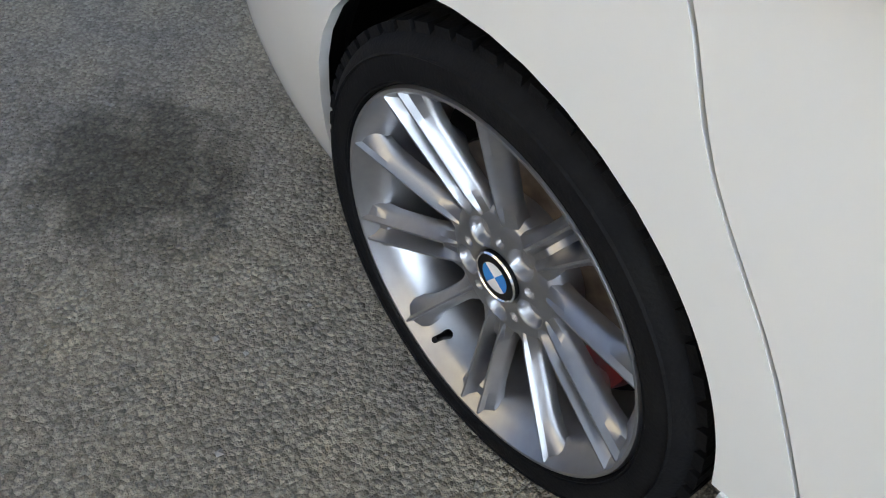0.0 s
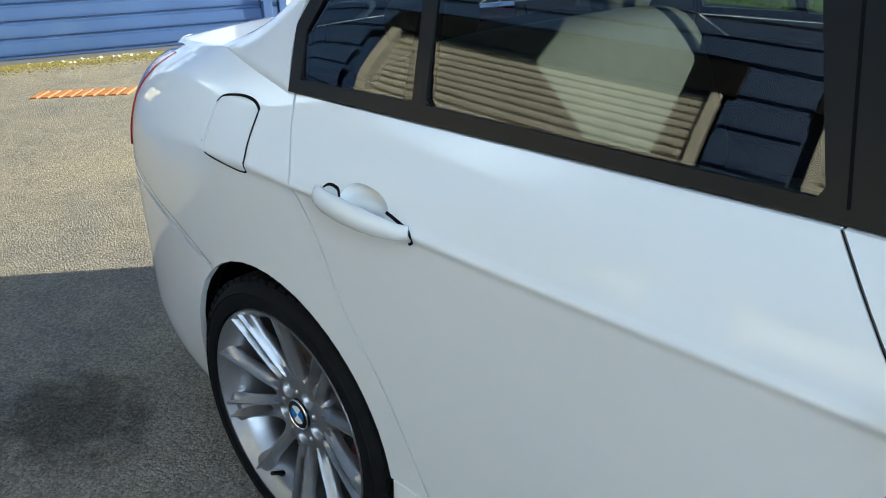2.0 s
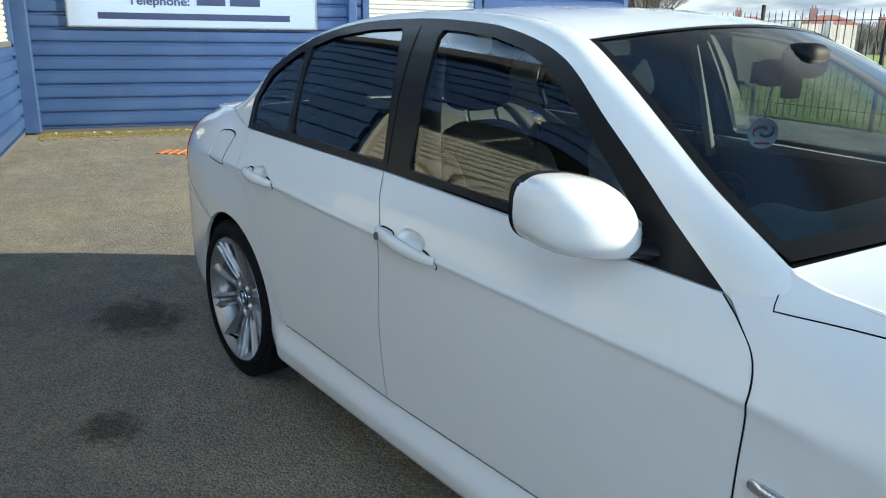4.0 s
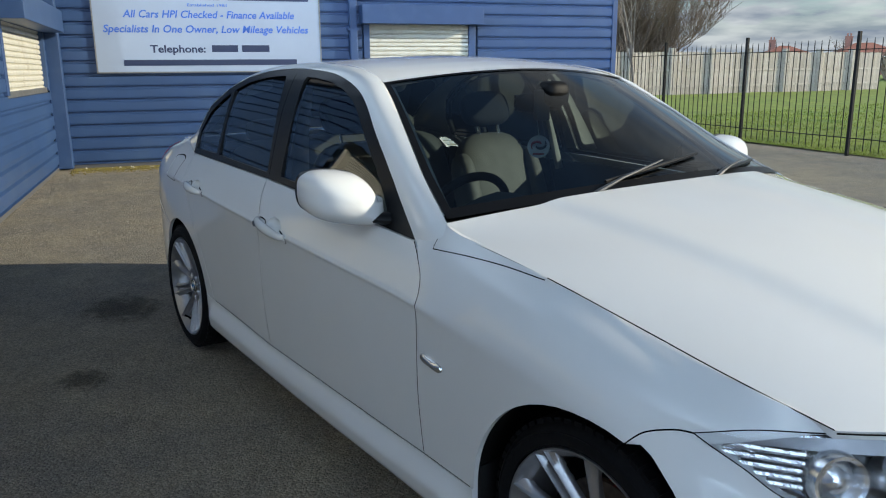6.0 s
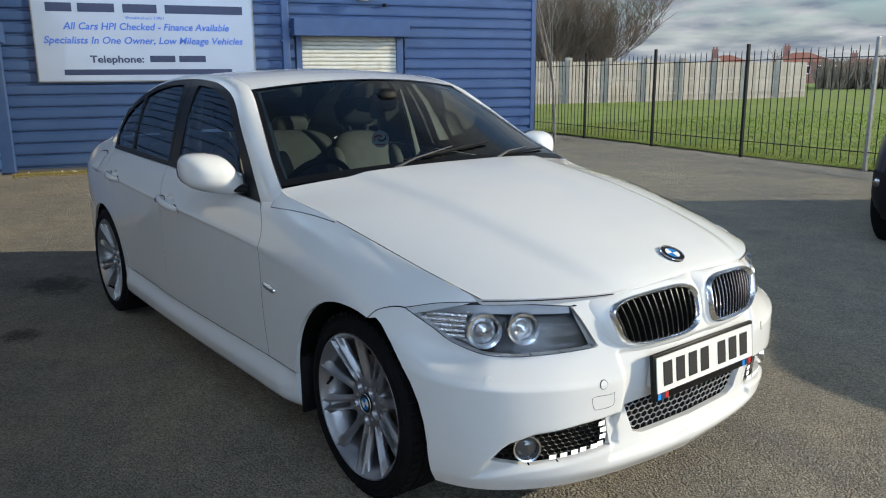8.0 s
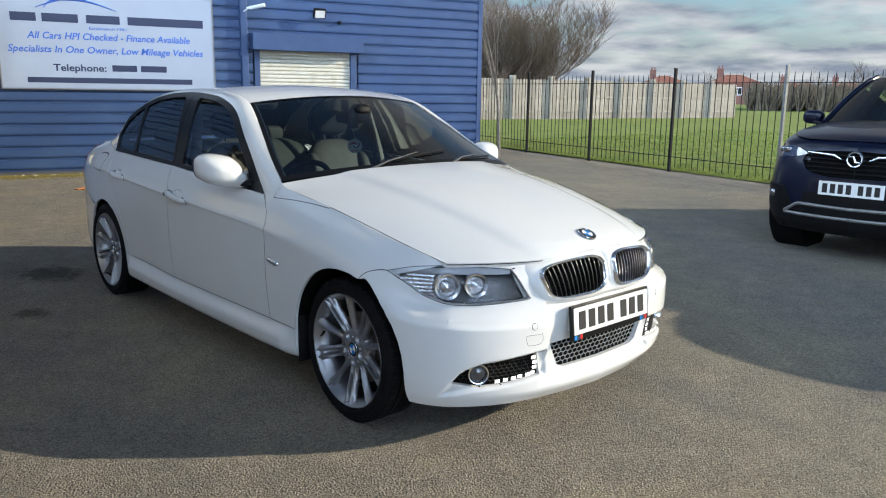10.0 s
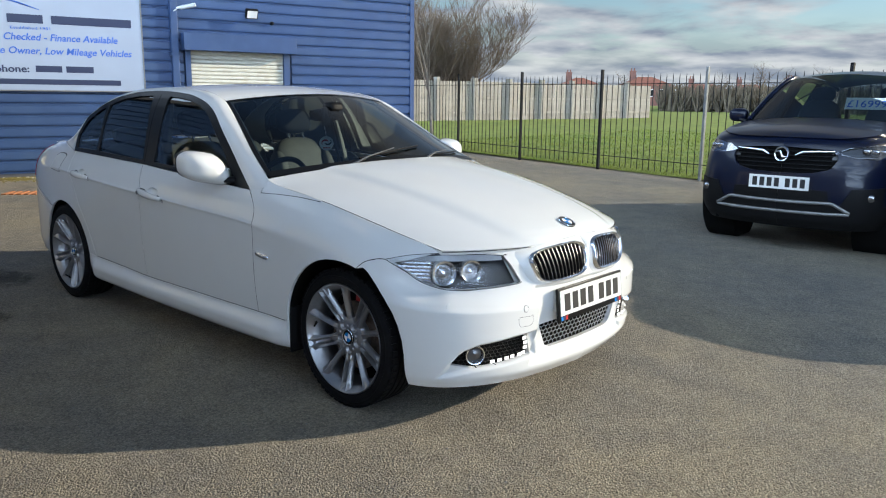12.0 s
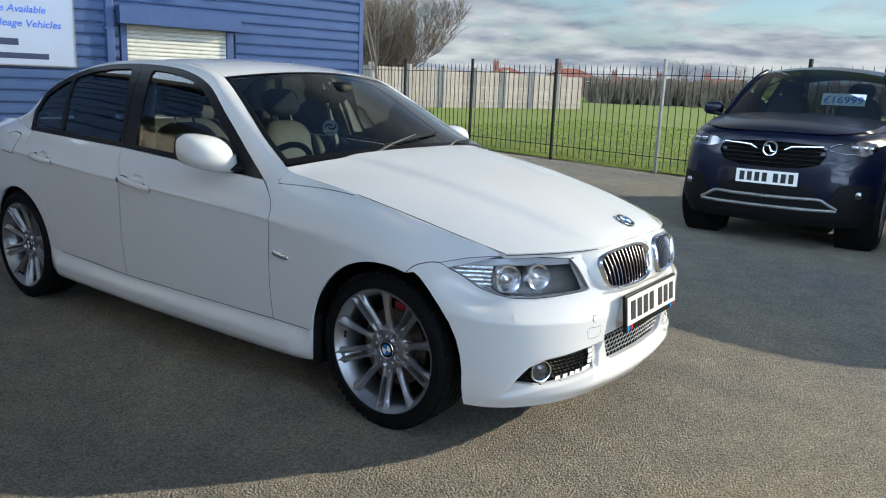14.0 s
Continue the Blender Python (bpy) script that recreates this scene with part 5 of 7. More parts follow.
def lamp_parts(parent, sign):
    fix = (lambda bm: bm) if sign < 0 else mirror_y
    part("lens", fix(lamp_cover()), CLEAR, parent, "clear plastic lens")
    # bright ribbed outer corner
    poly = [p for p in HL]
    us = [p[0] for p in HL]
    bm = bmesh.new()
    grid_mesh(bm, [[side_fn(min(us) + .015 + (uu(1.87, .785) - min(us)) * i / 10, z, -.036) for i in range(11)] for z in (.612, .64, .67, .70, .725)])
    bmesh.ops.recalc_face_normals(bm, faces=bm.faces[:])
    part("reflector", fix(bm), LENS_SILVER, parent, "bright outer reflector")
    for k in range(6):
        z = .642 + k * .0145
        bm = bmesh.new()
        lo = min(us) + .055 - k * .009
        pts = [side_fn(lo + (uu(1.835, .795) - lo) * i / 8, z, -.018) for i in range(9)]
        tube(bm, pts, 0.0058, 6)
        part("rib", fix(bm), LENS_SILVER, parent)
    for c, r in (((uu(1.902, .757), .664), .051), ((uu(1.990, .648), .672), .046)):
        o = side_fn(c[0], c[1], -.016)
        m = Matrix.Translation(o) @ Vector((0.86, -0.48, 0.12)).to_track_quat("X", "Z").to_matrix().to_4x4()
        bm = bmesh.new()
        lathe(bm, [(r * .80, -.03), (r * .84, .010), (r * 1.0, .014), (r * 1.06, .004), (r * 1.08, -.04)], 36, "x", m=m)
        bmesh.ops.recalc_face_normals(bm, faces=bm.faces[:])
        ring = part("projector_ring", fix(bm), CHROME, parent)
        bm = bmesh.new()
        lathe(bm, [(.0004, .012), (r * .3, .010), (r * .6, .0), (r * .8, -.018)], 28, "x", m=m)
        bmesh.ops.recalc_face_normals(bm, faces=bm.faces[:])
        part("projector", fix(bm), LENS_SILVER, parent)
    bm = bmesh.new()
    rows = []
    for i in range(14):
        u = min(us) + .03 + (uu(2.052, .495) - min(us) - .03) * i / 13
        rows.append([side_fn(u, .717 + .018 * math.sin(min(1, i / 6) * math.pi / 2), -.003), side_fn(u, .703 + .008 * math.sin(min(1, i / 6) * math.pi / 2), -.012)])
    grid_mesh(bm, rows)
    part("brow", fix(bm), BROW, parent, "silver brow strip")


lamp_parts(lamps[0], -1)
lamp_parts(lamps[1], 1)
both("lamp_gap", lambda: gap_line(HL + [HL[0]], .0011, .001), GAP, car)
both("bumper_gap", lambda: gap_line([(1.519, .667), (1.55, .697), (1.60, .712), (HL[0][0], HL[0][1])], .0016, .0014), GAP, car)
both("bumper_gap", lambda: gap_line([(-1.60, .615), (-1.68, .645), (-1.78, .675), (-1.90, .70), (-2.02, .74), (-2.10, .775)], .0008, .0008), GAP, car)


def inner_dark():
    """The dark structure under the skin, seen through the shut lines only."""
    holes = [arch(RA, 0, 360, 40, .01), arch(FA, 0, 360, 40, .01)]
    return skin(side_fn_off(-.048), ruled([(-1.9, .93), (-1.9, .20)], [(1.6, .74), (1.6, .20)], 24, 90), holes, rim=0)


both("inner_structure", inner_dark, GAP, car)


# bonnet
SIDE_B = crom([(.780, .785, .980), (.845, .789, .955), (1.0, .784, .938), (1.2, .771, .905), (1.45, .744, .850), (1.62, .719, .808), (1.815, .674, .757)], 8)
CEN_B = crom([(.935, 0, 1.038), (1.2, 0, 1.006), (1.5, 0, .951), (1.78, 0, .880), (1.95, 0, .822), (2.03, 0, .785), (2.058, 0, .764)], 8)


def bonnet():
    bm = bmesh.new()
    rows = []
    nb = len(CEN_B) - 1
    for i in range(nb + 1):
        c, s = CEN_B[i], SIDE_B[i]
        e = i / nb
        row = []
        for j in range(-40, 41):
            a = abs(j) / 40
            y = s[1] * a
            x = c[0] + (s[0] - c[0]) * a ** (2.0 + 0.7 * e)
            z = c[2] + (s[2] - c[2]) * a ** 2.3
            yr = .50 - .17 * e
            k = min(1, max(0, (yr + .045 - y) / .090))
            z += .010 * (k * k * (3 - 2 * k)) * (1 - 0.75 * max(0, e - .75) / .25) - .004
            row.append((x, y * (-1 if j < 0 else 1), z + .002))
        rows.append(row)
    vs = grid_mesh(bm, rows)
    ed = [e for e in bm.edges if len(e.link_faces) == 1]
    r = bmesh.ops.extrude_edge_only(bm, edges=ed)
    for v in [g for g in r["geom"] if isinstance(g, bmesh.types.BMVert)]:
        v.co += Vector((-.004 if v.co.x > 1.5 else 0, -.004 * math.copysign(1, v.co.y), -.018))
    bmesh.ops.recalc_face_normals(bm, faces=bm.faces[:])
    return bm


part("bonnet", bonnet(), PAINT, car, sharp=55)


def bonnet_gap():
    """The fine dark joint round the bonnet."""
    bm = bmesh.new()
    tube(bm, [(x, -(y + .0030), z - .0005) for x, y, z in SIDE_B if x > 1.15], .0012, 6)
    c, s = CEN_B[-1], SIDE_B[-1]
    tube(bm, [(c[0] + (s[0] - c[0]) * a ** 2.7 + .003, -s[1] * a, c[2] + (s[2] - c[2]) * a ** 2.3 - .007) for a in (k / 20 for k in range(10, 21))], .0016, 6)
    return bm


both("bonnet_gap", bonnet_gap, GAP, car)
both("door_gap", lambda: gap_line(EF, .0014, .0005), GAP, car)
both("door_gap", lambda: gap_line(EB, .0007, .0005), GAP, car)
both("bonnet_gap", lambda: gap_line([(.772, .982), (.780, .950), (.785, .918), (.80, .9155), (.92, .917), (1.05, .914), (1.17, .9045)], .0011, .0012), GAP, car)

# glasshouse
TRIM_TOP = [(-1.392, .993), (-1.402, 1.107), (-1.335, 1.217), (-1.165, 1.305), (-.99, 1.355), (-.786, 1.383), (-.523, 1.392), (-.348, 1.387), (-.155, 1.372), (.004, 1.341), (.11, 1.306), (.19, 1.263), (.297, 1.188), (.413, 1.109), (.519, 1.032), (.691, .921)]
CREST = [(-1.78, .690, 1.034), (-1.60, .640, 1.105), (-1.38, .590, 1.225), (-1.15, .565, 1.325), (-.97, .556, 1.375), (-.77, .552, 1.402), (-.52, .552, 1.414), (-.34, .554, 1.412), (-.13, .560, 1.397), (.02, .570, 1.373), (.12, .588, 1.342), (.21, .612, 1.297), (.335, .652, 1.227), (.46, .692, 1.152), (.585, .731, 1.078), (.775, .785, .982)]


def upper_side():
    bm = bmesh.new()
    a = crom([glass_fn(x, z, .004) for x, z in TRIM_TOP], 8)
    b = crom([(x, -y, z) for x, y, z in CREST], 8)
    rows = []
    a = [a[0] + np.array((0, .012, -.03))] + list(a)
    b = [b[0] + np.array((0, .006, -.03))] + list(b)
    # its foot runs down under the wing and the bonnet
    a.append(a[-1] + np.array((.045, -.002, -.030)))
    b.append(b[-1] + np.array((.055, -.004, -.034)))
    for p, q in zip(a, b):
        p, q = Vector(p), Vector(q)
        row = [p + Vector((0, .012, -.004)), ]
        for k in range(11):
            t = k / 10
            w = p.lerp(q, t)
            out = Vector((0, -.55, .83)) * (math.sin(math.pi * t) * 0.14 * min((q - p).length, .16))
            row.append(w + out)
        row.append(q + Vector((0, .008, -.012)))
        rows.append(row)
    grid_mesh(bm, rows)
    bmesh.ops.recalc_face_normals(bm, faces=bm.faces[:])
    return bm


both("roof_side", upper_side, PAINT, car, sharp=60)


def arc_between(a, mid, b, n):
    """A parabola from a to b through mid at the middle."""
    a, mid, b = Vector(a), Vector(mid), Vector(b)
    c = 2 * mid - 0.5 * (a + b)
    return [(1 - t) ** 2 * a + 2 * t * (1 - t) * c + t * t * b for t in (k / n for k in range(n + 1))]


def cross_surface(edge, centre, n=36, rim=0.012):
    """A crowned sheet: edge points on the right, mirrored on the left, centre points between."""
    bm = bmesh.new()
    rows = [arc_between((e[0], -e[1], e[2]), c, (e[0], e[1], e[2]), n) for e, c in zip(edge, centre)]
    grid_mesh(bm, rows)
    bmesh.ops.recalc_face_normals(bm, faces=bm.faces[:])
    return bm


cr = crom(CREST, 8)
ROOF_E = [tuple(p) for p in cr[32:81]]


def roof_c(x):
    return float(np.interp(x, [-1.1, -.97, -.77, -.52, -.34, -.13, .02, .12, .2], [1.385, 1.400, 1.424, 1.440, 1.442, 1.431, 1.414, 1.398, 1.383]))


part("roof", cross_surface(ROOF_E, [(e[0] - .06 + .14 * i / 48, 0, roof_c(e[0] - .06 + .14 * i / 48)) for i, e in enumerate(ROOF_E)]), PAINT, car)
WS_E = [(.120, .584, 1.338), (.21, .607, 1.292), (.335, .646, 1.222), (.46, .686, 1.147), (.585, .725, 1.073), (.770, .778, .984)]
WS_C = [(.205, 0, 1.382), (.315, 0, 1.335), (.46, 0, 1.268), (.60, 0, 1.200), (.745, 0, 1.128), (.925, 0, 1.034)]
WS_E, WS_C = crom(WS_E, 5).tolist(), crom(WS_C, 5).tolist()
part("windscreen", cross_surface(WS_E, WS_C, 30), SCREEN_GLASS, car, "clear windscreen")


def screen_border(E, C, w, lift):
    """The black seal round a screen."""
    bm = bmesh.new()
    n = 40
    rows = [arc_between((e[0], -e[1], e[2]), c, (e[0], e[1], e[2]), n) for e, c in zip(E, C)]
    m = len(rows) - 1

    def at(i, j):
        i, j = min(max(i, 0), m), min(max(j, 0), n)
        i0, j0 = min(int(i), m - 1), min(int(j), n - 1)
        fi, fj = i - i0, j - j0
        p = rows[i0][j0].lerp(rows[i0][j0 + 1], fj)
        q = rows[i0 + 1][j0].lerp(rows[i0 + 1][j0 + 1], fj)
        return p.lerp(q, fi) + Vector((0.35, 0, .9)) * lift
    ti, tj = w[0], w[1]
    for (i0, i1) in ((0, ti), (m - w[2], m)):
        grid_mesh(bm, [[at(i0 + (i1 - i0) * k / 2, j) for j in range(n + 1)] for k in range(3)])
    for (j0, j1) in ((0, tj), (n - tj, n)):
        grid_mesh(bm, [[at(i, j0 + (j1 - j0) * k / 2) for i in range(m + 1)] for k in range(3)])
    bmesh.ops.recalc_face_normals(bm, faces=bm.faces[:])
    return bm


part("screen_seal", screen_border(WS_E, WS_C, (.7, .55, 1.4), .003), SATIN, car, "black screen seal")
RWE = crom([(-.985, .55, 1.366), (-1.15, .56, 1.318), (-1.38, .585, 1.218), (-1.60, .635, 1.098), (-1.76, .67, 1.036)], 5).tolist()
RWC = crom([(-1.02, 0, 1.392), (-1.22, 0, 1.325), (-1.45, 0, 1.228), (-1.68, 0, 1.122), (-1.84, 0, 1.048)], 5).tolist()
part("rear_window", cross_surface(RWE, RWC, 24), DARK_GLASS, car, "rear screen glass")
part("rear_window_seal", screen_border(RWE, RWC, (1.2, 1.4, 1.4), .003), SATIN, car)
BT_E = crom([(-1.77, .675, 1.033), (-1.95, .655, 1.026), (-2.12, .60, 1.018), (-2.24, .50, 1.008)], 5).tolist()
BT_C = crom([(-1.845, 0, 1.046), (-2.02, 0, 1.044), (-2.18, 0, 1.042), (-2.285, 0, 1.03)], 5).tolist()
part("boot_lid", cross_surface(BT_E, BT_C, 24), PAINT, car)


def boot_edge():
    """The turned edge between boot lid and flank."""
    bm = bmesh.new()
    top = [Vector((e[0], -e[1], e[2])) for e in BT_E]
    rows = []
    for t in top:
        u = B.at(t.x, abs(t.y) + .12)
        rows.append([t, t.lerp(B.pt(u, 1.012), .5) + Vector((0, 0, .004)), B.pt(u, 1.012)])
    grid_mesh(bm, rows)
    bmesh.ops.recalc_face_normals(bm, faces=bm.faces[:])
    return bm


both("boot_shoulder", boot_edge, PAINT, car)

# side windows
PANE_Q = [(-1.362, 1.015), (-1.372, 1.095), (-1.315, 1.190), (-1.20, 1.255), (-1.118, 1.290), (-1.098, 1.20), (-1.072, 1.012)]
PANE_R = [(-1.042, 1.010), (-1.062, 1.15), (-1.088, 1.298), (-.95, 1.335), (-.756, 1.358), (-.575, 1.364), (-.505, 1.18), (-.448, .990)]
PANE_F = [(-.318, .987), (-.345, 1.15), (-.392, 1.360), (-.30, 1.357), (-.155, 1.343), (-.02, 1.315), (.075, 1.280), (.15, 1.236), (.26, 1.158), (.37, 1.078), (.455, 1.010), (.50, .965), (.30, .962)]
BELT16 = [(-1.392 + 2.083 * i / 15, belt(-1.392 + 2.083 * i / 15)) for i in range(16)]


def window_trim():
    return skin(lambda x, z, o=0: glass_fn(x, z, o + .004), ruled([(x, z + .0) for x, z in TRIM_TOP], BELT16, 190, 54), [PANE_Q, PANE_R, PANE_F], rim=0.02)


both("window_frame", window_trim, SATIN, car, "black window frame and pillar trim")


def pane(P):
    us, zs = [p[0] for p in P], [p[1] for p in P]
    a, b = min(us) - .012, max(us) + .012
    top = lambda x: float(np.interp(x, [p[0] for p in TRIM_TOP[1:]], [p[1] for p in TRIM_TOP[1:]])) - .012
    n = 24
    bm = bmesh.new()
    rows = []
    for i in range(n + 1):
        x = a + (b - a) * i / n
        t, l = min(top(x), max(zs) + .012), belt(x)
        rows.append([glass_fn(x, l + (t - l) * j / 14, -.006 + .010 * math.sin(math.pi * j / 14) * .6) for j in range(15)])
    grid_mesh(bm, rows)
    bmesh.ops.recalc_face_normals(bm, faces=bm.faces[:])
    return bm


both("quarter_window", lambda: pane(PANE_Q), DARK_GLASS, car, "tinted quarter glass")
both("rear_window_pane", lambda: pane(PANE_R), DARK_GLASS, car, "tinted rear door glass")
both("front_window_pane", lambda: pane(PANE_F), SIDE_GLASS, car, "front door glass")
both("pillar_gap", lambda: gap_line([(-.424, .985), (-.452, 1.12), (-.478, 1.25), (-.492, 1.37)], .002, .0048, glass_fn), GAP, car)


# mirrors
def mirror_shell(k):
    bm = bmesh.new()
    rows = []
    n = 30
    for i in range(n + 1):
        t = 1 - (1 - i / n) ** 1.8
        ring = []
        # from the rear face forward
        x = .364 + .158 * t
        f = max(1 - t ** 3.8, 0.0) ** 0.5 * (0.97 + 0.05 * math.sin(math.pi * t)) + 0.0005
        for j in range(40):
            a = 2 * math.pi * j / 40
            c, s = math.cos(a), math.sin(a)
            p = 3.6
            yy = -.922 + .109 * f * math.copysign(abs(c) ** (2 / p), c)
            zz = 1.016 + .076 * f * math.copysign(abs(s) ** (2 / p), s)
            zz -= (yy + .925) * (.22 if s < 0 else .06) + .016 * (t - .4)
            inner = max(0.0, (yy + .915) / .095)
            zz -= (.052 if s > 0 else .0) * inner ** 2.4
            yy += .030 * inner ** 2 * max(0.0, .35 - s)
            ring.append((x + .16 * (yy + .925), yy, zz))
        rows.append(ring + [ring[0]])
    if k == 0:
        grid_mesh(bm, rows)
    elif k == 1:
        ring = [Vector(p) for p in rows[0][:-1]]
        c = sum(ring, Vector()) / len(ring)
        grid_mesh(bm, [[tuple(c + (p - c) * f + Vector((dx, 0, 0))) for p in ring + [ring[0]]] for f, dx in ((1.004, .018), (1.008, -.006), (.95, -.010), (.90, -.002))])
    else:
        ring = [Vector(p) for p in rows[0][:-1]]
        c = sum(ring, Vector()) / len(ring)
        grid_mesh(bm, [[tuple(c + (p - c) * f + Vector((-.001, 0, 0))) for p in ring + [ring[0]]] for f in (.92, .5, .01)])
    bmesh.ops.remove_doubles(bm, verts=bm.verts[:], dist=1e-5)
    bmesh.ops.recalc_face_normals(bm, faces=bm.faces[:])
    return bm


mir = both("door_mirror", lambda: mirror_shell(0), PAINT, car, "white door mirror housing")


def mirror_arm():
    bm = bmesh.new()
    tube(bm, [(.505, -.80, .950), (.485, -.84, .955), (.45, -.90, .962)], [.042, .034, .03], 14, squash=.5)
    return bm


for mo, fx in zip(mir, (lambda b: b, mirror_y)):
    part("rim", fx(mirror_shell(1)), SATIN, mo, "black rim")
    part("glass", fx(mirror_shell(2)), CHROME, mo, "mirror glass")
    part("arm", fx(mirror_arm()), SATIN, mo, "black mirror foot")


# small body fittings
def repeater():
    P = oval(.862, .628, .047, .0125, 24, -.12, 3.2)
    bm = bmesh.new()
    rows = []
    cx, cz = .862, .628
    for f, o in ((1.06, -.001), (1.0, .006), (.6, .011), (.02, .012)):
        rows.append([side_fn(cx + (x - cx) * f, cz + (z - cz) * f, o) for x, z in P + [P[0]]])
    grid_mesh(bm, rows)
    bmesh.ops.recalc_face_normals(bm, faces=bm.faces[:])
    return bm


both("side_repeater", repeater, LENS_SILVER, car, "clear side indicator lens")


def disc_on(u, z, r, out, n=24):
    bm = bmesh.new()
    P = oval(u, z, r, r, n, 0, 2)
    rows = []
    for f, o in ((1.0, -.001), (.96, out), (.02, out)):
        rows.append([side_fn(u + (x - u) * f, z + (y - z) * f, o) for x, y in P + [P[0]]])
    grid_mesh(bm, rows)
    bmesh.ops.recalc_face_normals(bm, faces=bm.faces[:])
    return bm


both("parking_sensor", lambda: disc_on(uu(2.07, .428), .509, .0125, .0025), PAINT, car)
both("sensor_gap", lambda: gap_line(oval(uu(2.07, .428), .509, .0135, .0135, 16, 0, 2) + [oval(uu(2.07, .428), .509, .0135, .0135, 16, 0, 2)[0]], .0008, .0006), GAP, car)
both("parking_sensor", lambda: disc_on(uu(1.915, .735), .545, .0125, .0025), PAINT, car)
TOW = [(uu(2.08, .385), .478), (uu(2.075, .40), .474), (uu(2.062, .45), .476), (uu(2.058, .46), .470), (uu(2.06, .452), .440), (uu(2.065, .44), .433), (uu(2.08, .385), .437)]
part("tow_cover", gap_line(TOW + [TOW[0]], .0009, .0006), GREY_PLASTIC, car)


def bonnet_badge():
    t = Matrix.Translation((1.981, 0, .8185)) @ pose(0, 0, 0, 0, 24, 0)
    bm = bmesh.new()
    lathe(bm, [(.0005, .006), (.040, .006), (.0405, 0)], 40, "z", m=t)
    bmesh.ops.recalc_face_normals(bm, faces=bm.faces[:])
    base = part("bonnet_badge", bm, SATIN, car, "round badge with a black ring and blue and white quarters")
    bm = bmesh.new()
    lathe(bm, [(.038, .005), (.039, .0078), (.041, .0078), (.0425, .004)], 40, "z", m=t)
    part("ring", bm, CHROME, base)
    for k in range(4):
        bm = bmesh.new()
        vs = [bm.verts.new(t @ Vector((0, 0, .0072)))] + [bm.verts.new(t @ Vector((.025 * math.cos(a), .025 * math.sin(a), .0072))) for a in (math.pi / 2 * (k + i / 8) for i in range(9))]
        for i in range(1, 9):
            bm.faces.new((vs[0], vs[i], vs[i + 1]))
        part("quarter", bm, BLUE_BADGE if k % 2 else WHITE_PLASTIC, base)


bonnet_badge()


def number_plate(parent, m, w=.52, h=.111, name="number_plate", surround=True, bars=None, colour=PLATE_WHITE):
    """A plate in the frame m: x across, y up, z out."""
    bm = bmesh.new()
    if surround:
        box(bm, -w / 2 - .012, w / 2 + .012, -h / 2 - .026, h / 2 + .010, -.014, .0, m, bevel=.003)
        p = part("plate_surround", bm, SATIN, parent, "black plate holder")
        bm = bmesh.new()
        box(bm, -w / 2, w / 2, -h / 2, h / 2, .0005, .004, m)
        q = part("plate", bm, colour, p, "white reflective plate", smooth=False)
        for k, (x, cl) in enumerate(((-w / 2 + .012, BLUE_BADGE), (-w / 2 + .030, SIGN_NAVY), (-w / 2 + .048, RED_CAL), (w / 2 - .048, BLUE_BADGE), (w / 2 - .030, SIGN_NAVY), (w / 2 - .012, RED_CAL))):
            bm = bmesh.new()
            box(bm, x - .008, x + .008, -h / 2 - .022, -h / 2 - .004, .0002, .0015, m)
            part("stripe", bm, cl, p, smooth=False)
    else:
        box(bm, -w / 2, w / 2, -h / 2, h / 2, 0, .005, m)
        p = part(name, bm, colour, parent, "white reflective plate", smooth=False)
    for k in range(7):
        x = -.208 + k * .064 + (.030 if k > 3 else 0)
        bm = bmesh.new()
        box(bm, x - .021, x + .021, -.0375, .0375, .0045, .0062, m)
        part("character_bar", bm, INK, p, smooth=False)


number_plate(car, Matrix(((0, 0, 1, 2.128), (1, 0, 0, 0.008), (0, 1, 0, .506), (0, 0, 0, 1))) @ pose(0, 0, 0, -6))
plate_mount = bmesh.new()
box(plate_mount, 2.075, 2.116, -.24, .24, .455, .55, bevel=.01)
part("plate_plinth", plate_mount, PAINT, car)


# wipers and scuttle
def scuttle():
    bm = bmesh.new()
    rows = []
    for j in range(25):
        a = (j - 12) / 12
        y = .77 * a
        xf, xr = .935 - .155 * a * a, .905 - .150 * a * a
        z = 1.036 - .054 * a * a
        rows.append([(xf + .02, y, z - .022), (xf - .01, y, z - .016), (xr - .03, y, z + .004)])
    grid_mesh(bm, rows)
    bmesh.ops.recalc_face_normals(bm, faces=bm.faces[:])
    return bm


part("scuttle", scuttle(), SATIN, car, "black scuttle panel")


def ws_pt(a, b, lift):
    """A place on the windscreen: a -1 right to 1 left, b 0 top to 1 base."""
    i = b * (len(WS_E) - 1)
    k = min(int(i), len(WS_E) - 2)
    e = Vector(WS_E[k]).lerp(Vector(WS_E[k + 1]), i - k)
    c = Vector(WS_C[k]).lerp(Vector(WS_C[k + 1]), i - k)
    pts = arc_between((e.x, -e.y, e.z), c, (e.x, e.y, e.z), 40)
    t = (a + 1) * 20
    j = min(int(t), 39)
    return pts[j].lerp(pts[j + 1], t - j) + Vector((.42, 0, .9)) * lift


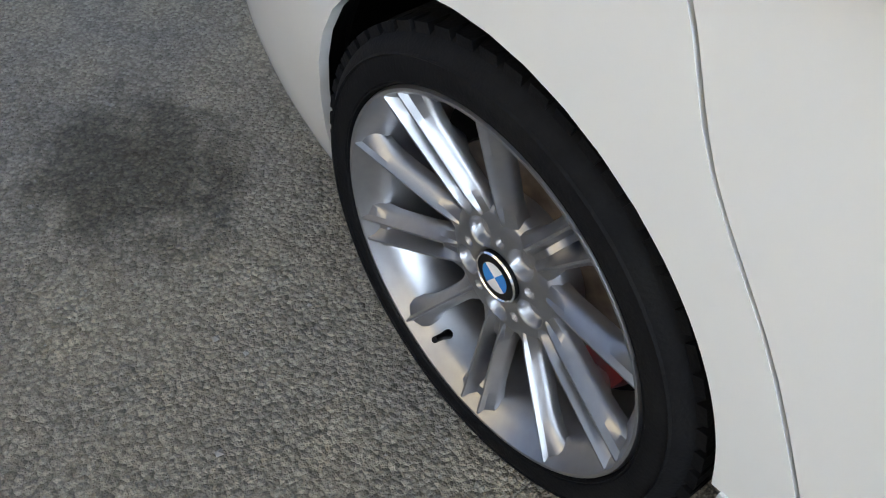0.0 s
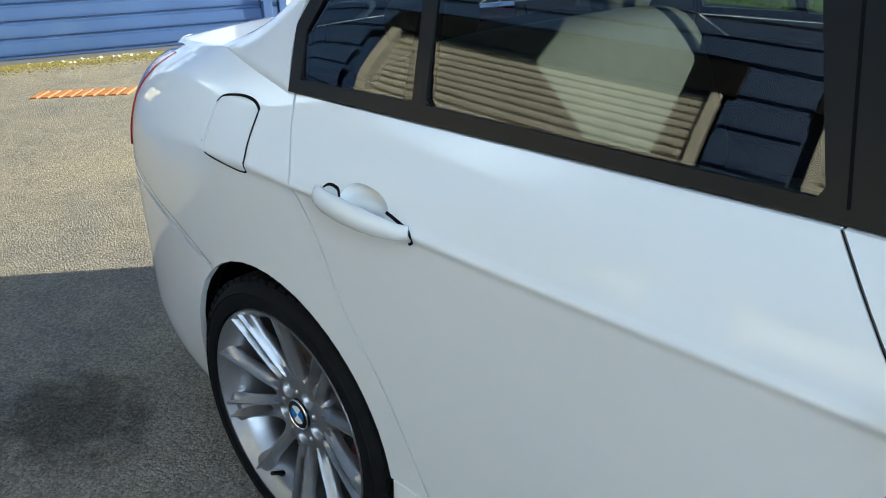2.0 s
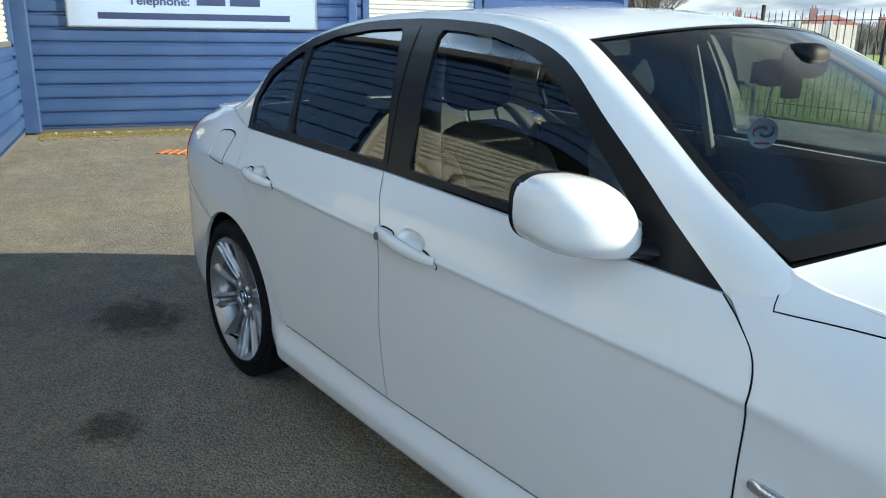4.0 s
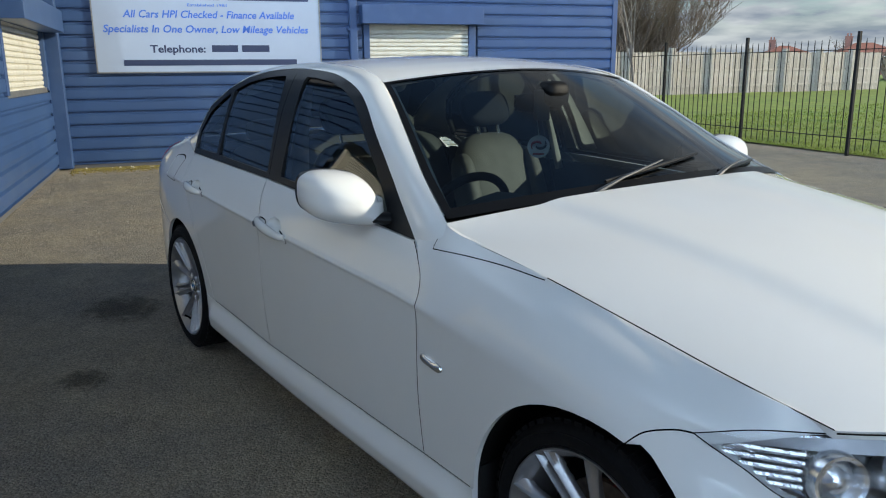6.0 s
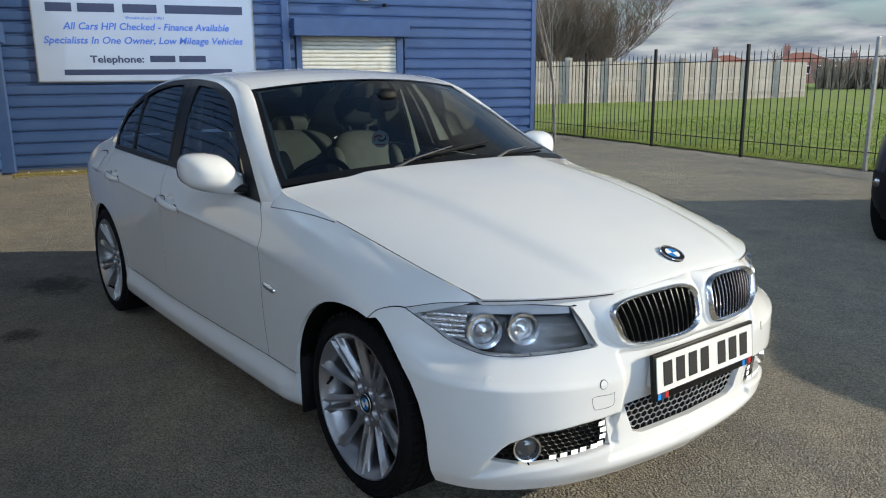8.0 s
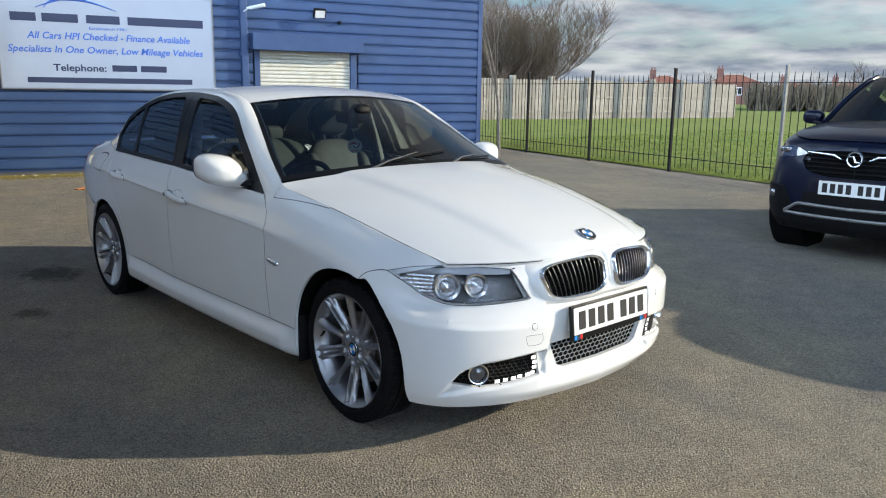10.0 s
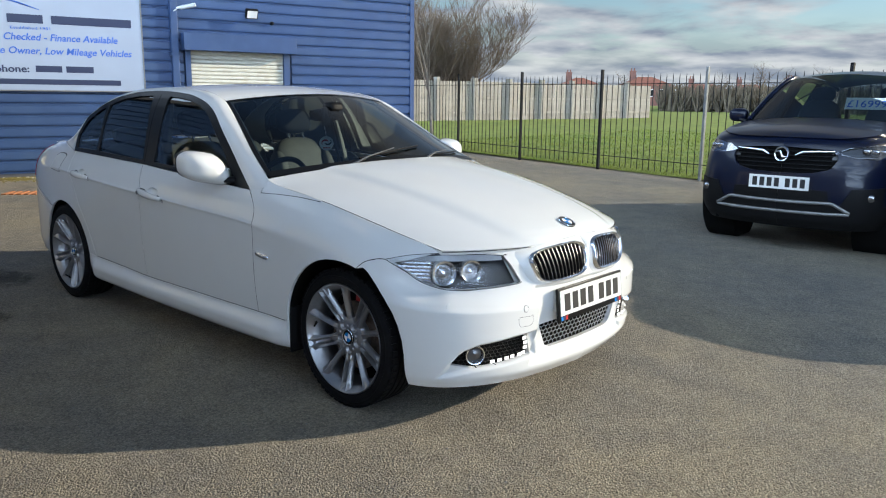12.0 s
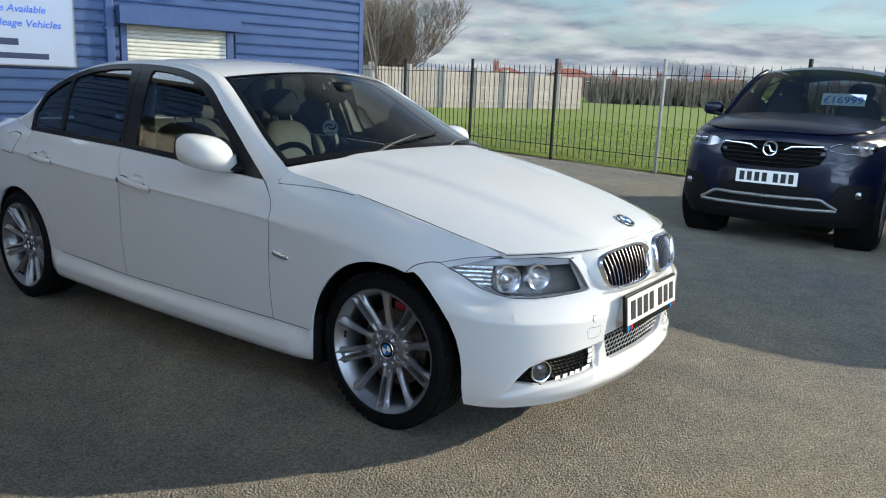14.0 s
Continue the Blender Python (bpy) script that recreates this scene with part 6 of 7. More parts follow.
def wiper(a0, b0, a1, b1, pivot):
    w = new("wiper")
    w.parent = car
    bm = bmesh.new()
    tube(bm, [ws_pt(a0 + (a1 - a0) * i / 10, b0 + (b1 - b0) * i / 10, .010) for i in range(11)], .0062, 6, squash=.9)
    part("blade", bm, SATIN, w, "black wiper blade")
    mid = ws_pt((a0 + a1) / 2, (b0 + b1) / 2, .030)
    bm = bmesh.new()
    tube(bm, [ws_pt(*pivot, .010), ws_pt(pivot[0] * .7 + .3 * (a0 + a1) / 2, pivot[1] * .7 + .3 * (b0 + b1) / 2, .034), mid], [.011, .0065, .004], 8, squash=.6)
    part("arm", bm, WIPER, w, "grey metal wiper arm")


wiper(-.36, .945, .32, .865, (-.44, 1.0))
wiper(.30, .965, .86, .905, (.24, 1.0))


# ---- wheels ----
def wheel_meshes():
    """A wheel about the origin, outer face towards -y."""
    w = thing("wheel", "", "")
    bm = bmesh.new()
    prof = [(.236, .10), (.242, -.070), (.2520, -.090), (.259, -.1005), (.272, -.1035), (.290, -.100), (.303, -.090), (.3115, -.074), (.3150, -.060)]
    for y in (-.045, -.012, .022, .055):
        prof += [(.3175, y - .012), (.3178, y - .005), (.3105, y - .0035), (.3105, y + .0035), (.3178, y + .005)]
    prof += [(.316, .085), (.308, .105), (.28, .115), (.24, .11)]
    lathe(bm, prof, 96, "y")
    bmesh.ops.recalc_face_normals(bm, faces=bm.faces[:])
    ty = part("tyre", bm, RUBBER, w, "low profile black tyre")
    # shoulder tread blocks
    bm = bmesh.new()
    for k in range(60):
        m = pose(0, 0, 0, 0, 360 * k / 60, 0)
        box(bm, -.0115, .0115, -.086, -.058, .304, .3165, m @ pose(0, 0, 0, 0, 0, 0))
    part("tread_block", bm, RUBBER, ty, smooth=False)
    bm = bmesh.new()
    lathe(bm, [(.2535, -.0940), (.2555, -.0995), (.2575, -.0985)], 96, "y")
    lathe(bm, [(.286, -.1010), (.288, -.1032), (.290, -.1005)], 96, "y")
    part("sidewall_rib", bm, RUBBER, ty)
    bm = bmesh.new()
    lathe(bm, [(.2500, -.076), (.2525, -.092), (.2500, -.0990), (.2462, -.0985), (.2425, -.093), (.2340, -.078), (.2225, -.066), (.2170, .0), (.216, .10)], 96, "y")
    bmesh.ops.recalc_face_normals(bm, faces=bm.faces[:])
    rim = part("rim", bm, ALLOY, w, "silver alloy wheel rim")

    def spoke(ang, twin):
        """One arm from the hub to the rim: a thin crest (or two, with a channel between) on a web whose flanks fall away steeply."""
        m = pose(0, 0, 0, 0, ang, 0)
        bm = bmesh.new()
        rows = []
        n = 34
        r0 = .080
        for i in range(n + 1):
            t = i / n
            r = r0 + (.2440 - r0) * t
            y = -.0545 - .0385 * t
            root = max(0.0, 1 - (r - r0) / .052) ** 2
            flare = max(0.0, (t - .62) / .38) ** 2
            rise = .0045 * min(1, t * 5) ** 0.5
            if twin:
                a = .0125 + .0045 * t
                e = a + .0105 + .0115 * root + .012 * flare
                slot = max(0.0, 1 - abs(r - .168) / .050) ** 0.6
                dip = .002 + .010 * min(1.0, t * 3) + .034 * slot
                half = [(0.0, dip), (a * .30, dip), (a - .0048, .0045 * min(1, t * 4)), (a - .0016, -rise), (a + .0016, -rise), (a + .0040, .0040 - .003 * root), (e - .0020, .0105 - .008 * root), (e + .0008, .0160 - .006 * root), (e + .0008, .026)]
            else:
                e = .0125 + .0130 * root + .0200 * flare
                half = [(0.0, -rise), (.0014, -rise * .9), (.0038, .0030 - .002 * root), (e * .60 + .001, .0080 - .006 * root), (e - .001, .0125 - .009 * root + .006 * flare), (e + .0010, .0180 - .008 * root + .006 * flare), (e + .0010, .027)]
            prof = [(-p, d) for p, d in reversed(half[1:])] + half
            rows.append([m @ Vector((p, y + d, math.sqrt(max(r * r - p * p, 1e-6)))) for p, d in prof])
        grid_mesh(bm, rows)
        bmesh.ops.recalc_face_normals(bm, faces=bm.faces[:])
        part("spoke", bm, ALLOY, rim, sharp=30)

    for k in range(5):
        spoke(72 * k, True)
        spoke(72 * k + 36, False)
    # hub face with five shallow bolt wells and small dimples between them
    bm = bmesh.new()
    rows = []
    for j in range(27):
        r = .0345 + (.0980 - .0345) * j / 26
        base = float(np.interp(r, [.0345, .038, .046, .060, .078, .088, .098], [-.0540, -.0575, -.0585, -.0575, -.0555, -.0520, -.0400]))
        row = []
        for i in range(241):
            a = 2 * math.pi * i / 240
            y = base
            for k in range(10):
                ak = 2 * math.pi * k / 10
                rc, rad, deep = (.0590, .0205, .015) if k % 2 == 0 else (.0560, .0070, .006)
                d = math.hypot(r * math.sin(a) - rc * math.sin(ak), r * math.cos(a) - rc * math.cos(ak))
                f = min(1.0, max(0.0, (rad - d) / (rad * .34)))
                y += deep * f * f * (3 - 2 * f)
            row.append((r * math.sin(a), y, r * math.cos(a)))
        rows.append(row)
    rows.append([(x * 1.0, .03, z * 1.0) for x, _, z in rows[-1]])
    grid_mesh(bm, rows)
    bmesh.ops.remove_doubles(bm, verts=bm.verts[:], dist=1e-6)
    bmesh.ops.recalc_face_normals(bm, faces=bm.faces[:])
    part("hub", bm, ALLOY, rim, sharp=50)
    for k in range(5):
        m = pose(0, 0, 0, 0, 72 * k, 0)
        bm = bmesh.new()
        lathe(bm, [(.0005, -0.0445), (.0085, -0.0445), (.0110, -0.0432), (.0115, -0.0340)], 20, "y", m=m @ Matrix.Translation((0, 0, .060)))
        bmesh.ops.recalc_face_normals(bm, faces=bm.faces[:])
        part("wheel_bolt", bm, ALLOY, rim)
    bm = bmesh.new()
    lathe(bm, [(.0005, -0.0620), (.033, -0.0615), (.0345, -0.0570), (.0345, -0.0330)], 40, "y")
    bmesh.ops.recalc_face_normals(bm, faces=bm.faces[:])
    cap = part("centre_cap", bm, SATIN, rim, "round centre cap with blue and white quarters")
    bm = bmesh.new()
    lathe(bm, [(.0315, -0.0614), (.0330, -0.0632), (.0348, -0.0610)], 40, "y")
    bmesh.ops.recalc_face_normals(bm, faces=bm.faces[:])
    part("ring", bm, CHROME, w)
    for k in range(4):
        bm = bmesh.new()
        vs = [bm.verts.new((0, -.0626, 0))] + [bm.verts.new((.0215 * math.cos(a), -.0626, .0215 * math.sin(a))) for a in (math.pi / 2 * (k + i / 8) + .3 for i in range(9))]
        for i in range(1, 9):
            bm.faces.new((vs[0], vs[i], vs[i + 1]))
        o = part("quarter", bm, BLUE_BADGE if k % 2 else WHITE_PLASTIC, w, "blue and white quarter")
    bm = bmesh.new()
    m = pose(0, 0, 0, 0, -120, 0)
    tube(bm, [m @ Vector((0, -.062, .222)), m @ Vector((0, -.078, .206)), m @ Vector((0, -.096, .192))], [.0075, .005, .0048], 10)
    part("valve", bm, BLACK_PLASTIC, rim, "black tyre valve")
    bm = bmesh.new()
    lathe(bm, [(.07, -.012), (.155, -.012), (.157, -.004), (.155, .006), (.07, .006)], 64, "y")
    bmesh.ops.recalc_face_normals(bm, faces=bm.faces[:])
    part("brake_disc", bm, STEEL_DISC, w, "worn steel brake disc")
    bm = bmesh.new()
    lathe(bm, [(.0005, -.020), (.075, -.020), (.078, .02)], 40, "y")
    # wide black ring darkens the spoke gaps, standing in for shade in the barrel
    lathe(bm, [(.10, .025), (.212, .03), (.212, .09)], 48, "y")
    part("brake_shield", bm, GAP, w, "black brake back plate, widened to stand in for shade between the spokes")
    return w


def place_wheels():
    w = wheel_meshes()
    kids = [c for c in w.children]

    def clone(src, parent, name):
        o = src.copy()
        scene.collection.objects.link(o)
        o.parent = parent
        for ch in src.children:
            clone(ch, o, ch.name)
        return o
    spec = [(RW - .011, -.795, -36, 0, 104), (FW, -.752, 36, 0, 12), (RW, .776, 40, 180, 96), (FW, .752, 10, 180, -35)]
    for x, y, spin, flip, cal in spec:
        ho = new("wheel")
        ho.parent = car
        ho["label"] = "silver multi spoke alloy wheel with a black tyre"
        ho.matrix_local = pose(x, y, WZ, 0, 0, flip) @ pose(0, 0, 0, 0, spin, 0)
        for c in kids:
            clone(c, ho, c.name)
        # caliper stays with the axle; the front ones sit deeper
        inset = .026 if x == FW else 0.0
        bm = bmesh.new()
        m = pose(x, y, WZ, 0, 0, flip) @ pose(0, 0, 0, 0, cal * (1 if not flip else -1), 0)
        rows = []
        for i in range(9):
            a = radians(-17 + 34 * i / 8)
            rows.append([m @ Vector((r * math.sin(a), yy, r * math.cos(a))) for r, yy in ((.126, .030), (.126, -.014 + inset), (.150, -.026 + inset), (.182, -.020 + inset), (.190, inset), (.192, .06))])
        grid_mesh(bm, rows)
        bmesh.ops.recalc_face_normals(bm, faces=bm.faces[:])
        part("caliper", bm, RED_CAL, car, "red brake caliper")
    for o in list(w.children_recursive) + [w]:
        bpy.data.objects.remove(o)


place_wheels()


def wheel_well(c):
    bm = bmesh.new()
    A = arch(c, 184, -4, 30, .003)
    cx = c[0]
    rows = []
    for x, z in A:
        rows.append([(x, B.pt(x if x < 1.6 else B.at(x, .86), max(z, .2), -.016).y, z), (cx + (x - cx) * 1.05, -.80, WZ + (z - WZ) * 1.05), (cx + (x - cx) * 1.05, -.56, WZ + (z - WZ) * 1.05), (cx, -.55, WZ)])
    grid_mesh(bm, rows)
    bmesh.ops.recalc_face_normals(bm, faces=bm.faces[:])
    return bm


both("wheel_liner", lambda: wheel_well(RA), GAP, car, "black wheel arch liner")
both("wheel_liner", lambda: wheel_well(FA), GAP, car, "black wheel arch liner")


def mud_flap():
    bm = bmesh.new()
    box(bm, 1.030, 1.044, -.872, -.70, .18, .40, bevel=.004)
    return bm


both("mud_flap", mud_flap, BLACK_PLASTIC, car, "black mud flap")


def underbody():
    bm = bmesh.new()
    box(bm, -1.0, 1.0, -.80, .80, .20, .30)
    box(bm, -2.2, -1.0, -.54, .54, .24, .5)
    box(bm, 1.0, 1.95, -.54, .54, .20, .5)
    return bm


part("underbody", underbody(), GAP, car, "dark underbody", smooth=False)


# ---- cabin of the saloon ----
def cushion(bm, c, sx, sy, sz, m=None, p=3.2, n=14):
    """A soft block."""
    rows = []
    for i in range(n + 1):
        a = math.pi * i / n - math.pi / 2
        ca, sa = math.cos(a), math.sin(a)
        row = []
        for j in range(2 * n + 1):
            b = 2 * math.pi * j / (2 * n)
            f = lambda v: math.copysign(abs(v) ** (2 / p), v)
            q = Vector((sx * f(ca) * f(math.cos(b)), sy * f(ca) * f(math.sin(b)), sz * f(sa)))
            q = (m @ q if m is not None else q) + Vector(c)
            row.append(q)
        rows.append(row)
    grid_mesh(bm, rows)
    bmesh.ops.remove_doubles(bm, verts=bm.verts[:], dist=1e-5)
    bmesh.ops.recalc_face_normals(bm, faces=bm.faces[:])
    return bm


def front_seat(y):
    s = new("front_seat")
    s.parent = car
    s["label"] = "grey leather front seat with a dark head restraint"
    back = pose(0, 0, 0, 0, -20, 0)
    part("cushion", cushion(bmesh.new(), (-.02, y, .46), .27, .245, .075), SEAT, s)
    for dy in (-.22, .22):
        part("cushion_bolster", cushion(bmesh.new(), (-.02, y + dy, .49), .25, .045, .075), SEAT, s)
    bk = part("backrest", cushion(bmesh.new(), (-.42, y, .77), .065, .225, .33, back), SEAT, s)
    for dy in (-.20, .20):
        part("side_bolster", cushion(bmesh.new(), (-.385, y + dy, .74), .075, .045, .27, back), SEAT, bk)
    part("head_restraint", cushion(bmesh.new(), (-.545, y, 1.195), .05, .135, .085, back), SEAT_DARK, s, "dark head restraint")
    for dy in (-.06, .06):
        bm = bmesh.new()
        tube(bm, [(-.50, y + dy, 1.06), (-.535, y + dy, 1.15)], .007, 8)
        part("restraint_post", bm, CHROME, s)


front_seat(-.37)
front_seat(.37)


def rear_bench():
    s = new("rear_bench")
    s.parent = car
    s["label"] = "grey leather rear bench"
    part("cushion", cushion(bmesh.new(), (-.95, 0, .50), .27, .66, .09, p=5), SEAT, s)
    part("backrest", cushion(bmesh.new(), (-1.28, 0, .78), .08, .66, .28, pose(0, 0, 0, 0, -22, 0), p=5), SEAT, s)
    for y in (-.38, .38):
        part("head_restraint", cushion(bmesh.new(), (-1.42, y, 1.08), .045, .13, .06), SEAT, s)


rear_bench()


def cabin_shell():
    bm = bmesh.new()
    box(bm, -1.75, .95, -.74, .74, .30, .33)
    part("cabin_floor", bm, CABIN, car, smooth=False)
    for sg in (-1, 1):
        bm = bmesh.new()
        box(bm, -1.35, .75, .735 * sg - .012, .735 * sg + .012, .33, .935, bevel=.008)
        part("door_card", bm, CABIN, car)
        bm = bmesh.new()
        tube(bm, [(-.43, .615 * sg, 1.32), (-.40, .665 * sg, 1.12), (-.36, .70 * sg, .90)], [.028, .032, .04], 8, squash=.5)
        part("pillar_cover", bm, LINING, car, "pale pillar cover")
        bm = bmesh.new()
        tube(bm, [(-.47, .64 * sg, 1.24), (-.42, .66 * sg, 1.0), (-.36, .69 * sg, .72)], .022, 6, squash=.15)
        part("seat_belt", bm, GREY_PLASTIC, car)
        bm = bmesh.new()
        tube(bm, [(.13, .565 * sg, 1.31), (.34, .625 * sg, 1.19), (.58, .70 * sg, 1.05), (.72, .74 * sg, .97)], .022, 8)
        part("pillar_cover", bm, LINING, car, "pale windscreen pillar cover")
    bm = bmesh.new()
    box(bm, -1.80, -1.36, -.62, .62, .985, 1.0, bevel=.004)
    part("parcel_shelf", bm, CABIN, car)
    bm = bmesh.new()
    box(bm, -1.80, -1.70, -.62, .62, .30, .985)
    part("rear_bulkhead", bm, CABIN, car, smooth=False)
    part("roof_lining", cross_surface([(e[0], e[1] - .015, e[2] - .022) for e in ROOF_E], [(e[0], 0, roof_c(e[0]) - .028) for e in ROOF_E], 20), LINING, car, "pale roof lining")
    # dashboard
    bm = bmesh.new()
    rows = []
    for j in range(21):
        y = -.74 + 1.48 * j / 20
        k = 1 - (y / .74) ** 2
        hood = .062 * math.exp(-((y + .37) / .17) ** 2)
        xf = .76 + .13 * k
        rows.append([(.36, y, .40), (.34, y, .62), (.37, y, .80), (.42, y, .885 + hood * .8), (.48, y, .925 + hood), (.58, y, .935 + hood * .5), (.68, y, .95), (xf, y, .965)])
    grid_mesh(bm, rows)
    bmesh.ops.recalc_face_normals(bm, faces=bm.faces[:])
    part("dashboard", bm, DASH, car, "dashboard, greyed for the sky reflected in the windscreen")
    bm = bmesh.new()
    box(bm, -.35, .40, -.10, .10, .33, .58, bevel=.02)
    part("centre_console", bm, CABIN, car)
    st = new("steering_wheel")
    st.parent = car
    st["label"] = "black three spoke steering wheel"
    m = Matrix.Translation((.295, -.37, .86)) @ pose(0, 0, 0, 0, -66, 0)
    bm = bmesh.new()
    tube(bm, [m @ Vector((.182 * math.cos(a), .182 * math.sin(a), 0)) for a in (2 * math.pi * i / 40 for i in range(41))], .0155, 10, cap=False)
    part("rim", bm, BLACK_PLASTIC, st)
    part("hub", cushion(bmesh.new(), m @ Vector((0, 0, -.02)), .07, .075, .03, pose(0, 0, 0, 0, -66, 0)), BLACK_PLASTIC, st)
    for a in (0, 180, 270):
        bm = bmesh.new()
        d = Vector((math.sin(radians(a)), math.cos(radians(a)), 0))
        tube(bm, [m @ (d * .05), m @ (d * .178)], [.022, .014], 8, squash=.4)
        part("spoke", bm, GREY_PLASTIC, st)
    bm = bmesh.new()
    tube(bm, [m @ Vector((0, 0, -.03)), m @ Vector((0, 0, -.22))], .04, 10)
    part("column", bm, BLACK_PLASTIC, st)
    mi = new("interior_mirror")
    mi.parent = car
    mi["label"] = "black interior mirror"
    part("housing", cushion(bmesh.new(), (.285, -.02, 1.262), .018, .115, .036), BLACK_PLASTIC, mi)
    bm = bmesh.new()
    box(bm, .262, .2655, -.120, .080, 1.235, 1.290)
    part("glass", bm, CHROME, mi)
    part("sensor_pod", cushion(bmesh.new(), (.345, -.01, 1.295), .05, .055, .045), BLACK_PLASTIC, mi)
    bm = bmesh.new()
    box(bm, .33, .36, -.09, -.03, 1.20, 1.31, bevel=.008)
    part("tax_holder", bm, GREY_PLASTIC, mi)


cabin_shell()


def hanging_tag():
    t = thing("hanging_tag", "round white card tag with a red and dark swirl", "tag")
    c = Vector((.232, .030, 1.092))
    f = Vector((.80, -.60, 0)).to_track_quat("X", "Z").to_matrix().to_4x4()
    m = Matrix.Translation(c) @ f
    bm = bmesh.new()
    lathe(bm, [(.0004, .0012), (.043, .0012), (.043, -.0012), (.0004, -.0012)], 36, "x", m=m)
    bmesh.ops.recalc_face_normals(bm, faces=bm.faces[:])
    part("card", bm, WHITE_PLASTIC, t, smooth=False)
    for k, (mt, a0) in enumerate(((RED_CAL, 0.3), (INK, 3.44))):
        bm = bmesh.new()
        pts, rad = [], []
        for i in range(16):
            a = a0 + i / 15 * 3.6
            r = .008 + .020 * i / 15
            pts.append(m @ Vector((.0022, r * math.cos(a) * 1.15, .006 + r * math.sin(a) * .8)))
            rad.append(.0012 + .0042 * math.sin(math.pi * i / 15))
        tube(bm, pts, rad, 6)
        part("swirl", bm, mt, t)
    bm = bmesh.new()
    box(bm, .0014, .0022, -.022, .022, -.031, -.025, m)
    part("word_bar", bm, RED_CAL, t, smooth=False)
    bm = bmesh.new()
    tube(bm, [c + Vector((0, 0, .043)), (.25, .005, 1.18), (.275, -.02, 1.258)], .0020, 5)
    part("string", bm, WHITE_PLASTIC, t)


hanging_tag()


# ---- dark crossover parked beyond ----
COUT = [(-2.08, 0), (-2.07, .45), (-1.98, .72), (-1.75, .84), (-1.2, .895), (-.5, .905), (.3, .905), (1.0, .900), (1.45, .885), (1.72, .83), (1.90, .725), (2.01, .56), (2.07, .36), (2.10, .15), (2.105, 0)]
CSEC = [
    ((-2.08, 0), [(.25, .12), (.35, .05), (.50, .0), (.65, .0), (.80, .03), (.88, .04), (.95, .05), (1.0, .06), (1.08, .10)]),
    ((-1.75, .84), [(.25, .08), (.34, .03), (.50, .0), (.65, .0), (.82, .0), (.90, .005), (.96, .02), (1.02, .04), (1.10, .10)]),
    ((-.5, .905), [(.22, .08), (.30, .03), (.42, .015), (.58, .02), (.80, .0), (.86, .004), (.92, .02), (.98, .045), (1.06, .085)]),
    ((1.0, .90), [(.22, .08), (.30, .03), (.42, .015), (.58, .012), (.80, .0), (.86, .006), (.92, .022), (.98, .055), (1.05, .12)]),
    ((1.45, .885), [(.24, .06), (.32, .02), (.44, .0), (.60, .0), (.78, .004), (.86, .015), (.92, .04), (.98, .085), (1.03, .16)]),
    ((1.72, .83), [(.25, .08), (.32, .03), (.44, .0), (.58, .0), (.70, .01), (.80, .03), (.88, .06), (.96, .10), (1.01, .20)]),
    ((2.01, .56), [(.22, .12), (.30, .05), (.42, .015), (.55, .0), (.66, .005), (.76, .02), (.86, .05), (.95, .09), (1.0, .17)]),
    ((2.105, 0), [(.22, .12), (.30, .05), (.42, .02), (.54, .0), (.66, .0), (.76, .012), (.86, .03), (.95, .06), (1.0, .13)]),
]
C = Body(COUT, CSEC)
CU = float(C.u[-1])
cu_ = lambda x, y: C.at(x, y)
CARCH = lambda cx: [(cx + .375 * math.cos(a), .335 + .385 * math.sin(a)) for a in (2 * math.pi * i / 40 for i in range(40))]


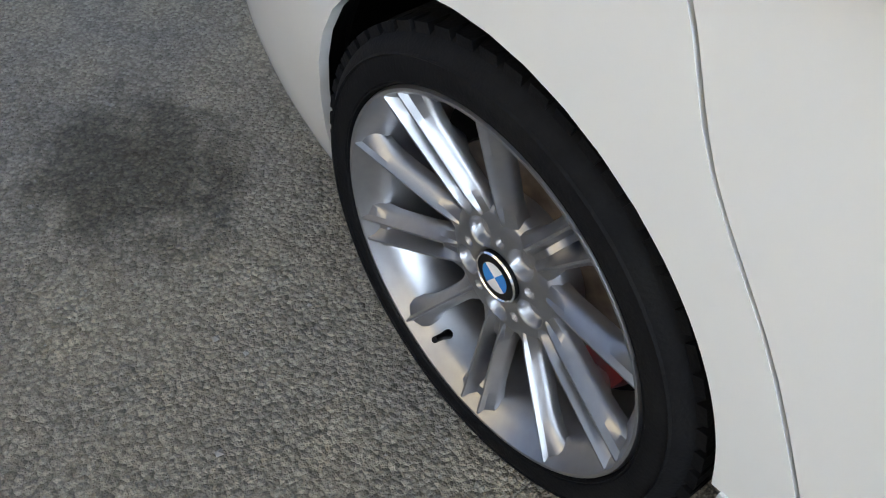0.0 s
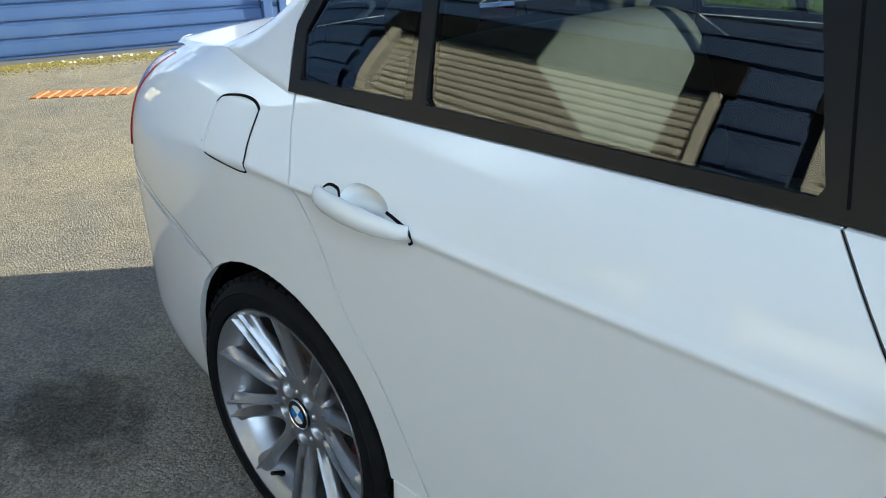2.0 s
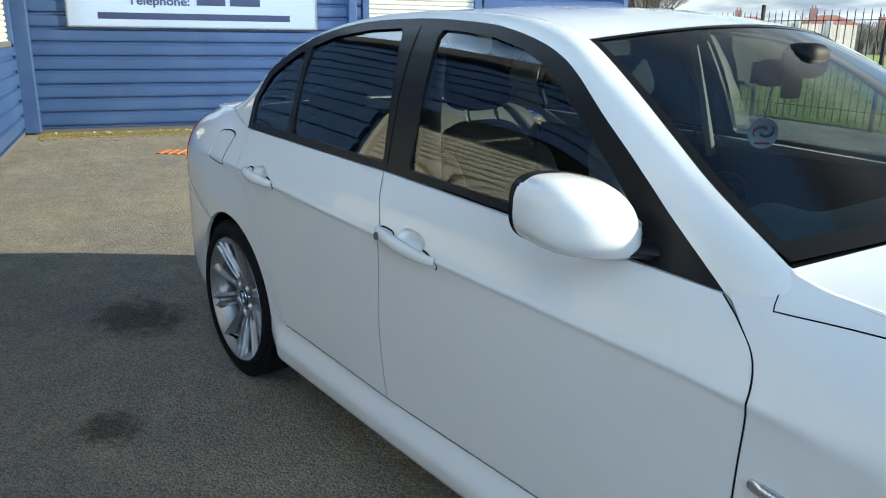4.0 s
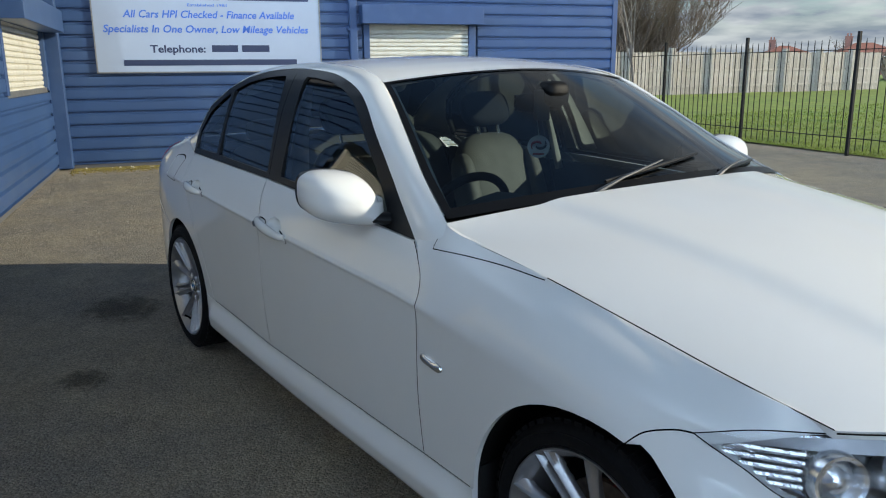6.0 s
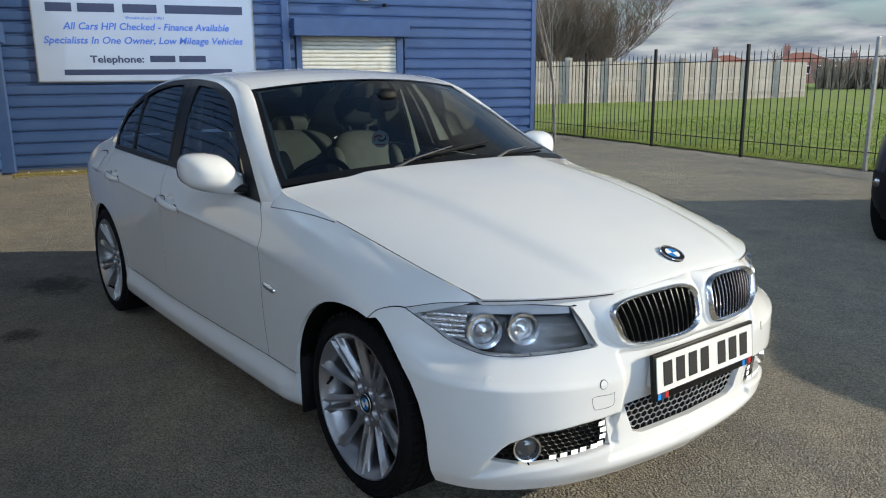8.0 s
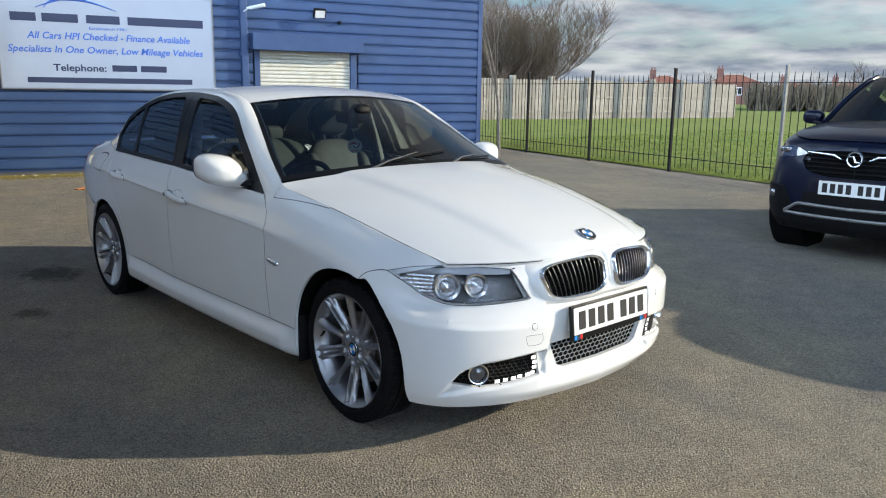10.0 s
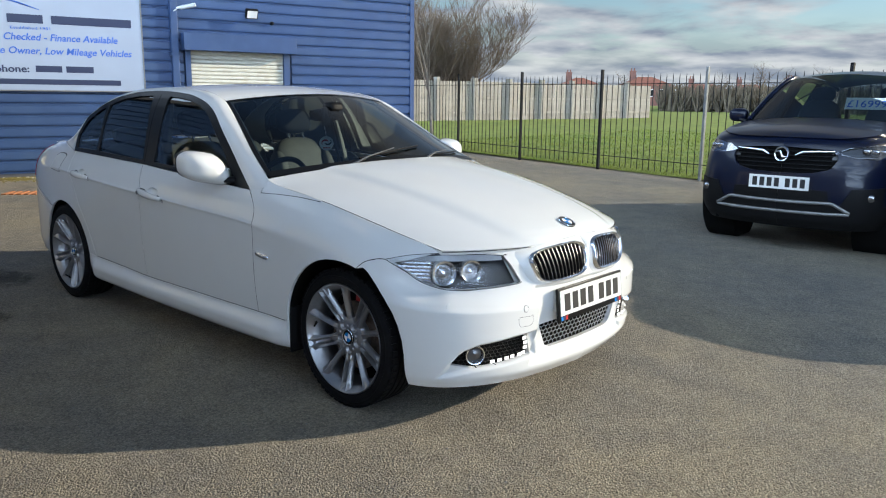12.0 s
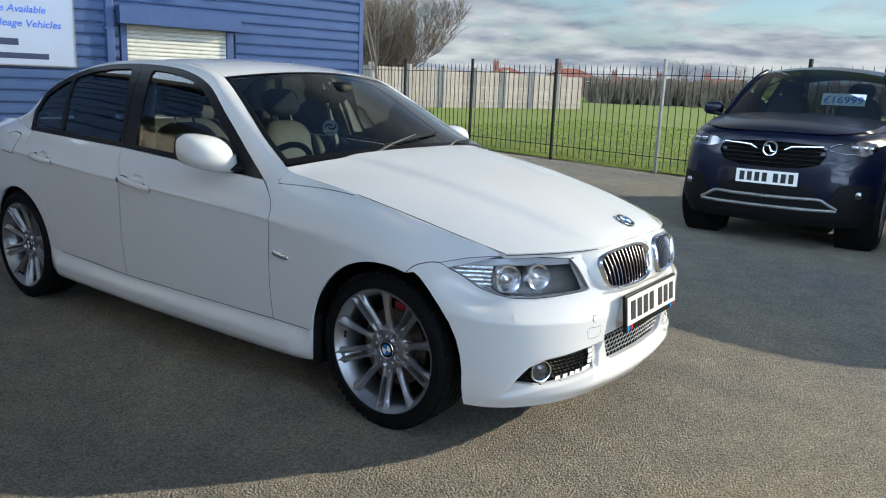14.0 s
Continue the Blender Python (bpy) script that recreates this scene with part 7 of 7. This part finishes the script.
def crossover(at, label, detail=True):
    t = thing("crossover_car", label, "car", "parked crossovers", at=at)
    cf = lambda u, z, o=0.0: C.pt(u, z, o)
    off = lambda d: (lambda u, z, o=0.0: C.pt(u, z, o + d))

    def cboth(name, make, material, label="", parent=None):
        bm = make()
        o = mirror_y(bm.copy())
        return part(name, bm, material, parent or t, label), part(name, o, material, parent or t, label)
    HLc = [(cu_(1.62, .86), .925), (cu_(1.85, .76), .945), (cu_(2.02, .54), .915), (cu_(2.055, .42), .870), (cu_(2.0, .57), .835), (cu_(1.86, .75), .825), (cu_(1.70, .84), .855)]
    GRc = [(cu_(2.05, .44), .895), (cu_(2.045, .46), .82), (cu_(2.06, .40), .735), (cu_(2.09, .25), .700), (CU + .02, .695), (CU + .02, .915)]
    cboth("body_side", lambda: skin(cf, ruled([(C.u[0], 1.05), (C.u[0], .25)], [(CU, .985), (CU, .23)], 44, 190), [CARCH(-1.27), CARCH(1.29), HLc, GRc], rim=.015), PAINT_NAVY)
    cboth("lower_cladding", lambda: skin(off(.010), ruled([(C.u[0], .43), (C.u[0], .24)], [(CU, .44), (CU, .225)], 8, 150), [CARCH(-1.27), CARCH(1.29)], rim=.01), BLACK_PLASTIC, "black plastic cladding")

    def bk(poly, d, mt, nm):
        us, zs = [p[0] for p in poly], [p[1] for p in poly]
        cboth(nm, lambda: skin(off(-d), ruled([(min(us) - .02, max(zs) + .02), (min(us) - .02, min(zs) - .02)], [(min(max(us) + .02, CU), max(zs) + .02), (min(max(us) + .02, CU), min(zs) - .02)], 6, 20), rim=0), mt)
    bk(GRc, .03, GAP, "grille_backing")
    for k in range(5):
        z = .735 + k * .035
        cboth("grille_bar", lambda: tubed([cf(u, z, -.012) for u in np.linspace(cu_(2.052, .42), CU, 9)], .005), BLACK_PLASTIC)
    wing_bar = lambda: tubed([cf(cu_(2.05, .43), .885, .004), cf(cu_(2.075, .30), .880, .006), cf(cu_(2.09, .17), .873, .010), cf(cu_(2.098, .115), .845, .012)], [.007, .009, .012, .006])
    cboth("chrome_wing", wing_bar, CHROME, "chrome grille wing")
    us = [p[0] for p in HLc]
    zs = [p[1] for p in HLc]
    r = cboth("head_lamp", lambda: skin(off(-.03), ruled([(min(us) - .01, max(zs) + .01), (min(us) - .01, min(zs) - .01)], [(max(us) + .01, max(zs) + .01), (max(us) + .01, min(zs) - .01)], 6, 20), rim=0), LENS_GREY, "slim head lamp with a white light line")
    for o, fx in zip(r, (lambda b: b, mirror_y)):
        part("light_line", fx(tubed([cf(*p, -.004) for p in grow(HLc, -.012)[:4]], .006)), GREY_CHROME, o, "white light line")
        part("light_line", fx(tubed([cf(*p, -.004) for p in grow(HLc, -.014)[3:7]], .006)), GREY_CHROME, o)
        for k in range(3):
            part("projector", fx(cushion(bmesh.new(), cf(us[0] + .14 + k * .11, .880 + .004 * k, -.02), .02, .035, .025, n=8)), GREY_CHROME, o)
        bm = bmesh.new()
        bm.faces.new([bm.verts.new(cf(*p, .004)) for p in grow(HLc, .002)])
        bmesh.ops.triangulate(bm, faces=bm.faces[:])
        part("lens", fx(bm), FAR_LENS, o, "clear lens")
    # emblem
    bm = bmesh.new()
    lathe(bm, [(.050, .0), (.052, .016), (.060, .020), (.066, .012), (.067, -.01)], 36, "x", m=Matrix.Translation(cf(CU, .850, .004)))
    bmesh.ops.recalc_face_normals(bm, faces=bm.faces[:])
    em = part("front_emblem", bm, CHROME, t, "round chrome emblem")
    bm = bmesh.new()
    tube(bm, [Vector((2.105, y, .850 + z)) for y, z in ((-.045, .02), (-.01, .025), (.01, -.02), (.045, -.022))], [.004, .012, .012, .004], 8)
    part("emblem_mark", bm, CHROME, em)
    number_plate(t, Matrix(((0, 0, 1, 2.108), (1, 0, 0, 0), (0, 1, 0, .612), (0, 0, 0, 1))), surround=False)
    # lower grille, skid bar, fogs
    cboth("lower_grille", lambda: skin(off(.004), ruled([(cu_(2.06, .40), .56), (cu_(2.05, .44), .33)], [(CU, .58), (CU, .32)], 6, 16), rim=.004), BLACK_PLASTIC, "black lower grille")
    cboth("skid_bar", lambda: tubed([cf(CU, .455, .012), cf(cu_(2.09, .25), .458, .014), cf(cu_(2.055, .42), .462, .014), cf(cu_(2.048, .45), .456, .014), cf(cu_(2.0, .58), .384, .014), cf(cu_(1.995, .585), .374, .014), cf(cu_(2.06, .42), .370, .014), cf(cu_(2.09, .25), .370, .014), cf(CU, .370, .012)], .014), GALV, "silver skid trim bar")
    cboth("fog_surround", lambda: skin(off(.012), ruled([(cu_(1.80, .79), .60), (cu_(1.80, .79), .44)], [(cu_(2.0, .58), .585), (cu_(2.04, .50), .43)], 6, 12), rim=.012), BLACK_PLASTIC, "black fog lamp surround")
    cboth("fog_lamp", lambda: cushion(bmesh.new(), cf(cu_(1.91, .71), .515, .012), .02, .035, .035, p=2, n=10), GREY_CHROME)
    # bonnet
    se = crom([(.72, .80, 1.085), (1.1, .765, 1.060), (1.5, .715, 1.032), (1.80, .60, 1.005), (1.93, .45, .990)], 6)
    ce = crom([(.90, 0, 1.135), (1.2, 0, 1.115), (1.55, 0, 1.085), (1.85, 0, 1.04), (2.00, 0, .990)], 6)
    part("bonnet", cross_surface(se.tolist(), ce.tolist(), 24), PAINT_NAVY, t)
    cboth("bonnet_edge", lambda: strip([Vector((p[0], -p[1], p[2])) for p in se], [cf(cu_(p[0], p[1] + .1), .985 + .04 * (1 - i / (len(se) - 1)), 0) for i, p in enumerate(se)]), PAINT_NAVY)
    # roof, glass
    WE = crom([(.72, .775, 1.09), (.45, .735, 1.25), (.20, .675, 1.40), (.0, .615, 1.50)], 6).tolist()
    WC = crom([(.92, 0, 1.135), (.62, 0, 1.30), (.36, 0, 1.44), (.12, 0, 1.555)], 6).tolist()
    part("windscreen", cross_surface(WE, WC, 24), SCREEN_GLASS, t, "windscreen")
    RE = crom([(.0, .61, 1.50), (-.4, .60, 1.545), (-1.0, .59, 1.55), (-1.6, .57, 1.50), (-1.95, .53, 1.44)], 6).tolist()
    RC = crom([(.12, 0, 1.557), (-.4, 0, 1.60), (-1.0, 0, 1.605), (-1.6, 0, 1.57), (-2.0, 0, 1.50)], 6).tolist()
    part("roof", cross_surface(RE, RC, 20), PAINT_NAVY, t)
    BE = [(-1.95, .53, 1.44), (-2.03, .58, 1.25), (-2.06, .62, 1.06)]
    part("rear_screen", cross_surface(BE, [(-2.0, 0, 1.50), (-2.06, 0, 1.28), (-2.09, 0, 1.06)], 16), DARK_GLASS, t)
    lo = [(-2.0, .78, 1.05), (-1.4, .815, 1.06), (-.5, .82, 1.06), (.3, .812, 1.06), (.72, .79, 1.075)]
    hi = [(-1.92, .56, 1.43), (-1.4, .60, 1.50), (-.5, .622, 1.52), (-.05, .63, 1.49), (.70, .778, 1.09)]
    cboth("pillar_frame", lambda: tubed([Vector((x, -y, z)) for x, y, z in WE], .028), PAINT_NAVY)
    cboth("side_window", lambda: strip([Vector((x, -y, z)) for x, y, z in crom(lo, 6)], [Vector((x, -y, z)) for x, y, z in crom(hi, 6)]), SIDE_GLASS, "side glass")
    cboth("roof_rail", lambda: tubed([Vector((x, -y, z)) for x, y, z in crom(hi, 5)], .03), PAINT_NAVY)
    for xb, xt in ((-.35, -.42), (-1.25, -1.28)):
        cboth("pillar", lambda: tubed([Vector((xb, -.818, 1.05)), Vector((xt, -.612, 1.51))], .045), SATIN)
    cboth("door_mirror", lambda: cushion(bmesh.new(), (.52, -.960, 1.135), .075, .105, .068, p=2.8), PAINT_NAVY, "dark door mirror")
    cboth("mirror_arm", lambda: tubed([Vector((.60, -.80, 1.06)), Vector((.58, -.93, 1.09))], .02), SATIN)
    # cabin hints: seats, dash, price card
    part("dashboard", cushion(bmesh.new(), (.62, 0, 1.0), .22, .70, .09, p=4), CABIN, t)
    part("cabin_floor", cushion(bmesh.new(), (-.6, 0, .55), 1.2, .72, .06, p=6), CABIN, t)
    for y in (-.36, .36):
        s = part("front_seat", cushion(bmesh.new(), (-.35, y, .95), .09, .24, .36, pose(0, 0, 0, 0, -16, 0)), SEAT_DARK, t)
        part("head_restraint", cushion(bmesh.new(), (-.49, y, 1.36), .05, .13, .08), SEAT_DARK, s)
    bm = bmesh.new()
    grid_mesh(bm, [[(.572, .12, 1.215), (.572, .52, 1.215)], [(.512, .12, 1.325), (.512, .52, 1.325)]])
    pc = part("price_card", bm, PLATE_WHITE, t, "white price card behind the windscreen", smooth=False)
    text_mesh("£16999", .105, .001, SIGN_BLUE, "price", pc, Matrix(((0, -.479, .878, .567), (1, 0, 0, .32), (0, .878, .479, 1.236), (0, 0, 0, 1))), width=.36)
    # wheels
    for x in (-1.27, 1.29):
        for sg in (-1, 1):
            m = pose(x, .79 * sg, .335, 0, 0, 0 if sg < 0 else 180)
            bm = bmesh.new()
            lathe(bm, [(.21, .10), (.215, -.07), (.235, -.095), (.28, -.10), (.318, -.085), (.334, -.06), (.335, .06), (.32, .10), (.24, .11)], 56, "y", m=m)
            bmesh.ops.recalc_face_normals(bm, faces=bm.faces[:])
            w = part("wheel", bm, RUBBER, t, "black tyre with an alloy rim")
            bm = bmesh.new()
            lathe(bm, [(.218, -.088), (.222, -.094), (.205, -.08), (.20, -.03), (.0005, -.02)], 48, "y", m=m)
            bmesh.ops.recalc_face_normals(bm, faces=bm.faces[:])
            part("rim", bm, GREY_PLASTIC, w)
            for k in range(5):
                bm = bmesh.new()
                mm = m @ pose(0, 0, 0, 0, 72 * k, 0)
                box(bm, -.025, .025, -.085, -.06, .02, .205, mm, bevel=.005)
                part("spoke", bm, ALLOY, w)
            bm = bmesh.new()
            lathe(bm, [(.36, -.06), (.38, .0), (.38, .25), (.001, .26)], 32, "y", m=m)
            part("arch_liner", bm, GAP, t)
    bm = bmesh.new()
    box(bm, -1.9, 1.9, -.62, .62, .24, .5)
    part("underbody", bm, GAP, t, smooth=False)
    return t


def tubed(pts, r, seg=8):
    bm = bmesh.new()
    tube(bm, pts, r, seg)
    bmesh.ops.recalc_face_normals(bm, faces=bm.faces[:])
    return bm


def strip(a, b, n=5):
    bm = bmesh.new()
    grid_mesh(bm, [[p.lerp(q, k / n) for k in range(n + 1)] for p, q in zip(a, b)])
    bmesh.ops.recalc_face_normals(bm, faces=bm.faces[:])
    return bm


CX = pose(1.47, 6.29, 0, 0, 0, -88.3) @ Matrix.Diagonal((1, 1, 1.065, 1))
cross = crossover(CX, "dark navy crossover car with a price card, parked nose out")
copy_thing(cross, pose(4.18, 5.50, 0, 0, 0, -90.0))


def background():
    # bearings, degrees from +y towards +x
    tree("ash_tree", (-24.6, 28.2, 0), 8.2, 1.0, 21, BARK, 4, 0.075, "large bare winter tree with dense brown twigs", (11, 10, 10), twig=.010, stems=16, rise=.42)
    tree("birch_sapling", (-7.75, 9.62, 0), 6.0, 0.5, 12, BARK_PALE, 4, 0.04, "slim bare pale barked sapling beside the railings", (9, 4, 3), (0.10, 0.12))
    for k, (az, dist, w, dd, h, rh) in enumerate(((-32.2, 150, 8, 8, 4.2, 2.5), (-27.6, 145, 9, 8, 4.3, 2.6), (-23.6, 165, 10, 8, 4.4, 2.4), (-20.6, 175, 9, 8, 4.8, 2.2), (-17.0, 170, 14, 8, 5.0, 2.4), (-9.0, 170, 14, 8, 4.8, 2.4))):
        x, y = px_ray(az, dist)
        house((x, y, 0), az * -1 + 12, w * .9, dd, h * (.80 if k < 2 else .62), rh * .60, "far red brick house with a tiled roof and chimneys")
    rnd = random.Random(2)
    for az, dist, hh in ((-20.0, 110, 7.5), (-16.5, 120, 7.5), (-29.5, 120, 6.5), (-9.0, 115, 7.0), (-18.2, 100, 6.2), (-13.0, 112, 6.8), (-22.5, 118, 6.2)):
        x, y = px_ray(az, dist)
        tree("hedgerow_tree", (x, y, 0), hh, 1.1, int(dist), BARK, 4, 0.2, "far bare hedgerow tree", (8, 8, 6))
    # scrub hedge along the far side of the field
    bm = bmesh.new()
    for _ in range(1100):
        az, dist = rnd.uniform(-26.5, 0), rnd.uniform(78, 95)
        x, y = px_ray(az, dist)
        p = Vector((x, y, 0))
        for _k in range(5):
            q = p + Vector((rnd.gauss(0, .5), rnd.gauss(0, .5), rnd.uniform(1.3, 2.9)))
            tube(bm, [p, p.lerp(q, .6) + Vector((rnd.gauss(0, .2), 0, .2)), q], [0.10, 0.07, 0.03], 3, cap=False)
    tagged(mesh_ob("scrub_hedge", bm, HEDGE, False), "dense brown winter scrub hedge", "hedge", "", "stuff")


background()


def yard_bits():
    t = thing("drain_cover", "orange slotted drain cover set in the yard", "drain", at=pose(-7.2, 1.08, 0, 0, 0, 50))
    for k in range(9):
        bm = bmesh.new()
        box(bm, -0.42 + k * 0.095, -0.36 + k * 0.095, -0.16, 0.16, -0.004, 0.016, bevel=0.004)
        part("slat", bm, RUST_ORANGE, t, smooth=False)
    rnd = random.Random(3)
    for x, y, r in ((-2.27, -1.03, 1.0), (-1.22, -1.44, 0.5)):
        bm = bmesh.new()
        bm.faces.new([bm.verts.new((.42 * math.cos(2 * math.pi * i / 40), .42 * math.sin(2 * math.pi * i / 40), 0)) for i in range(40)])
        o = tagged(mesh_ob("oil_stain", bm, STAIN, False), "dark irregular oil stain soaked into the tarmac", "stain", "oil stains", "structure")
        o.matrix_world = pose(x, y, .004) @ Matrix.Diagonal((r * 1.15, r * .8, 1, 1))
    # loose chippings
    vs, fs = [], []
    for _ in range(700):
        x, y = rnd.uniform(-4.5, 3.0), rnd.uniform(-2.6, 3)
        if abs(y) < 0.7 and -2 < x < 2:
            continue
        s = rnd.uniform(0.002, 0.0055)
        k = len(vs)
        vs += [(x + s * a * rnd.uniform(.6, 1.3), y + s * b * rnd.uniform(.6, 1.3), 0.001 + s * c) for a, b, c in ((-1, -1, 0), (1, -1, 0), (1, 1, 0), (-1, 1, 0), (0, 0, 1.1))]
        fs += [(k, k + 1, k + 4), (k + 1, k + 2, k + 4), (k + 2, k + 3, k + 4), (k + 3, k, k + 4)]
    me = bpy.data.meshes.new("chippings")
    me.from_pydata(vs, [], fs)
    me.materials.append(PEBBLE)
    tagged(new("chippings", me), "loose pale stone chippings on the tarmac", "gravel", "", "stuff")
    # moss and litter along the wall foot
    bm = bmesh.new()
    grid_mesh(bm, [[(0.02 + 9.0 * i / 18, 0.02 + 0.75 * j / 4, 0.0) for j in range(5)] for i in range(19)])
    o = tagged(mesh_ob("moss_film", bm, MOSS_FILM, False), "yellow green moss film along the foot of the wall", "moss", "", "structure")
    o.matrix_world = Matrix.Translation((0, 0, .003)) @ BO
    vs, fs = [], []
    for _ in range(7000):
        s, o = rnd.uniform(0.0, 9.0), abs(rnd.gauss(0.05, 0.30)) + 0.04
        p = BO @ Vector((s, o, 0))
        h, w, a = rnd.uniform(0.004, 0.014), rnd.uniform(0.01, 0.03), rnd.uniform(0, 6.3)
        k = len(vs)
        vs += [(p.x + w * math.cos(a + j * 2.1), p.y + w * math.sin(a + j * 2.1), 0) for j in range(3)] + [(p.x, p.y, h)]
        fs += [(k, k + 1, k + 3), (k + 1, k + 2, k + 3), (k + 2, k, k + 3)]
    me = bpy.data.meshes.new("moss_fringe")
    me.from_pydata(vs, [], fs)
    me.materials.append(MOSS)
    tagged(new("moss_fringe", me), "yellow green moss and weeds along the wall foot", "moss", "", "stuff")
    vs, fs = [], []
    for _ in range(140):
        s, o = rnd.uniform(0.05, 8.0), 0.05 + abs(rnd.gauss(0, 0.10))
        p = BO @ Vector((s, o, 0))
        w, h = rnd.uniform(0.012, 0.035), rnd.uniform(0.01, 0.03)
        k = len(vs)
        vs += [(p.x - w, p.y - w, 0), (p.x + w, p.y - w * .6, 0), (p.x + w * .8, p.y + w, 0), (p.x - w, p.y + w * .7, 0), (p.x, p.y, h)]
        fs += [(k, k + 1, k + 4), (k + 1, k + 2, k + 4), (k + 2, k + 3, k + 4), (k + 3, k, k + 4)]
    me = bpy.data.meshes.new("litter")
    me.from_pydata(vs, [], fs)
    me.materials.append(LITTER)
    tagged(new("leaf_litter", me), "pale crumbs of stone and leaf litter at the wall", "litter", "", "stuff")


yard_bits()
